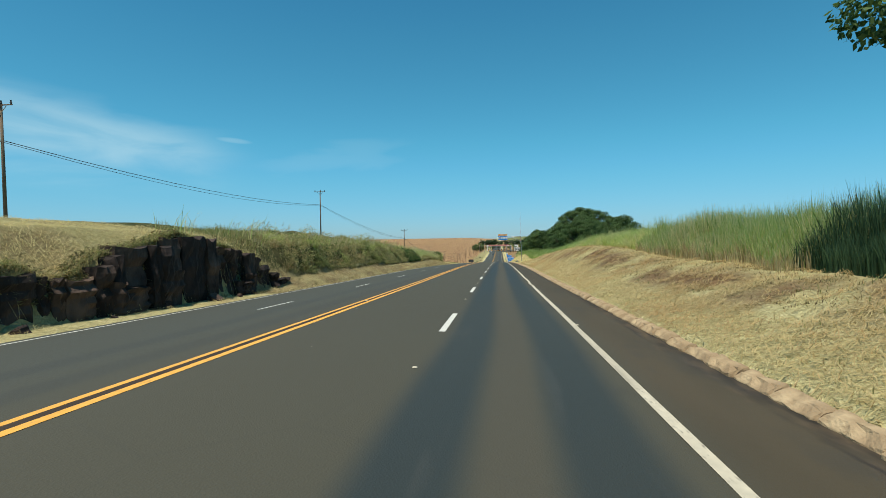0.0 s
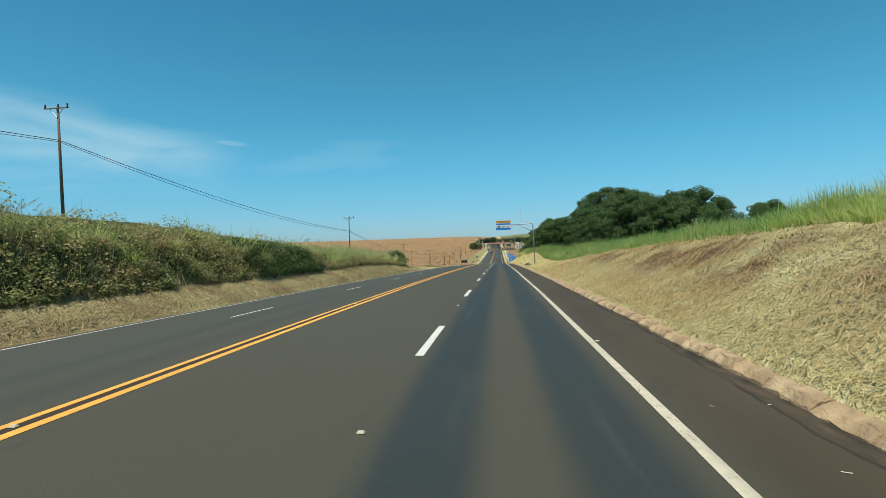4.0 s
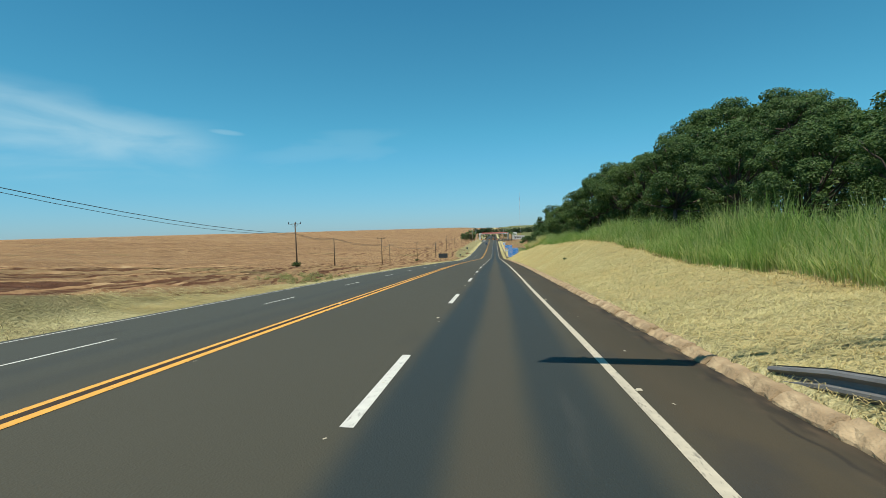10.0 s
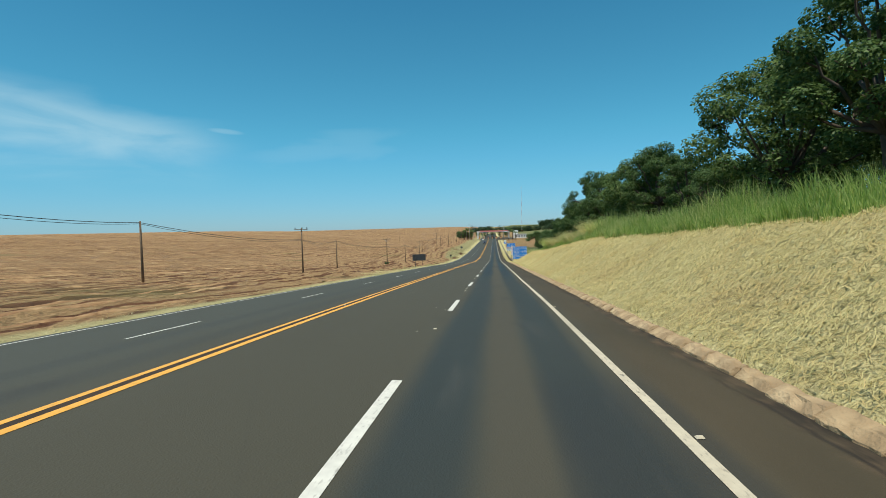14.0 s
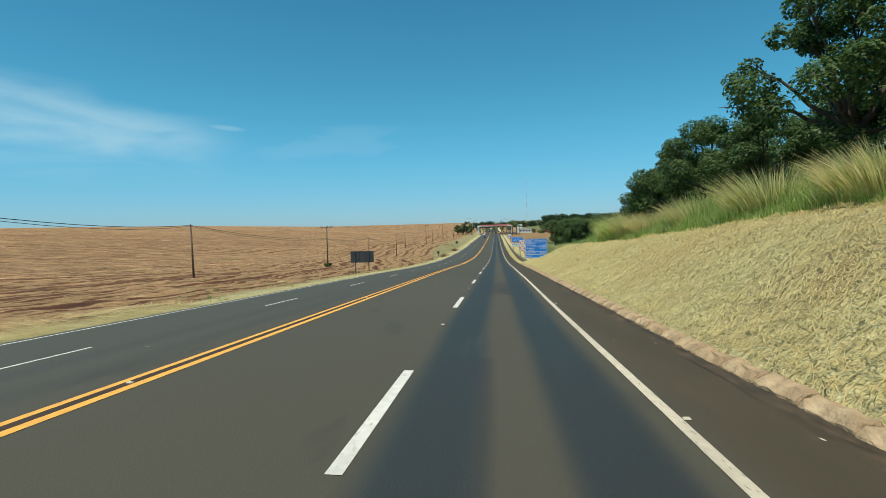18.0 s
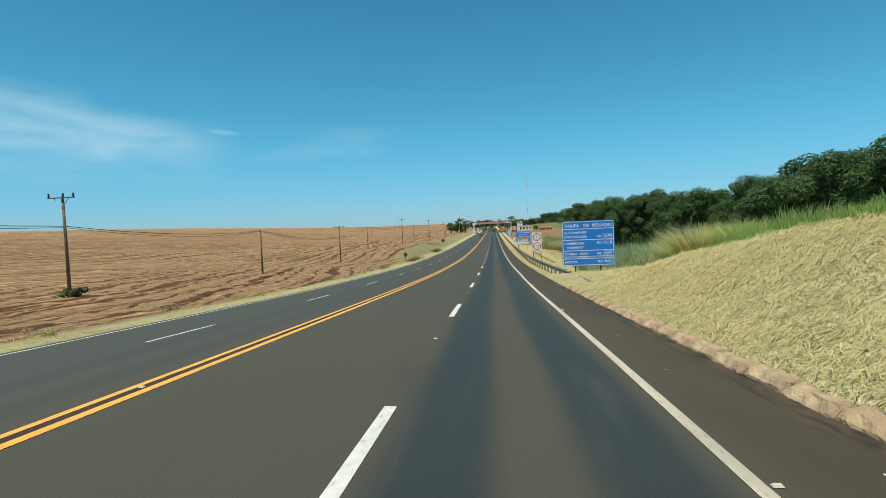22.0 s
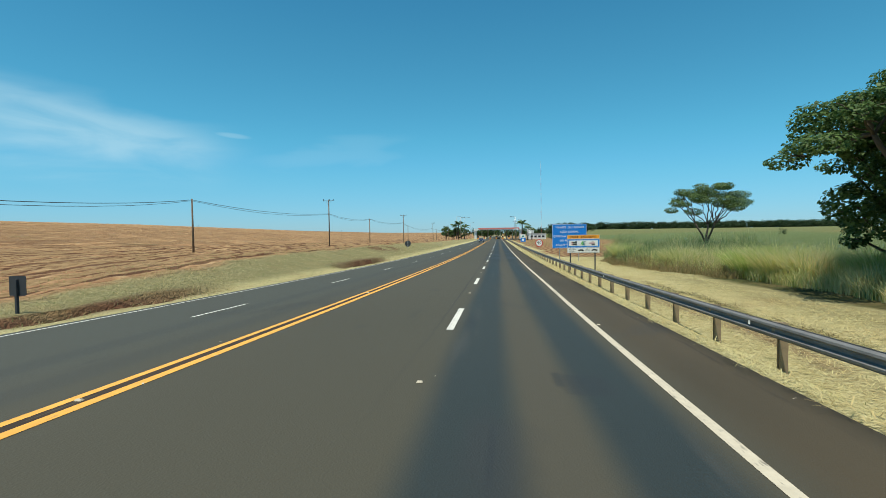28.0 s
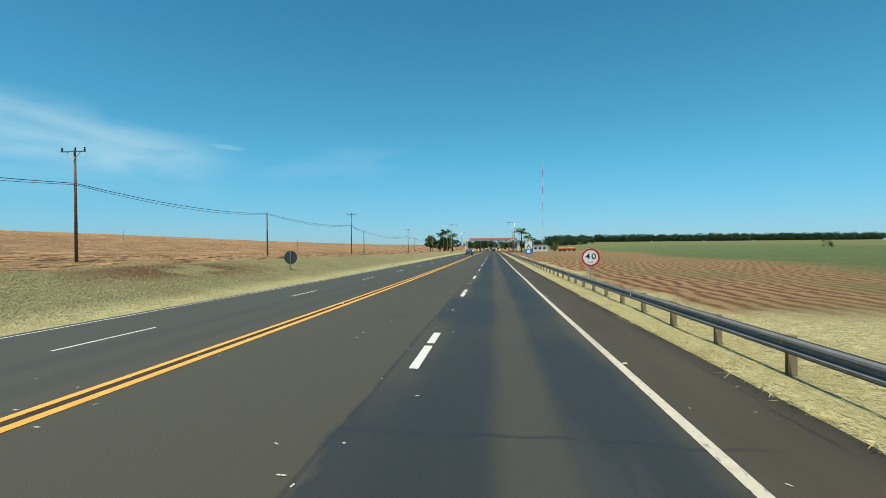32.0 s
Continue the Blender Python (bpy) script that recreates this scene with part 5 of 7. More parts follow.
def blades(name, x, y, height, width, lean, material, segs=2, label="", category="grass", lift=0.0, droop=0.35):
    """Grass blades standing on the land: arrays of places, heights, widths and leans (a vector for each)."""
    n = len(x)
    base = np.stack([x, y, land(x, y) - 0.03 + lift], 1)
    ang = rng.uniform(0, 2 * pi, n)
    side = np.stack([np.cos(ang), np.sin(ang), np.zeros(n)], 1)
    rows = []
    for k in range(segs):
        s = k / segs
        p = base + np.concatenate([lean * (height * s ** 2)[:, None], (height * (s - droop * s ** 2 * np.linalg.norm(lean, axis=1)))[:, None]], 1)
        w = (width * (1 - 0.6 * s ** 2))[:, None] * side / 2
        rows += [p - w, p + w]
    tip = base + np.concatenate([lean * height[:, None], (height * (1 - droop * np.linalg.norm(lean, axis=1)))[:, None]], 1)
    rows.append(tip)
    m = 2 * segs + 1
    v = np.stack(rows, 1).reshape(-1, 3)
    o = (np.arange(n) * m)[:, None]
    quads = np.concatenate([o + np.array([[2 * k, 2 * k + 1, 2 * k + 3, 2 * k + 2]]) for k in range(segs - 1)]) if segs > 1 else None
    tris = o + np.array([[m - 3, m - 2, m - 1]])
    return tagged(new(name, mesh_np(name, v, quads, tris, material)), label, category, kind="stuff")


def leaf_cloud(centres, radii, counts, size, flat=0.7, droop=0.0):
    """Small leaf blades filling clumps: vertices and quads."""
    V = []
    for c, r, n in zip(centres, radii, counts):
        d = rng.normal(size=(n, 3))
        d /= np.linalg.norm(d, axis=1)[:, None]
        rad = r * rng.uniform(0.35, 1.0, n) ** 0.5
        p = np.asarray(c) + d * rad[:, None] * (1, 1, flat)
        nrm = d * 0.7 + (0, 0, 0.75) + rng.normal(size=(n, 3)) * 0.45
        nrm /= np.linalg.norm(nrm, axis=1)[:, None]
        u = rng.normal(size=(n, 3)) - (0, 0, droop)
        u -= nrm * (u * nrm).sum(1)[:, None]
        u /= np.linalg.norm(u, axis=1)[:, None] + 1e-6
        w = np.cross(nrm, u)
        l = size * rng.uniform(0.6, 1.25, n)[:, None]
        V.append(np.stack([p - u * l * 0.5, p + w * l * 0.30, p + u * l * 0.5, p - w * l * 0.30], 1))
    v = np.concatenate(V).reshape(-1, 3)
    return v, np.arange(len(v)).reshape(-1, 4)


def scatter(n, x0, x1, y0, y1):
    return rng.uniform(x0, x1, n), rng.uniform(y0, y1, n)


def leans(n, most, bias=(0.0, 0.0)):
    a, r = rng.uniform(0, 2 * pi, n), rng.uniform(0.1, 1, n) * most
    return np.stack([r * np.cos(a) + bias[0], r * np.sin(a) + bias[1]], 1)


def hay(name, n, x0, x1, y0, y1, label, keep=None, material="hay", short=0.06, far=0.20, loft=1.0):
    """Cut stalks lying loosely over one another."""
    x, y = scatter(n, x0, x1, y0, y1)
    if keep is not None:
        k = keep(x, y)
        x, y = x[k], y[k]
    n = len(x)
    a, l = rng.uniform(0, 2 * pi, n), rng.uniform(short, far, n)
    d = np.stack([np.cos(a), np.sin(a)], 1) * l[:, None]
    w = np.stack([-np.sin(a), np.cos(a)], 1) * rng.uniform(0.0022, 0.0060, n)[:, None]
    p0, p1 = np.stack([x, y], 1), np.stack([x, y], 1) + d
    heap = 0.12 * loft * np.clip(wave_noise(x, y, 0.42, 3.0) + 0.15, 0, 1) + (deck_z(8.45, y) + 0.05 - land(x, y)) * ((x > 7.7) & (x < 8.6))
    z0, z1 = heap + land(p0[:, 0], p0[:, 1]) + rng.uniform(-0.01, 0.06, n) * loft, heap + land(p1[:, 0], p1[:, 1]) + rng.uniform(0.0, 0.11, n) * loft
    v = np.stack([np.column_stack([p0 - w, z0]), np.column_stack([p0 + w, z0]), np.column_stack([p1 + w, z1]), np.column_stack([p1 - w, z1])], 1).reshape(-1, 3)
    return tagged(new(name, mesh_np(name, v, np.arange(4 * n).reshape(-1, 4), None, material)), label, "dry grass", kind="stuff")


def patchy(x, y, amount, scale=2.5, seed=0.0):
    return wave_noise(x, y, scale, seed) + 0.6 * wave_noise(x, y, scale * 0.31, seed + 2) > amount


hay("mown_grass", 240000, 8.72, 14.2, -8, 104, "brownish mown grass on the first part of the verge",
    lambda x, y: (x < 10.7 + 0.6 * wave_noise(x, y, 3.0, 1.0)) | patchy(x, y, 0.0, 1.3, 4.0), "hay_old")
hay("mown_grass", 440000, 8.72, 14.2, 92, 292, "pale dry mown grass on the sloping verge")
hay("mown_grass", 60000, 8.5, 10.9, 288, 430, "thin pale straw trodden flat under the guardrail", None, "hay", 0.04, 0.16, 0.25)
hay("mown_grass", 90000, 10.8, 17.5, 288, 430, "pale dry mown grass behind the guardrail", lambda x, y: ((x < 11.5) | patchy(x, y, -0.5)) & ((y < 402) | (x < 12.4 + 0.5 * wave_noise(x, y, 2.0, 1.0))))
hay("mown_grass", 12000, 12.9, 13.9, 338, 372, "dark broken edge of turf and soil behind the guardrail", lambda x, y: np.abs(x - 13.4 - 0.25 * wave_noise(y * 0, y, 2.0, 3.0)) < 0.22, "dry_herb", 0.08, 0.25)
hay("mown_grass", 16000, 7.95, 8.7, 290, 440, "pale straw straying over the ragged edge of the asphalt", lambda x, y: x > 8.28 + 0.22 * wave_noise(y * 0, y, 1.9, 3.0) + 0.14 * wave_noise(y * 0, y, 0.6, 1.0))
hay("mown_grass", 40000, -10.2, -7.25, 18, 132, "brown mown litter on the foot of the cut", lambda x, y: patchy(x, y, -0.6, 1.6, 3.0), "dry_herb")
hay("mown_grass", 42000, -10.2, -7.25, -4, 140, "dry grass litter along the opposite lane", lambda x, y: patchy(x, y, 0.1, 1.6, 1.0) & ((y > 21) | (x > -9.2)))
hay("mown_grass", 40000, -20, -9.7, -6, 25, "dry mown grass above the rock cut")
hay("mown_grass", 9000, -16, -9.5, -6, 23, "long mown stalks above the rock cut", None, "hay", 0.3, 0.8)
hay("mown_grass", 9000, -10.2, -7.4, 20, 130, "long mown stalks on the foot of the cut", lambda x, y: patchy(x, y, 0.0, 2.5, 6.0), "hay", 0.25, 0.7)
hay("mown_grass", 30000, -14, -7.25, 140, 300, "thin dry grass at the field's margin", lambda x, y: (x > field_edge(y) - 0.8) & patchy(x, y, -0.1, 3.0, 4.0))
hay("mown_grass", 36000, -18, -7.25, 300, 450, "dry grass on the ditch bank", lambda x, y: patchy(x, y, -0.4, 3.0, 7.0) & (x > field_edge(y) - 0.5) & ~((np.abs(x + 9.6) < 1.25) & ((np.abs(y - 357.5) < 6.5) | (np.abs(y - 394.5) < 8.5))))

hay("straw_heap", 9000, -12.2, -8.0, 136, 151, "heaps of long pale straw at the field's margin", lambda x, y: patchy(x, y, -0.3, 1.4, 2.0) & (x > -11.6 + 0.2 * (y - 140)), "hay", 0.4, 1.0)
hay("straw_heap", 5000, -10.4, -7.8, 224, 236, "heaps of long pale straw at the field's margin", lambda x, y: patchy(x, y, -0.3, 1.4, 5.0), "hay", 0.4, 1.0)
# short green regrowth among the straw
for n, x0, x1, y0, y1 in ((26000, 9.0, 14.2, -8, 292), (5000, 9.8, 18, 288, 430), (6000, -13, -7.4, 140, 345), (20000, -20, -7.8, 340, 470)):
    x, y = scatter(n, x0, x1, y0, y1)
    k = patchy(x, y, 0.35, 2.2, 9.0) & ((x > 0) | (x > field_edge(y))) if x0 > 0 or y1 < 346 else patchy(x, y, -0.4, 3, 2)
    x, y = x[k], y[k]
    m = len(x)
    blades("verge_grass", x, y, rng.uniform(0.06, 0.20, m), rng.uniform(0.012, 0.022, m), leans(m, 0.7), "weeds", 2, "short green regrowth in the mown verge")

x, y = scatter(60000, 9.0, 14.0, -8, 110)
k = patchy(x, y, 0.0, 0.5, 4.0)
x, y = x[k], y[k]
m = len(x)
blades("turf", x, y, rng.uniform(0.05, 0.13, m), rng.uniform(0.010, 0.020, m), leans(m, 1.1), "hay_old", 2, "short dry turf in tufts on the bank", "dry grass")
x, y = scatter(26000, 11.2, 14.2, -8, 96)
k = patchy(x, y, 0.1, 0.8, 6.0)
x, y = x[k], y[k]
m = len(x)
blades("turf", x, y, rng.uniform(0.06, 0.15, m), rng.uniform(0.012, 0.024, m), leans(m, 1.0), "dry_herb", 2, "brown dead turf under the brow of the bank", "dry grass")

# tall grass beside the near lane
CLUMPS = ((229.5, 15.2, 1.5, 2.2), (236.0, 15.6, 1.7, 2.7), (243.5, 15.8, 1.5, 2.5), (252.0, 15.8, 1.4, 2.6), (255.5, 15.4, 1.6, 3.0), (258.8, 15.2, 1.6, 2.9), (262.5, 15.6, 1.4, 2.2), (217.0, 15.4, 1.4, 2.8), (222.0, 15.6, 1.5, 2.7), (121.0, 15.4, 1.6, 2.0), (288.5, 15.8, 1.3, 2.0), (291.5, 15.3, 1.6, 2.3), (294.8, 15.9, 1.4, 2.0), (299.0, 16.6, 1.6, 2.0), (377.0, 21.6, 1.5, 2.8), (374.6, 22.2, 1.6, 3.1), (372.4, 22.6, 1.4, 2.8), (369.6, 24.6, 1.3, 3.0), (386.0, 20.2, 1.6, 2.6), (396.5, 18.2, 1.5, 2.9))


def grass_height(y):
    """Height of the tall grass on the near bank."""
    return tab(y, (-14, 2.1), (8, 2.0), (24, 2.1), (27, 2.1), (30, 1.7), (44, 1.5), (77, 1.35), (92, 1.6), (100, 2.4), (116, 2.8), (122, 2.4), (133, 2.6), (146, 2.7), (153, 2.3), (165, 2.1),
               (174, 1.8), (190, 2.1), (215, 2.5), (226, 2.4), (235, 2.2), (256, 2.5), (261, 2.1), (266, 1.4), (285, 1.4), (289, 2.0), (300, 2.0))


def tall_grass(n, x_front, depth, y0, y1, low, high, material, label, width=0.034, lean=0.45):
    y = rng.uniform(y0, y1, n)
    x = x_front(y) + depth * rng.uniform(0, 1, n) ** (1.6 if y1 < 290 else 1.25) + 0.35 * wave_noise(y, y * 0.3, 2.1, 3.0)
    tuft = 0.70 + 0.38 * np.clip(wave_noise(x, y, 1.3, 1.3) + 0.5 + 0.4 * wave_noise(x, y, 4.0, 6.0), 0, 1.3)
    h = rng.uniform(low, high, n) * tuft * (0.40 + 0.60 * np.clip((x - x_front(y)) / 1.3, 0, 1)) * (grass_height(y) if y1 < 290 else 1.0)
    if y0 > 100 and y1 < 290:
        h = h * (0.5 + 0.62 * smooth01(0.9 * wave_noise(x * 0.3, y, 3.2, 2.0) + 0.75))
    if y0 > 290:
        h = h * (0.68 + 0.42 * smooth01(0.8 * wave_noise(x, y, 1.7, 5.0) + 0.6 * wave_noise(x, y, 0.6, 1.0) + 0.6))
    return blades("tall_grass", x, y, h, rng.uniform(0.6, 1.3, n) * width, leans(n, lean, (-0.05, 0.02)), material, 3, label, droop=0.5)


# these blades are coloured dark and bluish to stand for tree shade
tall_grass(14000, lambda y: tab(y, (-14, 13.7), (2, 13.7), (6, 14.2)), 6.0, -8, 8.2, 1.0, 1.35, "shade_cane", "tall cane coloured dark blue-green to carry tree shade", 0.03, 0.22)
tall_grass(22000, lambda y: tab(y, (4, 14.3), (16, 14.1), (27, 14.3)), 6.0, 7.6, 27, 0.95, 1.22, "cane_stand", "tall dense cane stand on the bank", 0.026, 0.22)
tall_grass(5000, lambda y: tab(y, (4, 14.2), (16, 14.0), (27, 14.2)), 1.2, 7.6, 27, 0.5, 1.0, "cane_dry", "dry straw-coloured leaves at the foot of the cane", 0.024, 0.35)
tall_grass(34000, lambda y: tab(y, (20, 14.4), (58, 14.0)), 9.0, 26, 60, 0.85, 1.2, "cane", "yellow-green cane grass on the bank", 0.024, 0.7)
tall_grass(46000, lambda y: tab(y, (58, 14.2), (110, 13.9), (135, 14.2)), 7.0, 58, 138, 0.8, 1.08, "cane_green", "tall green grass in front of the wood", 0.032, 0.55)
tall_grass(62000, lambda y: tab(y, (135, 14.0), (200, 13.8), (250, 14.2), (285, 14.4)), 4.2, 136, 288, 0.72, 1.05, "cane_green", "green grass along the crest of the bank", 0.030, 0.5)
tall_grass(16000, lambda y: tab(y, (92, 13.7), (135, 13.9), (200, 13.7), (250, 14.1), (285, 14.3)), 0.7, 92, 288, 0.14, 0.34, "cane_dry", "dry brown leaves along the foot of the tall grass", 0.022, 0.8)
tall_grass(110000, lambda y: tab(y, (294, 14.6), (316, 13.2), (331, 15.0), (345, 15.6), (356, 19.0), (364, 20.8), (372, 20.8)), 15.0, 294, 366, 1.9, 2.75, "cane_dark", "dense green grass filling the hollow below the wood", 0.042, 0.7)
CANE_FRONT = ((345, 16.5), (356, 19.2), (364, 20.6), (376, 20.7), (382, 18.6), (392, 16.8), (400, 16.8), (406, 18.5), (409, 24))
tall_grass(26000, lambda y: tab(y, *CANE_FRONT), 16.0, 350, 395, 1.9, 2.7, "cane_pale", "tall pale green cane grass", 0.034, 0.6)
tall_grass(14000, lambda y: tab(y, *CANE_FRONT), 14.0, 391, 409, 2.5, 3.2, "cane_edge", "tall dark green cane grass", 0.036, 0.55)
tall_grass(7000, lambda y: tab(y, *CANE_FRONT) - 0.9, 2.4, 376, 398, 0.8, 1.5, "dry_weeds", "half-dry weeds in front of the tall cane grass", 0.026, 0.5)
for y0, x0, r, h in CLUMPS:
    m = 1500
    a, q = rng.uniform(0, 2 * pi, m), r * np.sqrt(rng.uniform(0, 1, m))
    x, y = x0 + q * np.cos(a) * 0.7, y0 + q * np.sin(a)
    lean = np.stack([np.cos(a), np.sin(a)], 1) * (0.15 + 0.5 * q / r)[:, None] + leans(m, 0.2)
    blades("grass_clump", x, y, h * rng.uniform(0.6, 1.0, m), rng.uniform(0.02, 0.04, m), lean, "cane_pale" if (y0 * 7) % 2 < 0.9 else "cane", 3, "tall arching clump of cane grass", "grass clump")

# weeds on the opposite bank
x, y = scatter(80000, -18, -9.9, 22, 125)
k = patchy(x, y, -0.75, 1.7, 3.0) & ((y > 25.5) | (x < -10.8))
x, y = x[k], y[k]
m = len(x)
tuft = 0.5 + 0.5 * np.clip(wave_noise(x, y, 1.0, 4.4) + 0.5, 0, 1.4)
blades("weeds", x, y, rng.uniform(0.35, 0.95, m) * tuft, rng.uniform(0.012, 0.030, m), leans(m, 0.8, (0.15, 0)), "weeds", 3, "tangled weeds and grass covering the road cut", "weeds")


def herbs(n, x0, x1, y0, y1, low, high, leaf, count, material, label, amount, seed, lift=0.55):
    """Cushions of leafy weeds."""
    x, y = scatter(n, x0, x1, y0, y1)
    k = patchy(x, y, amount, 2.4, seed)
    x, y = x[k], y[k]
    r = rng.uniform(low, high, len(x))
    v, q = leaf_cloud(np.stack([x, y, land(x, y) + r * lift], 1), r, [count] * len(x), leaf, 0.8)
    tagged(new("herbs", mesh_np("herbs", v, q, None, material)), label, "weeds", kind="stuff")


herbs(60, -12.0, -8.4, 152, 164, 0.2, 0.4, 0.10, 90, "weeds", "low green weeds at the field's margin", -2.0, 1.0, 0.3)
herbs(150, -13.0, -8.2, 236, 330, 0.15, 0.35, 0.10, 60, "weeds", "patches of low weeds between the road and the stubble", 0.1, 3.0, 0.2)
herbs(1100, -14.5, -10.0, 25.5, 123, 0.2, 0.45, 0.11, 70, "dry_weeds", "brownish half-dry herbs matted over the road cut", -0.6, 4.0)
herbs(1100, -14.5, -10.0, 25.5, 123, 0.2, 0.5, 0.12, 70, "weeds", "leafy olive-green herbs in cushions on the road cut", -0.6, 5.0)
herbs(700, -10.5, -9.85, 25.5, 122, 0.22, 0.5, 0.12, 60, "weeds", "leafy weeds that hang over the mown foot of the cut", -0.7, 8.0, 0.8)
herbs(300, -14.0, -9.9, 26, 123, 0.2, 0.5, 0.11, 80, "bushes", "darker green herbs among the weeds", 0.25, 1.0)
herbs(160, -13.0, -9.9, 60, 122, 0.3, 0.6, 0.12, 90, "bushes", "dark shrubby growth on the lower end of the cut", 0.0, 6.0)
herbs(360, -12.6, -9.7, 72, 83, 0.3, 0.65, 0.12, 110, "bushes", "dense dark green shrub that fills the cut", -2.0, 2.0, 0.8)
herbs(150, -13.2, -10.4, 25.5, 122, 0.5, 0.95, 0.14, 170, "weeds", "taller leafy weeds standing over the rest", -0.2, 3.0, 0.9)
# arching tussocks
for k in range(60):
    x0, y0 = rng.uniform(-12.6, -10.2), rng.uniform(24, 122)
    m, h = 110, rng.uniform(0.8, 1.5)
    a = rng.uniform(0, 2 * pi, m)
    q = 0.25 * np.sqrt(rng.uniform(0, 1, m))
    lean = np.stack([np.cos(a), np.sin(a)], 1) * (0.3 + 1.8 * q)[:, None]
    blades("grass_tussock", x0 + q * np.cos(a), y0 + q * np.sin(a), h * rng.uniform(0.6, 1.0, m), rng.uniform(0.012, 0.022, m), lean, "cane", 3, "arching tussock of pale grass among the weeds", "grass clump", 0.0, 0.5)
x, y = scatter(1500, -13.2, -10.6, 14, 124)
k = patchy(x, y, 0.15, 3.5, 8.0)
x, y = x[k], y[k]
m = len(x)
blades("weeds", x, y, rng.uniform(1.1, 2.1, m), rng.uniform(0.02, 0.04, m), leans(m, 0.7, (0.1, 0.25)), "cane", 3, "tall flowering grass stems on top of the bank", "weeds")

# the stand of flowering grass on the lower end of the cut, bent by the wind
n = 9000
y = rng.uniform(86, 124.4, n)
x = -10.5 - 2.6 * rng.uniform(0, 1, n) ** 1.3 + 0.3 * wave_noise(y, y * 0.4, 2.0, 1.0)
k = patchy(x, y, -0.7, 2.2, 2.0)
x, y = x[k], y[k]
m = len(x)
blades("tall_grass", x, y, rng.uniform(0.8, 1.75, m) * tab(y, (86, 0.7), (96, 1.0), (108, 0.9), (116, 0.8), (119, 1.15), (124, 1.6)), rng.uniform(0.018, 0.036, m), leans(m, 0.45, (0.18, 0.22)), "cane_stand", 3, "tall yellow-green grass on the lower end of the cut", "grass", 0.0, 0.4)
PV, PT = [], []
for k in range(300):
    y0 = float(rng.choice((rng.uniform(22, 60), rng.uniform(84, 124))))
    x0 = float(rng.uniform(-12.6, -10.7))
    h = float(rng.uniform(1.2, 2.2)) * (0.8 if y0 < 70 else 1.0)
    z0 = float(land(x0, y0))
    bend = np.array((rng.uniform(0.05, 0.30), rng.uniform(0.1, 0.45), 0.0))
    for t in np.linspace(0.70, 1.0, 9):
        c = np.array((x0, y0, z0)) + bend * h * t ** 2.2 + np.array((0, 0, h * (t - 0.18 * t ** 3)))
        for _ in range(5):
            d = rng.normal(size=3) * (0.5, 0.5, 0.25) + (0.3, 0.5, -0.25)
            d *= rng.uniform(0.07, 0.17) * (1.35 - t) / np.linalg.norm(d) * 2.2
            w = np.cross(d, rng.normal(size=3))
            w *= 0.007 / (np.linalg.norm(w) + 1e-6)
            i = len(PV)
            PV += [c - w, c + w, c + d]
            PT.append((i, i + 1, i + 2))
    for t in np.linspace(0, 0.9, 10):
        a, b = (np.array((x0, y0, z0)) + bend * h * q ** 2.2 + np.array((0, 0, h * (q - 0.18 * q ** 3))) for q in (t, t + 0.1))
        i = len(PV)
        PV += [a + (0.006, -0.006, 0), a - (0.006, -0.006, 0), b]
        PT.append((i, i + 1, i + 2))
tagged(new("grass_plumes", mesh_np("grass_plumes", np.array(PV), None, PT, "plume")), "feathery pale grass plumes bent by the wind", "grass", kind="stuff")

# ---- rows of straw in the ploughed field ----


def straw_rows(name, paths, width, height, label):
    """Low ridges of straw and turned soil along paths, broken and uneven."""
    V, Q, base = [], [], 0
    for x, y in paths:
        keep = x < field_edge(y) - 0.8
        x, y = x[keep], y[keep]
        if len(x) < 6:
            continue
        d = np.stack([np.gradient(x), np.gradient(y)], 1)
        d /= np.linalg.norm(d, axis=1)[:, None] + 1e-9
        side = np.stack([d[:, 1], -d[:, 0]], 1)
        cover = np.clip(0.65 + 0.9 * wave_noise(x, y, 7.0, 2.2) + 0.7 * wave_noise(x, y, 2.6, 5.1), 0, 1.3)
        h = height * cover * rng.uniform(0.6, 1.25, len(x)) - 0.05
        w = width * (0.45 + 0.45 * cover) * rng.uniform(0.75, 1.25, len(x)) / 2
        ground = land(x, y)
        for u, up in ((-1.0, 0.0), (-0.25, 1.0), (0.3, 0.9), (1.0, 0.0)):
            px, py = x + side[:, 0] * w * u, y + side[:, 1] * w * u
            V.append(np.stack([px, py, ground + (h if up else -0.10) * (up or 1.0)], 1))
        n = len(x)
        i = np.arange(n - 1)
        for c in range(3):
            Q.append(np.stack([base + c * n + i, base + c * n + i + 1, base + (c + 1) * n + i + 1, base + (c + 1) * n + i], 1))
        base += 4 * n
    tagged(new(name, mesh_np(name, np.concatenate(V), np.concatenate(Q), None, "windrow")), label, "field", kind="stuff")


near_rows = []
for k in range(15):
    y = np.arange(122.0, 480.0, 0.8)
    x = -8.9 - 2.1 * k - 0.05 * (y - 240) + 0.5 * wave_noise(y * 0 + 3.1 * k, y, 11.0, 0.5) + 0.9 * wave_noise(y * 0, y, 40.0, 2.5)
    near_rows.append((x, y))
straw_rows("straw_rows", near_rows, 0.8, 0.09, "rows of pale straw and stubble beside the road")
far_rows = []
for k in range(118):
    y = np.arange(40.0, 900.0, 2.2)
    x = 96 - 6.4 * k + 0.55 * (y - 300) + 2.6 * wave_noise(y * 0 + 0.4 * k, y, 45.0, 1.5) + 6.0 * wave_noise(y * 0, y + 2.0 * k, 130.0, 0.7)
    inside = (x < -38 - 0.05 * (y - 240)) & (x > -340)
    far_rows.append((x[inside], y[inside]))
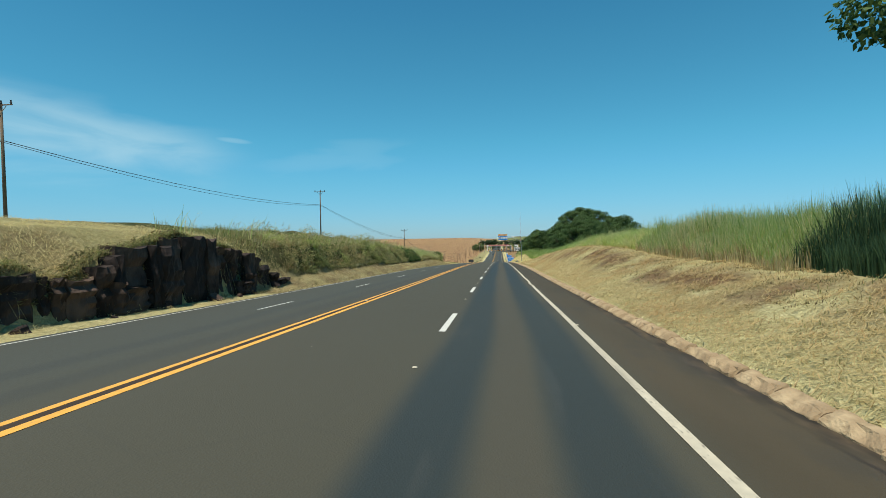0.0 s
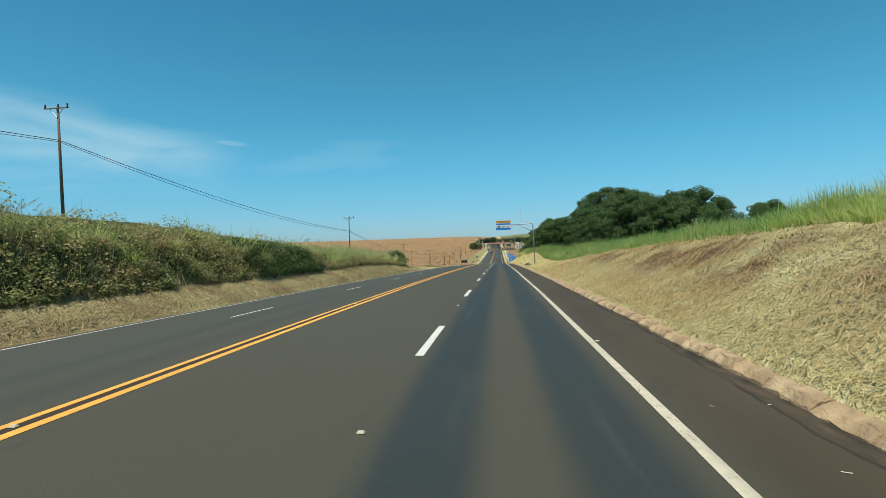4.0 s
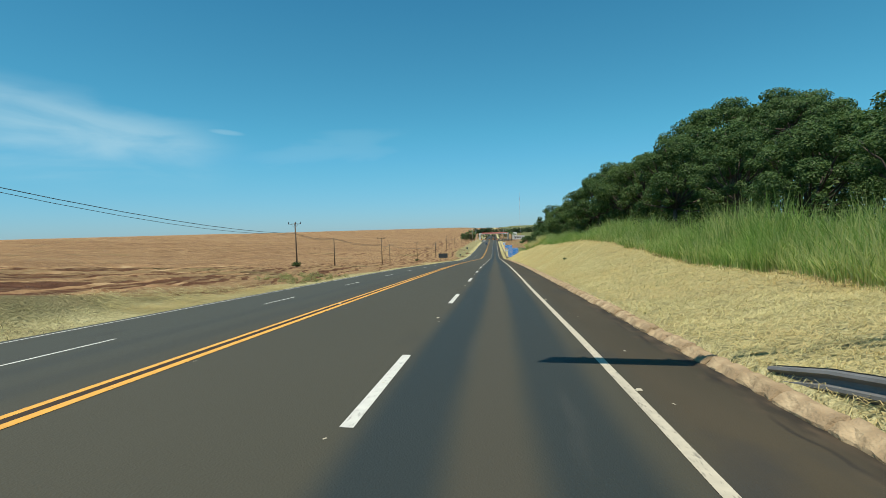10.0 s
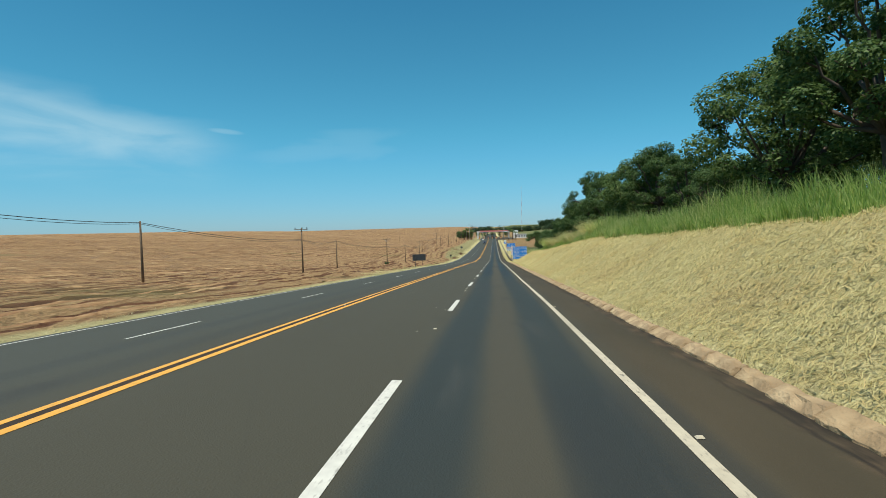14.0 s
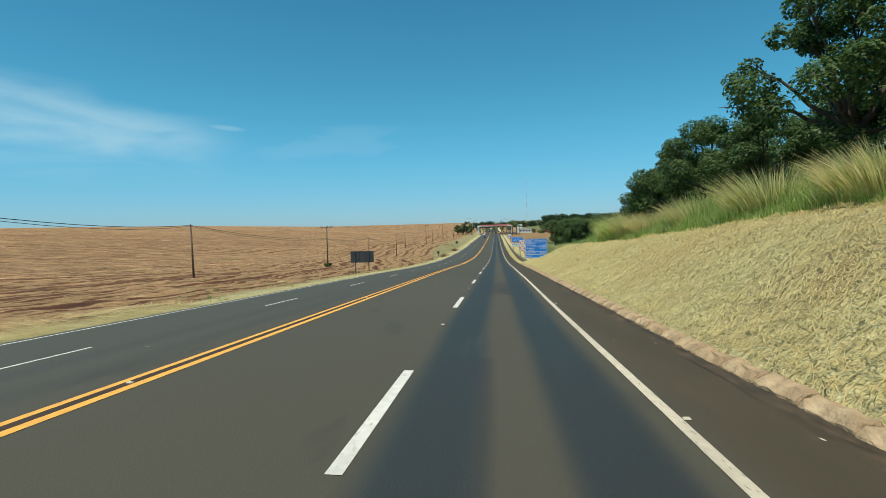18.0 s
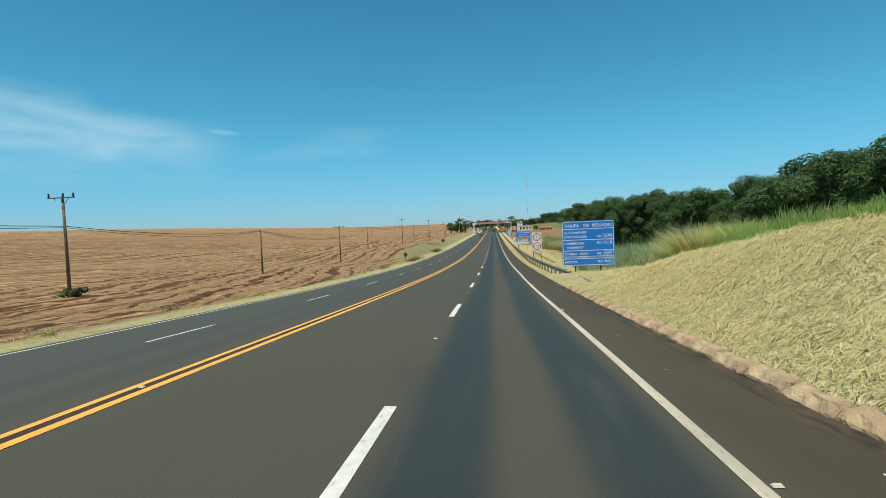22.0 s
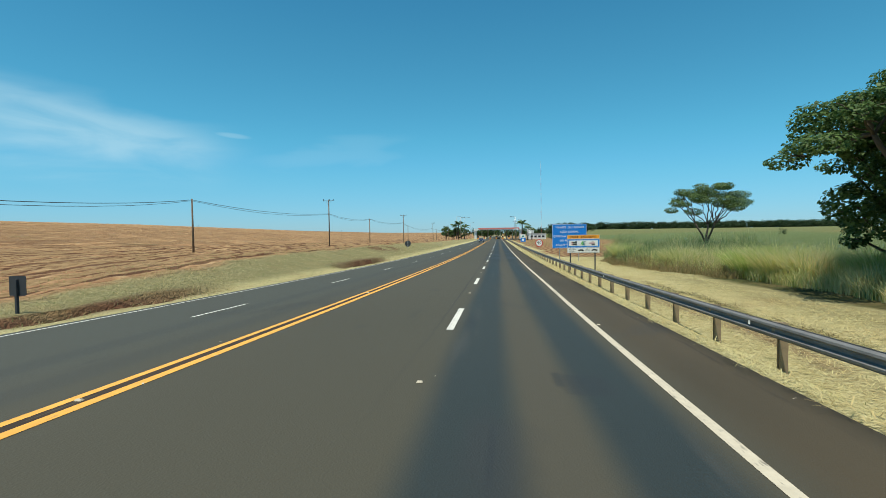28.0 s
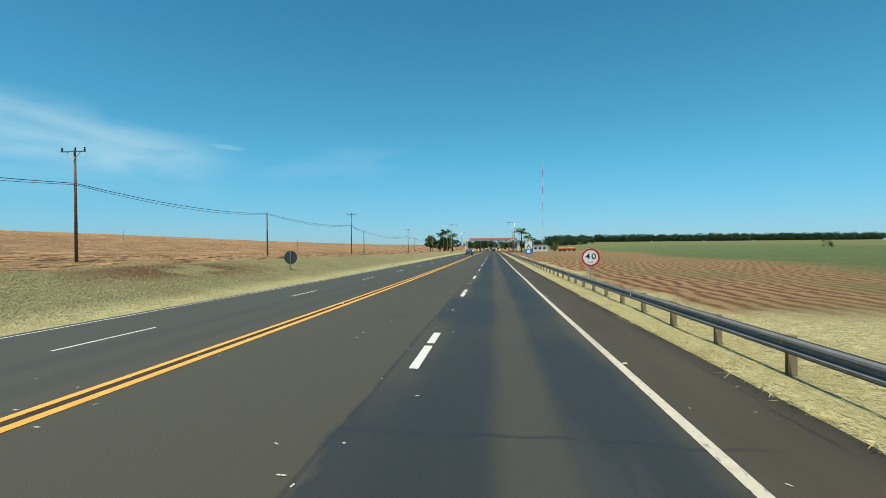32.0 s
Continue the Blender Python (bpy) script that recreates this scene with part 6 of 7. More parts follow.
straw_rows("straw_rows", far_rows, 1.9, 0.13, "long rows of straw running over the ploughed slope")

# ---- trees ----


def limb(a, b, r0, r1, bm, wander=0.12, sides=6):
    a, b = Vector(a), Vector(b)
    pts, rad = [], []
    l = (b - a).length
    for k in range(5):
        t = k / 4
        j = Vector((random.uniform(-1, 1), random.uniform(-1, 1), random.uniform(-1, 1))) * wander * l * (t * (1 - t)) * 2
        pts.append(a.lerp(b, t) + j + Vector((0, 0, l * 0.10 * t * (1 - t))))
        rad.append(r0 + (r1 - r0) * t)
    tube(pts, rad, sides, bm)
    return pts


def tree_parts(seed, height, spread, bare, clumps, leaf, per, umbrella=False, leaf_mat="leaf"):
    """Trunk-and-limb mesh and crown mesh of a broadleaf tree that stands at the origin."""
    random.seed(seed)
    bm = bmesh.new()
    fork = height * bare
    top = Vector((random.uniform(-0.5, 0.5), random.uniform(-0.5, 0.5), fork))
    limb((0, 0, -0.3), top, height * 0.026, height * 0.019, bm, 0.06, 9)
    centres, radii = [], []
    hubs = [top]
    if umbrella:
        hubs = [top + Vector((spread * 0.30 * cos(a), spread * 0.30 * sin(a), height * 0.24)) for a in (0.4, 2.3, 4.4)]
        for hub in hubs:
            limb(top, hub, height * 0.014, height * 0.010, bm)
    for k in range(clumps):
        a = k * 2.39996 + random.uniform(-0.5, 0.5)
        if umbrella:
            q = math.sqrt((k + 0.5) / clumps)
            z = height * (0.72 + 0.24 * (1 - q * q) + random.uniform(-0.10, 0.04))
            r = spread * 0.24 * random.uniform(0.8, 1.2)
        else:
            t = (k + 0.5) / clumps
            z = fork * 0.8 + (height - fork * 0.8) * (0.10 + 0.86 * t ** 0.8) - random.uniform(0, 0.07) * height
            bulge = math.sin(pi * min(1, 0.18 + 0.80 * t)) ** 0.7
            q = bulge * random.choice((0.35, 0.7, 0.85, 0.95, 1.0))
            r = spread * random.choice((0.14, 0.18, 0.22, 0.27, 0.31)) * random.uniform(0.9, 1.1)
        c = Vector((cos(a) * q * spread, sin(a) * q * spread, z))
        centres.append(tuple(c)), radii.append(r)
        if k % 2 == 0:
            hub = min(hubs, key=lambda h: (h - c).length)
            mid = hub.lerp(c, random.uniform(0.35, 0.55)) + Vector((0, 0, random.uniform(-0.3, 0.1)))
            limb(hub, mid, height * (0.007 if umbrella else 0.012), height * (0.005 if umbrella else 0.008), bm)
            limb(mid, c, height * (0.005 if umbrella else 0.008), height * 0.003, bm)
            for _ in range(2):
                e = c + Vector((random.uniform(-1, 1), random.uniform(-1, 1), random.uniform(-0.4, 0.6))) * r
                limb(mid.lerp(c, 0.6), e, height * 0.004, height * 0.0015, bm, 0.1, 4)
    wood = from_bm("trunk", bm, "bark", True)
    counts = [max(40, int(per * (r / (spread * 0.24)) ** 2)) for r in radii]
    v, q = leaf_cloud(centres, radii, counts, leaf, 0.45 if umbrella else 0.72, 0.15)
    return wood, mesh_np("crown", v, q, None, leaf_mat)


KINDS = [tree_parts(11, 8.5, 3.6, 0.30, 40, 0.20, 560), tree_parts(12, 9.5, 3.3, 0.34, 40, 0.19, 560), tree_parts(13, 8.0, 4.0, 0.25, 44, 0.20, 540, leaf_mat="leaf_light"),
         tree_parts(14, 10.0, 3.9, 0.34, 40, 0.20, 540), tree_parts(15, 7.0, 3.4, 0.16, 40, 0.20, 540), tree_parts(16, 9.0, 3.6, 0.38, 38, 0.19, 520, leaf_mat="leaf_light"),
         tree_parts(17, 12.0, 5.2, 0.40, 48, 0.32, 300), tree_parts(18, 11.0, 4.6, 0.30, 44, 0.32, 300), tree_parts(19, 16.5, 7.0, 0.50, 46, 0.32, 420, True)]
HEIGHTS = (8.5, 9.5, 8.0, 10.0, 7.0, 9.0, 12.0, 11.0, 16.5)


def tree(x, y, height, kind, label, group="trees of the roadside wood", name="tree", widen=1.0):
    o = thing(name, label, "tree", group)
    k = height / HEIGHTS[kind]
    part("trunk", KINDS[kind][0], o), part("crown", KINDS[kind][1], o)
    z = float(land(x, y))
    o.matrix_basis = pose(x, y, z - 0.05, 0, 0, random.uniform(0, 360)) @ Matrix.Diagonal((k * widen, k * widen, k, 1))
    return o


LABELS = ("dark green broadleaf tree at the wood's edge", "tall broadleaf tree with a loose open crown", "spreading light green tree in the wood", "tall dark tree with layered boughs", "low dense tree with branches near the ground", "lighter open tree with a bare trunk", "tall dark tree deep in the wood", "broad dark tree deep in the wood", "very tall flat-crowned tree rising over the wood")
random.seed(5)
# the front row, then the rows behind it
FRONT = ((138, 21, 6.6), (145, 20.5, 6.4), (152, 20.5, 7.2), (160, 19.6, 8.2), (167, 19.2, 8.6), (174, 19.2, 8.6), (179.5, 18.7, 9.5), (187.5, 19.1, 9.9), (193, 18.9, 8.8), (201, 19.0, 4.6), (207, 19.2, 6.0),
         (212, 19.1, 8.0), (217, 19.0, 8.3), (222, 19.2, 6.6), (227, 19.0, 7.0), (231.5, 19.0, 9.0), (236.6, 18.7, 10.2), (244.5, 19.4, 6.8), (250, 18.9, 8.0), (255, 18.1, 6.9), (260, 18.6, 6.0), (266, 20.5, 5.2), (273, 22, 5.6), (280, 24, 6.0), (286, 26, 6.5))
for y, x, h in FRONT:
    k = random.choice((0, 1, 3, 4)) if h < 8 else random.choice((0, 1, 3, 5, 2))
    tree(x + random.uniform(-0.3, 0.3), y, h * 0.95, k, LABELS[k])
for y0, y1, step, x, h0, h1 in ((101, 285, 8.0, 27.5, 8.0, 10.5), (100, 290, 9.0, 36.0, 9.5, 12.5), (290, 352, 6.0, 32.0, 8.7, 9.8), (298, 354, 7.0, 39.0, 9.5, 10.7)):
    y = y0
    while y < y1:
        h = random.uniform(h0, h1)
        if y < 290:
            h = tab(y, (100, 5.0), (110, 6.4), (118, 7.6), (122, 9.4), (127, 10.6), (134, 11.3), (142, 8.2), (157, 8.4), (168, 10.0), (180, 12.2), (193, 12.0), (202, 7.6), (225, 7.6), (240, 9.5), (285, 8.5)) * random.uniform(0.92, 1.05) * (1.0 if x < 30 else 1.12)
        k = random.choice((6, 7, 6, 7, 0, 3))
        tree(x + random.uniform(-2.0, 2.0), y + random.uniform(-2, 2), h, k, LABELS[k])
        y += step
for y, x, h in ((118, 24.0, 9.2), (124, 24.5, 8.8), (112, 26.0, 7.8), (131, 22.6, 7.9)):
    tree(x, y, h, 1 if h > 9 else 0, LABELS[1])
for y, x, h, wide in ((187, 34.0, 17.4, 0.9), (179, 38.5, 16.0, 0.9), (171, 35.0, 13.2, 0.85)):
    tree(x, y, h, 8, LABELS[8], widen=wide)
for y, x, h, k in ((343, 26.5, 9.6, 0), (350, 24.8, 9.8, 1), (357, 23.6, 9.6, 3), (366.0, 24.6, 9.4, 1), (361, 28.0, 10.5, 2), (353, 31.0, 10.2, 4), (368, 26.0, 10.2, 4), (346, 30.5, 10.4, 1)):
    tree(x, y, h, k, LABELS[k])

tree(22.1, 364.4, 9.7, 8, "flat-layered dark tree at the end of the wood", widen=1.1)

# undergrowth below the wood
cs, rs, ns_ = [], [], []
for _ in range(420):
    y = random.uniform(120, 284)
    cs.append((random.uniform(17.2, 21) + (3 if y < 136 else 0), y, 0)), rs.append(random.uniform(0.7, 1.35)), ns_.append(130)
for _ in range(300):
    y = random.uniform(298, 371)
    cs.append((tab(y, (300, 29), (340, 27), (350, 26), (371, 25.5)) + random.uniform(0, 7), y, 0)), rs.append(random.uniform(1.0, 1.9)), ns_.append(160)
for _ in range(120):
    cs.append((random.uniform(25, 34), random.uniform(98, 290), 0)), rs.append(random.uniform(1.0, 1.8)), ns_.append(130)
for _ in range(160):
    cs.append((random.uniform(28, 42), random.uniform(112, 215), 0)), rs.append(random.uniform(1.4, 2.4)), ns_.append(120)
for _ in range(170):
    cs.append((random.uniform(21, 27), random.uniform(112, 185), 0)), rs.append(random.uniform(1.1, 2.2)), ns_.append(150)
cs = [(x, y, float(land(x, y)) + r * random.uniform(0.4, 1.1)) for (x, y, _), r in zip(cs, rs)]
v, q = leaf_cloud(cs, rs, ns_, 0.30, 0.85)
tagged(new("undergrowth", mesh_np("undergrowth", v, q, None, "bushes")), "dark undergrowth below the trees", "undergrowth", kind="stuff")


def bush(x, y, r, h, label, material="bushes", n=1500):
    random.seed(int(x * 7 + y))
    o = thing("bush", label, "bush")
    z = float(land(x, y))
    cs = [(x + random.uniform(-r, r) * 0.7, y + random.uniform(-r, r) * 0.9, z + random.uniform(0.25, 0.9) * h) for _ in range(9)]
    v, q = leaf_cloud(cs, [r * random.uniform(0.35, 0.55) for _ in cs], [n // 9] * 9, min(0.16, r * 0.3), 0.8)
    part("foliage", mesh_np("foliage", v, q, None, material), o)
    bm = bmesh.new()
    for c in cs:
        limb((x, y, z - 0.1), c, 0.025, 0.008, bm, 0.1, 5)
    part("stems", from_bm("stems", bm, "bark"), o)


for x, y, r, h in ((-12.2, 74.0, 0.9, 0.8), (-10.7, 122.8, 1.3, 1.7), (-11.3, 120.2, 1.4, 1.9), (-11.6, 117.0, 1.2, 1.4)):
    bush(x, y, r, h, "dark green shrub rooted in the road cut")
for x, y, r, h in ((-22.2, 185.2, 0.7, 0.7), (-22.5, 295.0, 0.6, 0.5), (10.9, 160.8, 0.2, 0.16), (30, 405, 3.2, 2.2), (34, 404, 2.6, 2.0), (25.5, 404.5, 1.6, 1.4)):
    bush(x, y, r, h, "small green shrub standing alone", "bushes", 900)

# the umbrella-crowned tree in the grass, and the bough that hangs in at the start
wood, crown = tree_parts(34, 8.9, 3.9, 0.24, 30, 0.17, 520, True, "leaf_light")
o = thing("tree", "lone flat-crowned tree with bare forked limbs in the grass", "tree")
part("trunk", wood, o), part("crown", crown, o)
o.matrix_basis = pose(27.6, 399.8, float(land(27.6, 399.8)) - 0.05, 0, 4, 40)
tree(18.3, 3.6, 15.0, 3, "roadside tree whose bough hangs towards the road", "", "tree", 0.85)

# ---- far woods ----


def far_woods(name, n, place, r0, r1, label, leaf=1.1, per=90):
    cs, rs = [], []
    for _ in range(n):
        x, y = place()
        r = random.uniform(r0, r1)
        z = float(land(x, y))
        for k in range(3):
            cs.append((x + random.uniform(-r, r), y + random.uniform(-r, r), z + r * (0.5 + 0.55 * k))), rs.append(r * random.uniform(0.6, 1.0))
    v, q = leaf_cloud(cs, rs, [per] * len(cs), leaf, 0.8)
    tagged(new(name, mesh_np(name, v, q, None, "far_leaf")), label, "woods", kind="stuff")


random.seed(9)
far_woods("far_woods", 480, lambda: (random.uniform(150, 960), 1690 + random.uniform(0, 60) + random.uniform(0, 40)), 5, 9.5, "dark belt of trees on the horizon", 2.6, 150)
far_woods("far_woods", 110, lambda: (random.uniform(-40, 170), 1250 + random.uniform(0, 40)), 4, 6.5, "trees beyond the toll plaza", 1.8, 80)
far_woods("far_shrubs", 26, lambda: (random.uniform(180, 330), 640 + random.uniform(-60, 60)), 1.0, 2.2, "scattered shrubs in the far pasture", 0.6, 60)

# ---- rock cut ----


def rock_piece(seed):
    r = random.Random(seed)
    sides = r.choice((4, 5, 5, 6))
    bm = bmesh.new()
    rings = []
    phase = r.uniform(0, 6)
    radii = [r.uniform(0.75, 1.1) for _ in range(sides)]
    for z, k in ((-0.15, 0.95), (0.0, 0.97), (0.33, 1.0), (0.62, r.uniform(0.97, 1.06)), (0.93, r.uniform(0.95, 1.08)), (1.0, r.uniform(0.8, 0.95))):
        ox, oy = r.uniform(-0.06, 0.06), r.uniform(-0.06, 0.06)
        rings.append([bm.verts.new((0.5 * k * q * cos(phase + 2 * pi * i / sides) + ox, 0.5 * k * q * sin(phase + 2 * pi * i / sides) + oy, z + r.uniform(-0.04, 0.04))) for i, q in enumerate(radii)])
    for a, b in zip(rings, rings[1:]):
        for i in range(sides):
            bm.faces.new((a[i], a[(i + 1) % sides], b[(i + 1) % sides], b[i]))
    bm.faces.new(rings[0][::-1]), bm.faces.new(rings[-1])
    return from_bm("rock", bm, "rock")


ROCKS = [rock_piece(k) for k in range(9)]


def rock_column(seed, y0, y1, x, height):
    """One upright column of the rock face, rough on the side towards the road."""
    r = random.Random(seed)
    bm = bmesh.new()
    cols, rows = 5, 7
    crack = [r.uniform(-0.05, 0.05) for _ in range(cols + 1)]
    front = []
    for j in range(rows + 1):
        t = j / rows
        step = 0.22 * (r.random() - 0.45) * (j > 0)
        line = []
        for i in range(cols + 1):
            s = i / cols
            edge = -0.16 if i in (0, cols) else 0.0
            top = (0.10 * r.uniform(-1, 1)) if j == rows else 0.0
            line.append(bm.verts.new((x + crack[i] + edge + step + 0.10 * t + r.uniform(-0.07, 0.07), y0 + (y1 - y0) * s + r.uniform(-0.03, 0.03), t * height + top)))
        front.append(line)
    back = [[bm.verts.new((x - 0.8, v.co.y, v.co.z)) for v in line] for line in (front[0], front[-1])]
    for a, b in zip(front, front[1:]):
        for i in range(cols):
            bm.faces.new((a[i], a[i + 1], b[i + 1], b[i]))
    for i in range(cols):
        bm.faces.new((front[-1][i], front[-1][i + 1], back[1][i + 1], back[1][i]))
    for i in (0, cols):
        bm.faces.new([line[i] for line in front] + [back[1][i], back[0][i]])
    return from_bm("rock", bm, "rock")


outcrop = thing("rock_outcrop", "dark columnar basalt face cut beside the road", "rock face")
random.seed(21)
y = 0.0
while y < 23.0:
    w = random.choice((0.5, 0.8, 1.2, 1.7)) * random.uniform(0.85, 1.15)
    h = float(cliff_height(y + w / 2)) * random.uniform(0.86, 1.06) + 0.45
    ob = part("rock", rock_column(int(y * 100), y, y + w + 0.06, -9.45 + random.uniform(-0.32, 0.30), h), outcrop)
    ob.location = (0, 0, float(road_z(y)) - 0.5)
    if random.random() < 0.45 and h > 1.0:
        ob = part("rock", rock_column(int(y * 100) + 7, y - 0.1, y + w * 0.9, -9.18 + random.uniform(-0.1, 0.1), h * random.uniform(0.3, 0.6)), outcrop)
        ob.location = (0, 0, float(road_z(y)) - 0.5)
    y += w
# turf hanging over the lip of the rock
y = rng.uniform(-3, 22, 9000)
x = -9.75 - 0.75 * rng.uniform(0, 1, 9000) ** 1.5 + 0.2 * wave_noise(y * 0, y, 1.3, 2.0)
k = patchy(x, y, -0.5, 1.1, 2.0)
x, y = x[k], y[k]
m = len(x)
blades("overhanging_turf", x, y, rng.uniform(0.2, 0.6, m), rng.uniform(0.015, 0.03, m), leans(m, 0.5, (0.75, 0.0)), "weeds", 3, "brownish turf hanging over the rock", "grass", 0.0, 0.75)
x, y = scatter(420, -10.6, -9.7, -3, 22)
r = rng.uniform(0.15, 0.32, 420)
v, q = leaf_cloud(np.stack([x, y, land(x, y) + r * 0.2], 1), r, [44] * 420, 0.10, 0.7)
tagged(new("herbs", mesh_np("herbs", v, q, None, "dry_herb")), "dry brown turf tufts over the rock face", "weeds", kind="stuff")
for y, x, s in ((4.5, -8.7, 0.35), (11.2, -9.0, 0.45), (14.6, -8.95, 0.5), (16.8, -8.8, 0.3), (8.0, -8.8, 0.22), (19.0, -9.1, 0.4)):
    ob = tagged(new("boulder", ROCKS[int(y) % 9]), "fallen dark rock at the foot of the cut", "rock")
    ob.matrix_basis = pose(x, y, float(land(x, y)) - 0.08, 20, 30, y * 50) @ Matrix.Diagonal((s * 1.5, s, s * 0.8, 1))

# ---- toll plaza ----
TY, TZ = 724.0, float(road_z(724.0)) - 0.35


def toll_canopy():
    o = thing("toll_canopy", "long flat toll canopy with a red fascia on white end towers", "toll gate")
    x0, x1 = -12.9, 21.9
    part("roof", from_bm("roof", box(x1 - x0, 13.0, 0.7, ((x0 + x1) / 2, TY, TZ + 7.35), 0.05), "white_wall"), o)
    for y in (TY - 6.55, TY + 6.55):
        part("fascia", from_bm("fascia", box(x1 - x0 - 4.2, 0.12, 1.15, ((x0 + x1) / 2 + 0.3, y, TZ + 8.05), 0.02), "red_fascia"), o, "red fascia board")
        part("fascia", from_bm("fascia", box(3.6, 0.14, 1.5, (x0 + 1.3, y, TZ + 7.3), 0.02), "white_wall"), o, "white name board")
        part("fascia", from_bm("fascia", box(2.4, 0.14, 1.0, (x1 - 4.2, y - 0.02, TZ + 7.4), 0.02), "signwhite"), o, "white lane board")
    for x in (x0 + 0.6, x1 - 0.8):
        for y in (TY - 5, TY + 5):
            part("tower", from_bm("tower", box(1.5, 1.4, 7.0, (x, y, TZ + 3.5), 0.05), "white_wall"), o)
    for k in range(6):
        x = x0 + 5.2 + k * 4.6
        part("column", from_bm("column", tube([(x, TY + 2.5, TZ), (x, TY + 2.5, TZ + 7.0)], [0.28, 0.28], 12), "concrete", True), o)
    for k in range(7):
        x = x0 + 3.0 + k * 4.6
        part("lane_signal", from_bm("lane_signal", box(1.1, 0.2, 0.5, (x, TY - 6.7, TZ + 6.75), 0.03), "black"), o, "dark lane signal box")


def toll_booth():
    o = thing("toll_booth", "small white toll booth with dark windows on a raised island", "toll booth", "booths under the canopy")
    part("island", from_bm("island", box(1.7, 16.0, 0.28, (0, 0, 0.14), 0.08), "concrete"), o)
    part("cabin", from_bm("cabin", box(1.3, 2.4, 1.1, (0, 0.5, 0.83), 0.04), "white_wall"), o)
    part("window", from_bm("window", box(1.24, 2.34, 0.95, (0, 0.5, 1.85)), "glass"), o, "dark glazing")
    part("roof", from_bm("roof", box(1.6, 2.8, 0.22, (0, 0.5, 2.43), 0.03), "red_fascia"), o)
    part("crash_block", from_bm("crash_block", box(1.2, 1.6, 1.1, (0, -6.6, 0.8), 0.2), "orange"), o, "yellow crash block")
    for y in (-5.0, -3.2):
        part("bollard", from_bm("bollard", tube([(0.5, y, 0.2), (0.5, y, 1.2)], [0.09, 0.09], 8), "orange"), o)
    return o


toll_canopy()
first = toll_booth()
first.location = (-15.6 + 5.2, TY - 1.0, TZ)
for k in range(1, 6):
    copy_thing(first, pose(-15.6 + 5.2 + 4.6 * k, TY - 1.0, TZ))


def lamp_post(x, y, h):
    o = thing("street_lamp", "tall grey street lamp beside the toll plaza", "street lamp", "lamps of the toll plaza")
    z = float(land(x, y)) if abs(x) > 9 else float(road_z(y))
    s = -1 if x > 0 else 1
    part("pole", from_bm("pole", tube([(x, y, z - 0.3), (x, y, z + h * 0.6), (x, y, z + h)], [0.16, 0.12, 0.08], 8), "steel", True), o)
    part("arm", from_bm("arm", tube([(x, y, z + h - 0.05), (x + s * 1.0, y, z + h + 0.2), (x + s * 2.0, y, z + h + 0.22)], [0.06, 0.05, 0.05], 6), "steel"), o)
    part("lantern", from_bm("lantern", box(0.8, 0.35, 0.16, (x + s * 2.3, y, z + h + 0.2), 0.05), "grey"), o)


for x, y, h in ((-17.5, 640, 13), (-19.5, 668, 14), (-21, 655, 14), (-13.0, 610, 12), (14.8, 655, 14), (21, 700, 14), (26, 720, 14), (19, 745, 14), (-18, 760, 13), (13.2, 590, 12)):
    lamp_post(x, y, h)


def palm(x, y, h, seed):
    random.seed(seed)
    o = thing("palm_tree", "palm tree with a pale trunk and drooping fronds", "palm tree", "palms at the toll plaza")
    z = float(land(x, y))
    part("trunk", from_bm("trunk", tube([(x, y, z - 0.2), (x + 0.1, y, z + h * 0.4), (x + 0.25, y, z + h * 0.72)], [0.30, 0.26, 0.17], 10), "bark", True), o)
    top = Vector((x + 0.25, y, z + h * 0.72))
    for k in range(15):
        a, e = k * 2.4 + random.uniform(-0.2, 0.2), random.uniform(0.15, 1.25)
        l = h * random.uniform(0.30, 0.38)
        V, Q = [], []
        for i in range(13):
            s = i / 12
            p = top + Vector((cos(a) * cos(e), sin(a) * cos(e), sin(e))) * l * s - Vector((0, 0, l * 0.55 * s * s))
            for sg in (-1, 1):
                side = Vector((-sin(a), cos(a), -0.45)) if sg > 0 else Vector((sin(a), -cos(a), -0.45))
                w = l * 0.30 * math.sin(pi * (0.12 + 0.85 * s))
                along = Vector((cos(a), sin(a), -0.2)) * l * 0.06
                n = len(V)
                V += [p - along * 0.6, p + along * 0.6, p + side * w + along * 1.6, p + side * w + along]
                Q.append((n, n + 1, n + 2, n + 3))
        part("frond", mesh_np("frond", V, Q, None, "leaf_light"), o)


for k, (x, y, h) in enumerate(((19.0, 648, 14.5), (23.0, 660, 11.0), (26.0, 668, 9.5), (-20.2, 655, 13.5), (-17.0, 665, 11.5), (-23.5, 662, 12.0))):
    palm(x, y, h, 40 + k)
for x, y, h, k in ((-18.6, 664, 7.6, 4), (-22.0, 668, 8.0, 0), (-25.5, 676, 6.4, 2), (-30, 760, 9, 0), (30, 780, 8, 1), (-6, 800, 9, 4), (-14, 790, 7, 0), (4, 812, 8, 3), (12, 805, 7, 1), (20, 800, 7.5, 0), (-22, 770, 8, 1), (40, 690, 4.5, 4), (-27, 650, 7.5, 0), (-29, 664, 8.5, 1)):
    tree(x, y, h, k, "dark tree beside the toll plaza", "trees at the toll plaza")


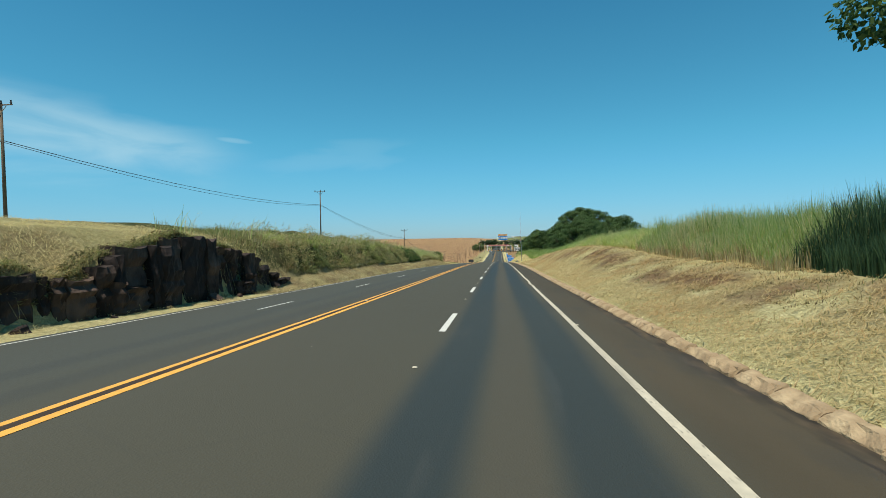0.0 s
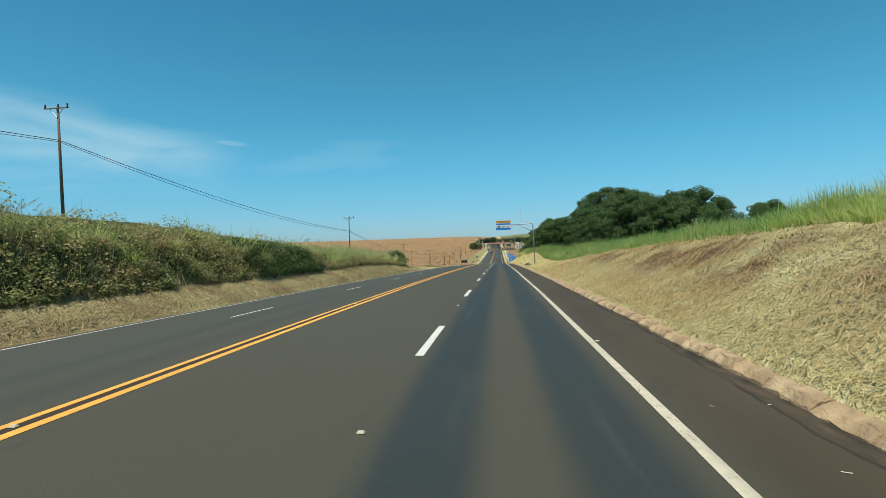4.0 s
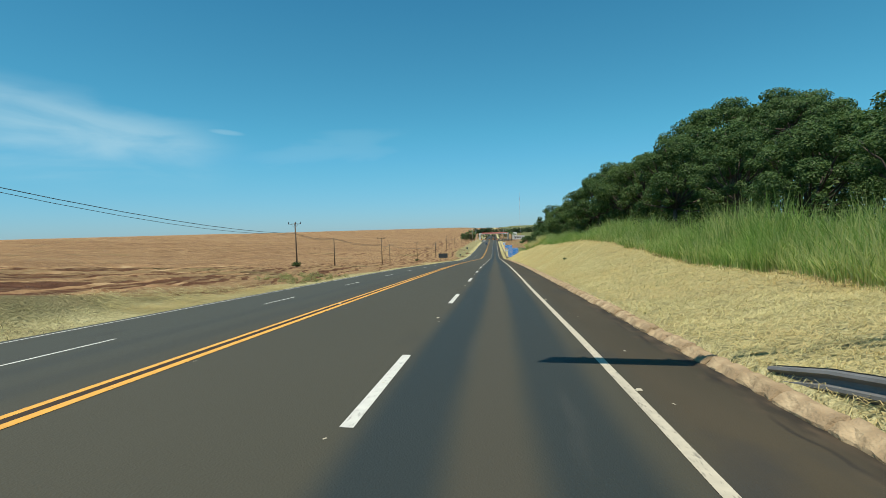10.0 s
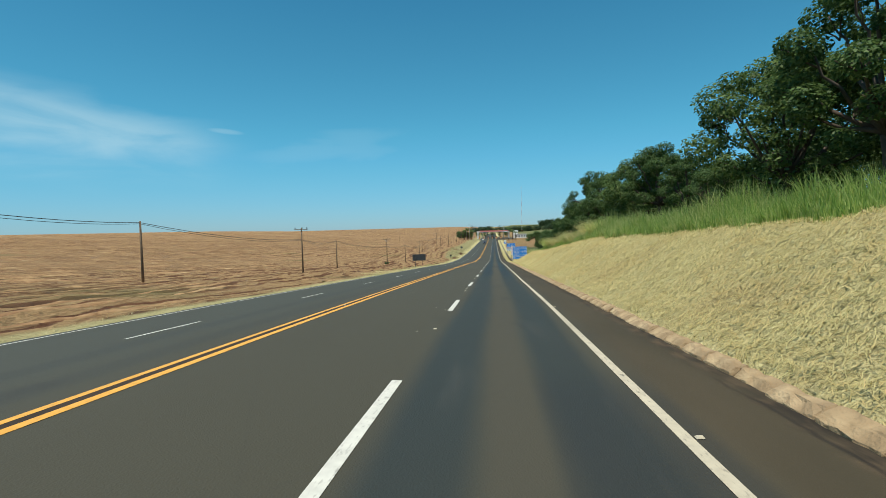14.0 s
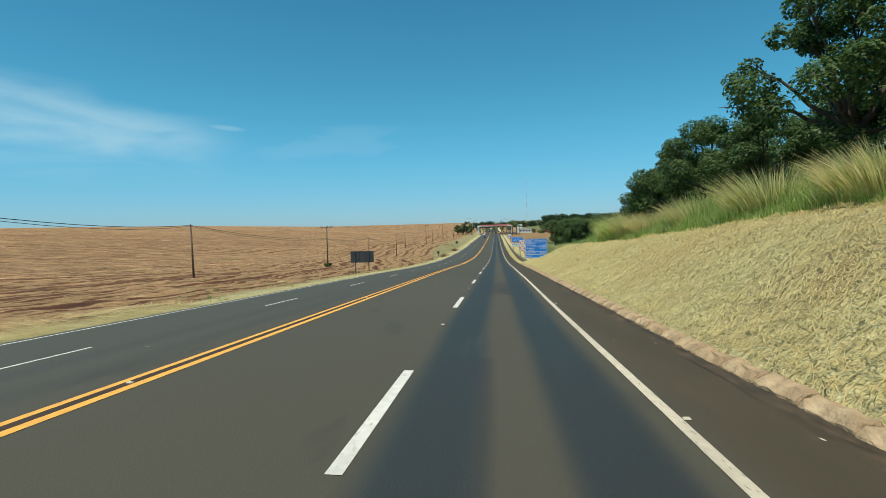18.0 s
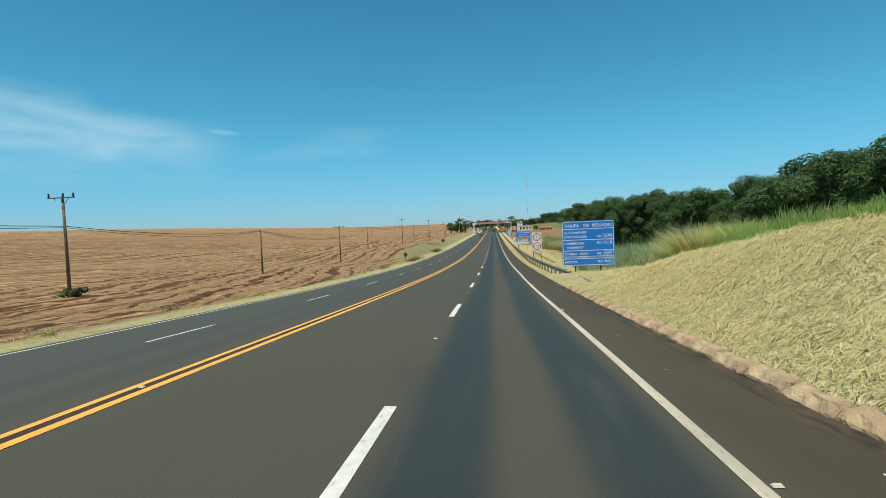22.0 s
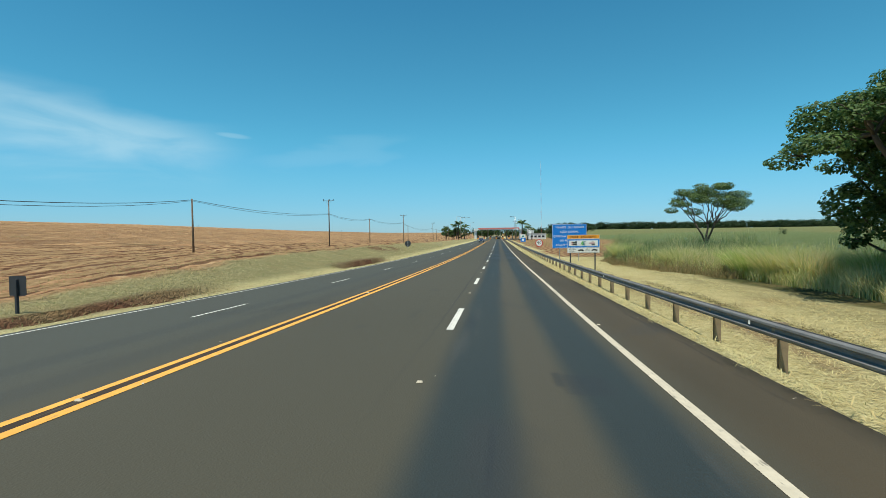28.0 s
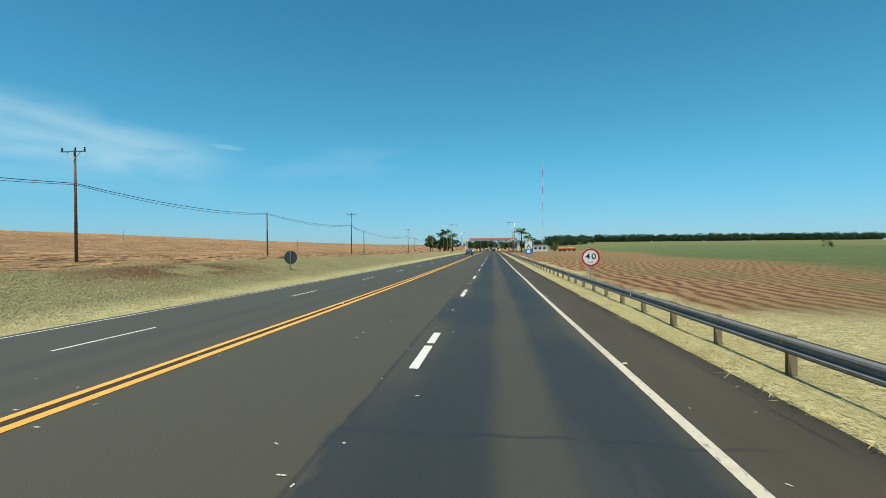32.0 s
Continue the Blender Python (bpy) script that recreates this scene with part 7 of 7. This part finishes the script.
def office():
    o = thing("toll_office", "white flat-roofed toll office with a taller white block", "building")
    z = float(land(33, 738))
    part("wall", from_bm("wall", box(13, 9, 4.2, (34.5, 738, z + 2.1), 0.03), "white_wall"), o)
    part("roof", from_bm("roof", box(13.6, 9.6, 0.3, (34.5, 738, z + 4.35), 0.03), "concrete"), o)
    part("tower", from_bm("tower", box(5.0, 5.0, 8.5, (29.5, 741, z + 4.25), 0.04), "white_wall"), o)
    for k in range(4):
        w = part("window", from_bm("window", box(1.8, 0.12, 1.3, (30.2 + 2.9 * k, 733.46, z + 2.2), 0.01), "glass"), o)
        part("sill", from_bm("sill", box(2.0, 0.2, 0.08, (30.2 + 2.9 * k, 733.42, z + 1.5)), "concrete"), w)
    o = thing("radio_mast", "very tall slender red and white guyed radio mast", "mast")
    z = float(land(33.8, 690))
    h = 32.6 - z
    n = 11
    for k in range(n):
        a, b = z + h * k / n, z + h * (k + 1) / n
        part("section", from_bm("section", tube([(33.8, 690, a), (33.8, 690, b)], [0.09, 0.09], 6), "signred" if k % 2 else "signwhite"), o)


office()


def vehicle(x, y, paint, label, heading, kind="pickup"):
    o = thing("pickup_truck" if kind == "pickup" else "car", label, "car")
    prof = ((-2.5, 0.45), (-2.5, 1.0), (-0.7, 1.08), (-0.55, 1.72), (0.75, 1.74), (1.25, 1.12), (2.45, 0.95), (2.55, 0.45)) if kind == "pickup" else \
        ((-2.1, 0.4), (-2.1, 0.95), (-1.6, 1.38), (0.2, 1.45), (0.95, 0.98), (2.0, 0.82), (2.1, 0.4))
    bm = bmesh.new()
    sides = [[bm.verts.new((sx * (0.88 if z < 1.2 else 0.70), yy, z)) for yy, z in prof] for sx in (-1, 1)]
    bm.faces.new(sides[0]), bm.faces.new(sides[1][::-1])
    for k in range(len(prof)):
        m = (k + 1) % len(prof)
        bm.faces.new((sides[0][k], sides[0][m], sides[1][m], sides[1][k]))
    bmesh.ops.bevel(bm, geom=list(bm.edges), offset=0.05, segments=2, affect="EDGES")
    part("body", from_bm("body", bm, paint, True), o)
    part("windscreen", from_bm("windscreen", box(1.28, 0.05, 0.52, (0, 1.06 if kind == "pickup" else 0.62, 1.42 if kind == "pickup" else 1.24), 0, None, Matrix.Rotation(radians(38), 4, "X")), "glass"), o)
    for sx in (-1, 1):
        part("headlight", from_bm("headlight", box(0.34, 0.08, 0.18, (sx * 0.62, 2.50 if kind == "pickup" else 2.03, 0.78 if kind == "pickup" else 0.68), 0.03), "signwhite"), o)
        for yy in (-1.5, 1.55) if kind == "pickup" else (-1.3, 1.3):
            w = part("wheel", from_bm("wheel", tube([(sx * 0.66, yy, 0.34), (sx * 0.9, yy, 0.34)], [0.34, 0.34], 18), "tyre"), o)
            part("rim", from_bm("rim", tube([(sx * 0.89, yy, 0.34), (sx * 0.915, yy, 0.34)], [0.2, 0.2], 12), "steel"), w)
    o.matrix_basis = pose(x, y, float(deck_z(x, y)) + 0.005, 0, 0, heading)


vehicle(-1.7, 531.0, "car_blue", "dark blue pickup truck driving away from the toll gates", 180)
vehicle(-5.3, 640.0, "car_white", "white car leaving the toll gates", 180, "car")
vehicle(4.8, 700.0, "tyre", "dark car waiting at a toll booth", 0, "car")


def trailer(x, y, turn, label):
    o = thing("tank_trailer", label, "trailer")
    part("tank", from_bm("tank", tube([(-2.6, 0, 1.7), (-2.4, 0, 1.7), (2.4, 0, 1.7), (2.6, 0, 1.7)], [0.7, 1.0, 1.0, 0.7], 18), "machine", True), o)
    part("frame", from_bm("frame", box(4.6, 0.9, 0.2, (0, 0, 0.75), 0.02), "grey"), o)
    for xx in (-1.4, 1.4):
        for s in (-1, 1):
            part("wheel", from_bm("wheel", tube([(xx, s * 0.8, 0.5), (xx, s * 1.05, 0.5)], [0.5, 0.5], 16), "tyre"), o)
    o.matrix_basis = pose(x, y, float(land(x, y)), 0, 0, turn)


trailer(47.0, 706, 8, "orange tank trailer parked in the field")
trailer(53.5, 712, -5, "orange farm tank parked in the field")
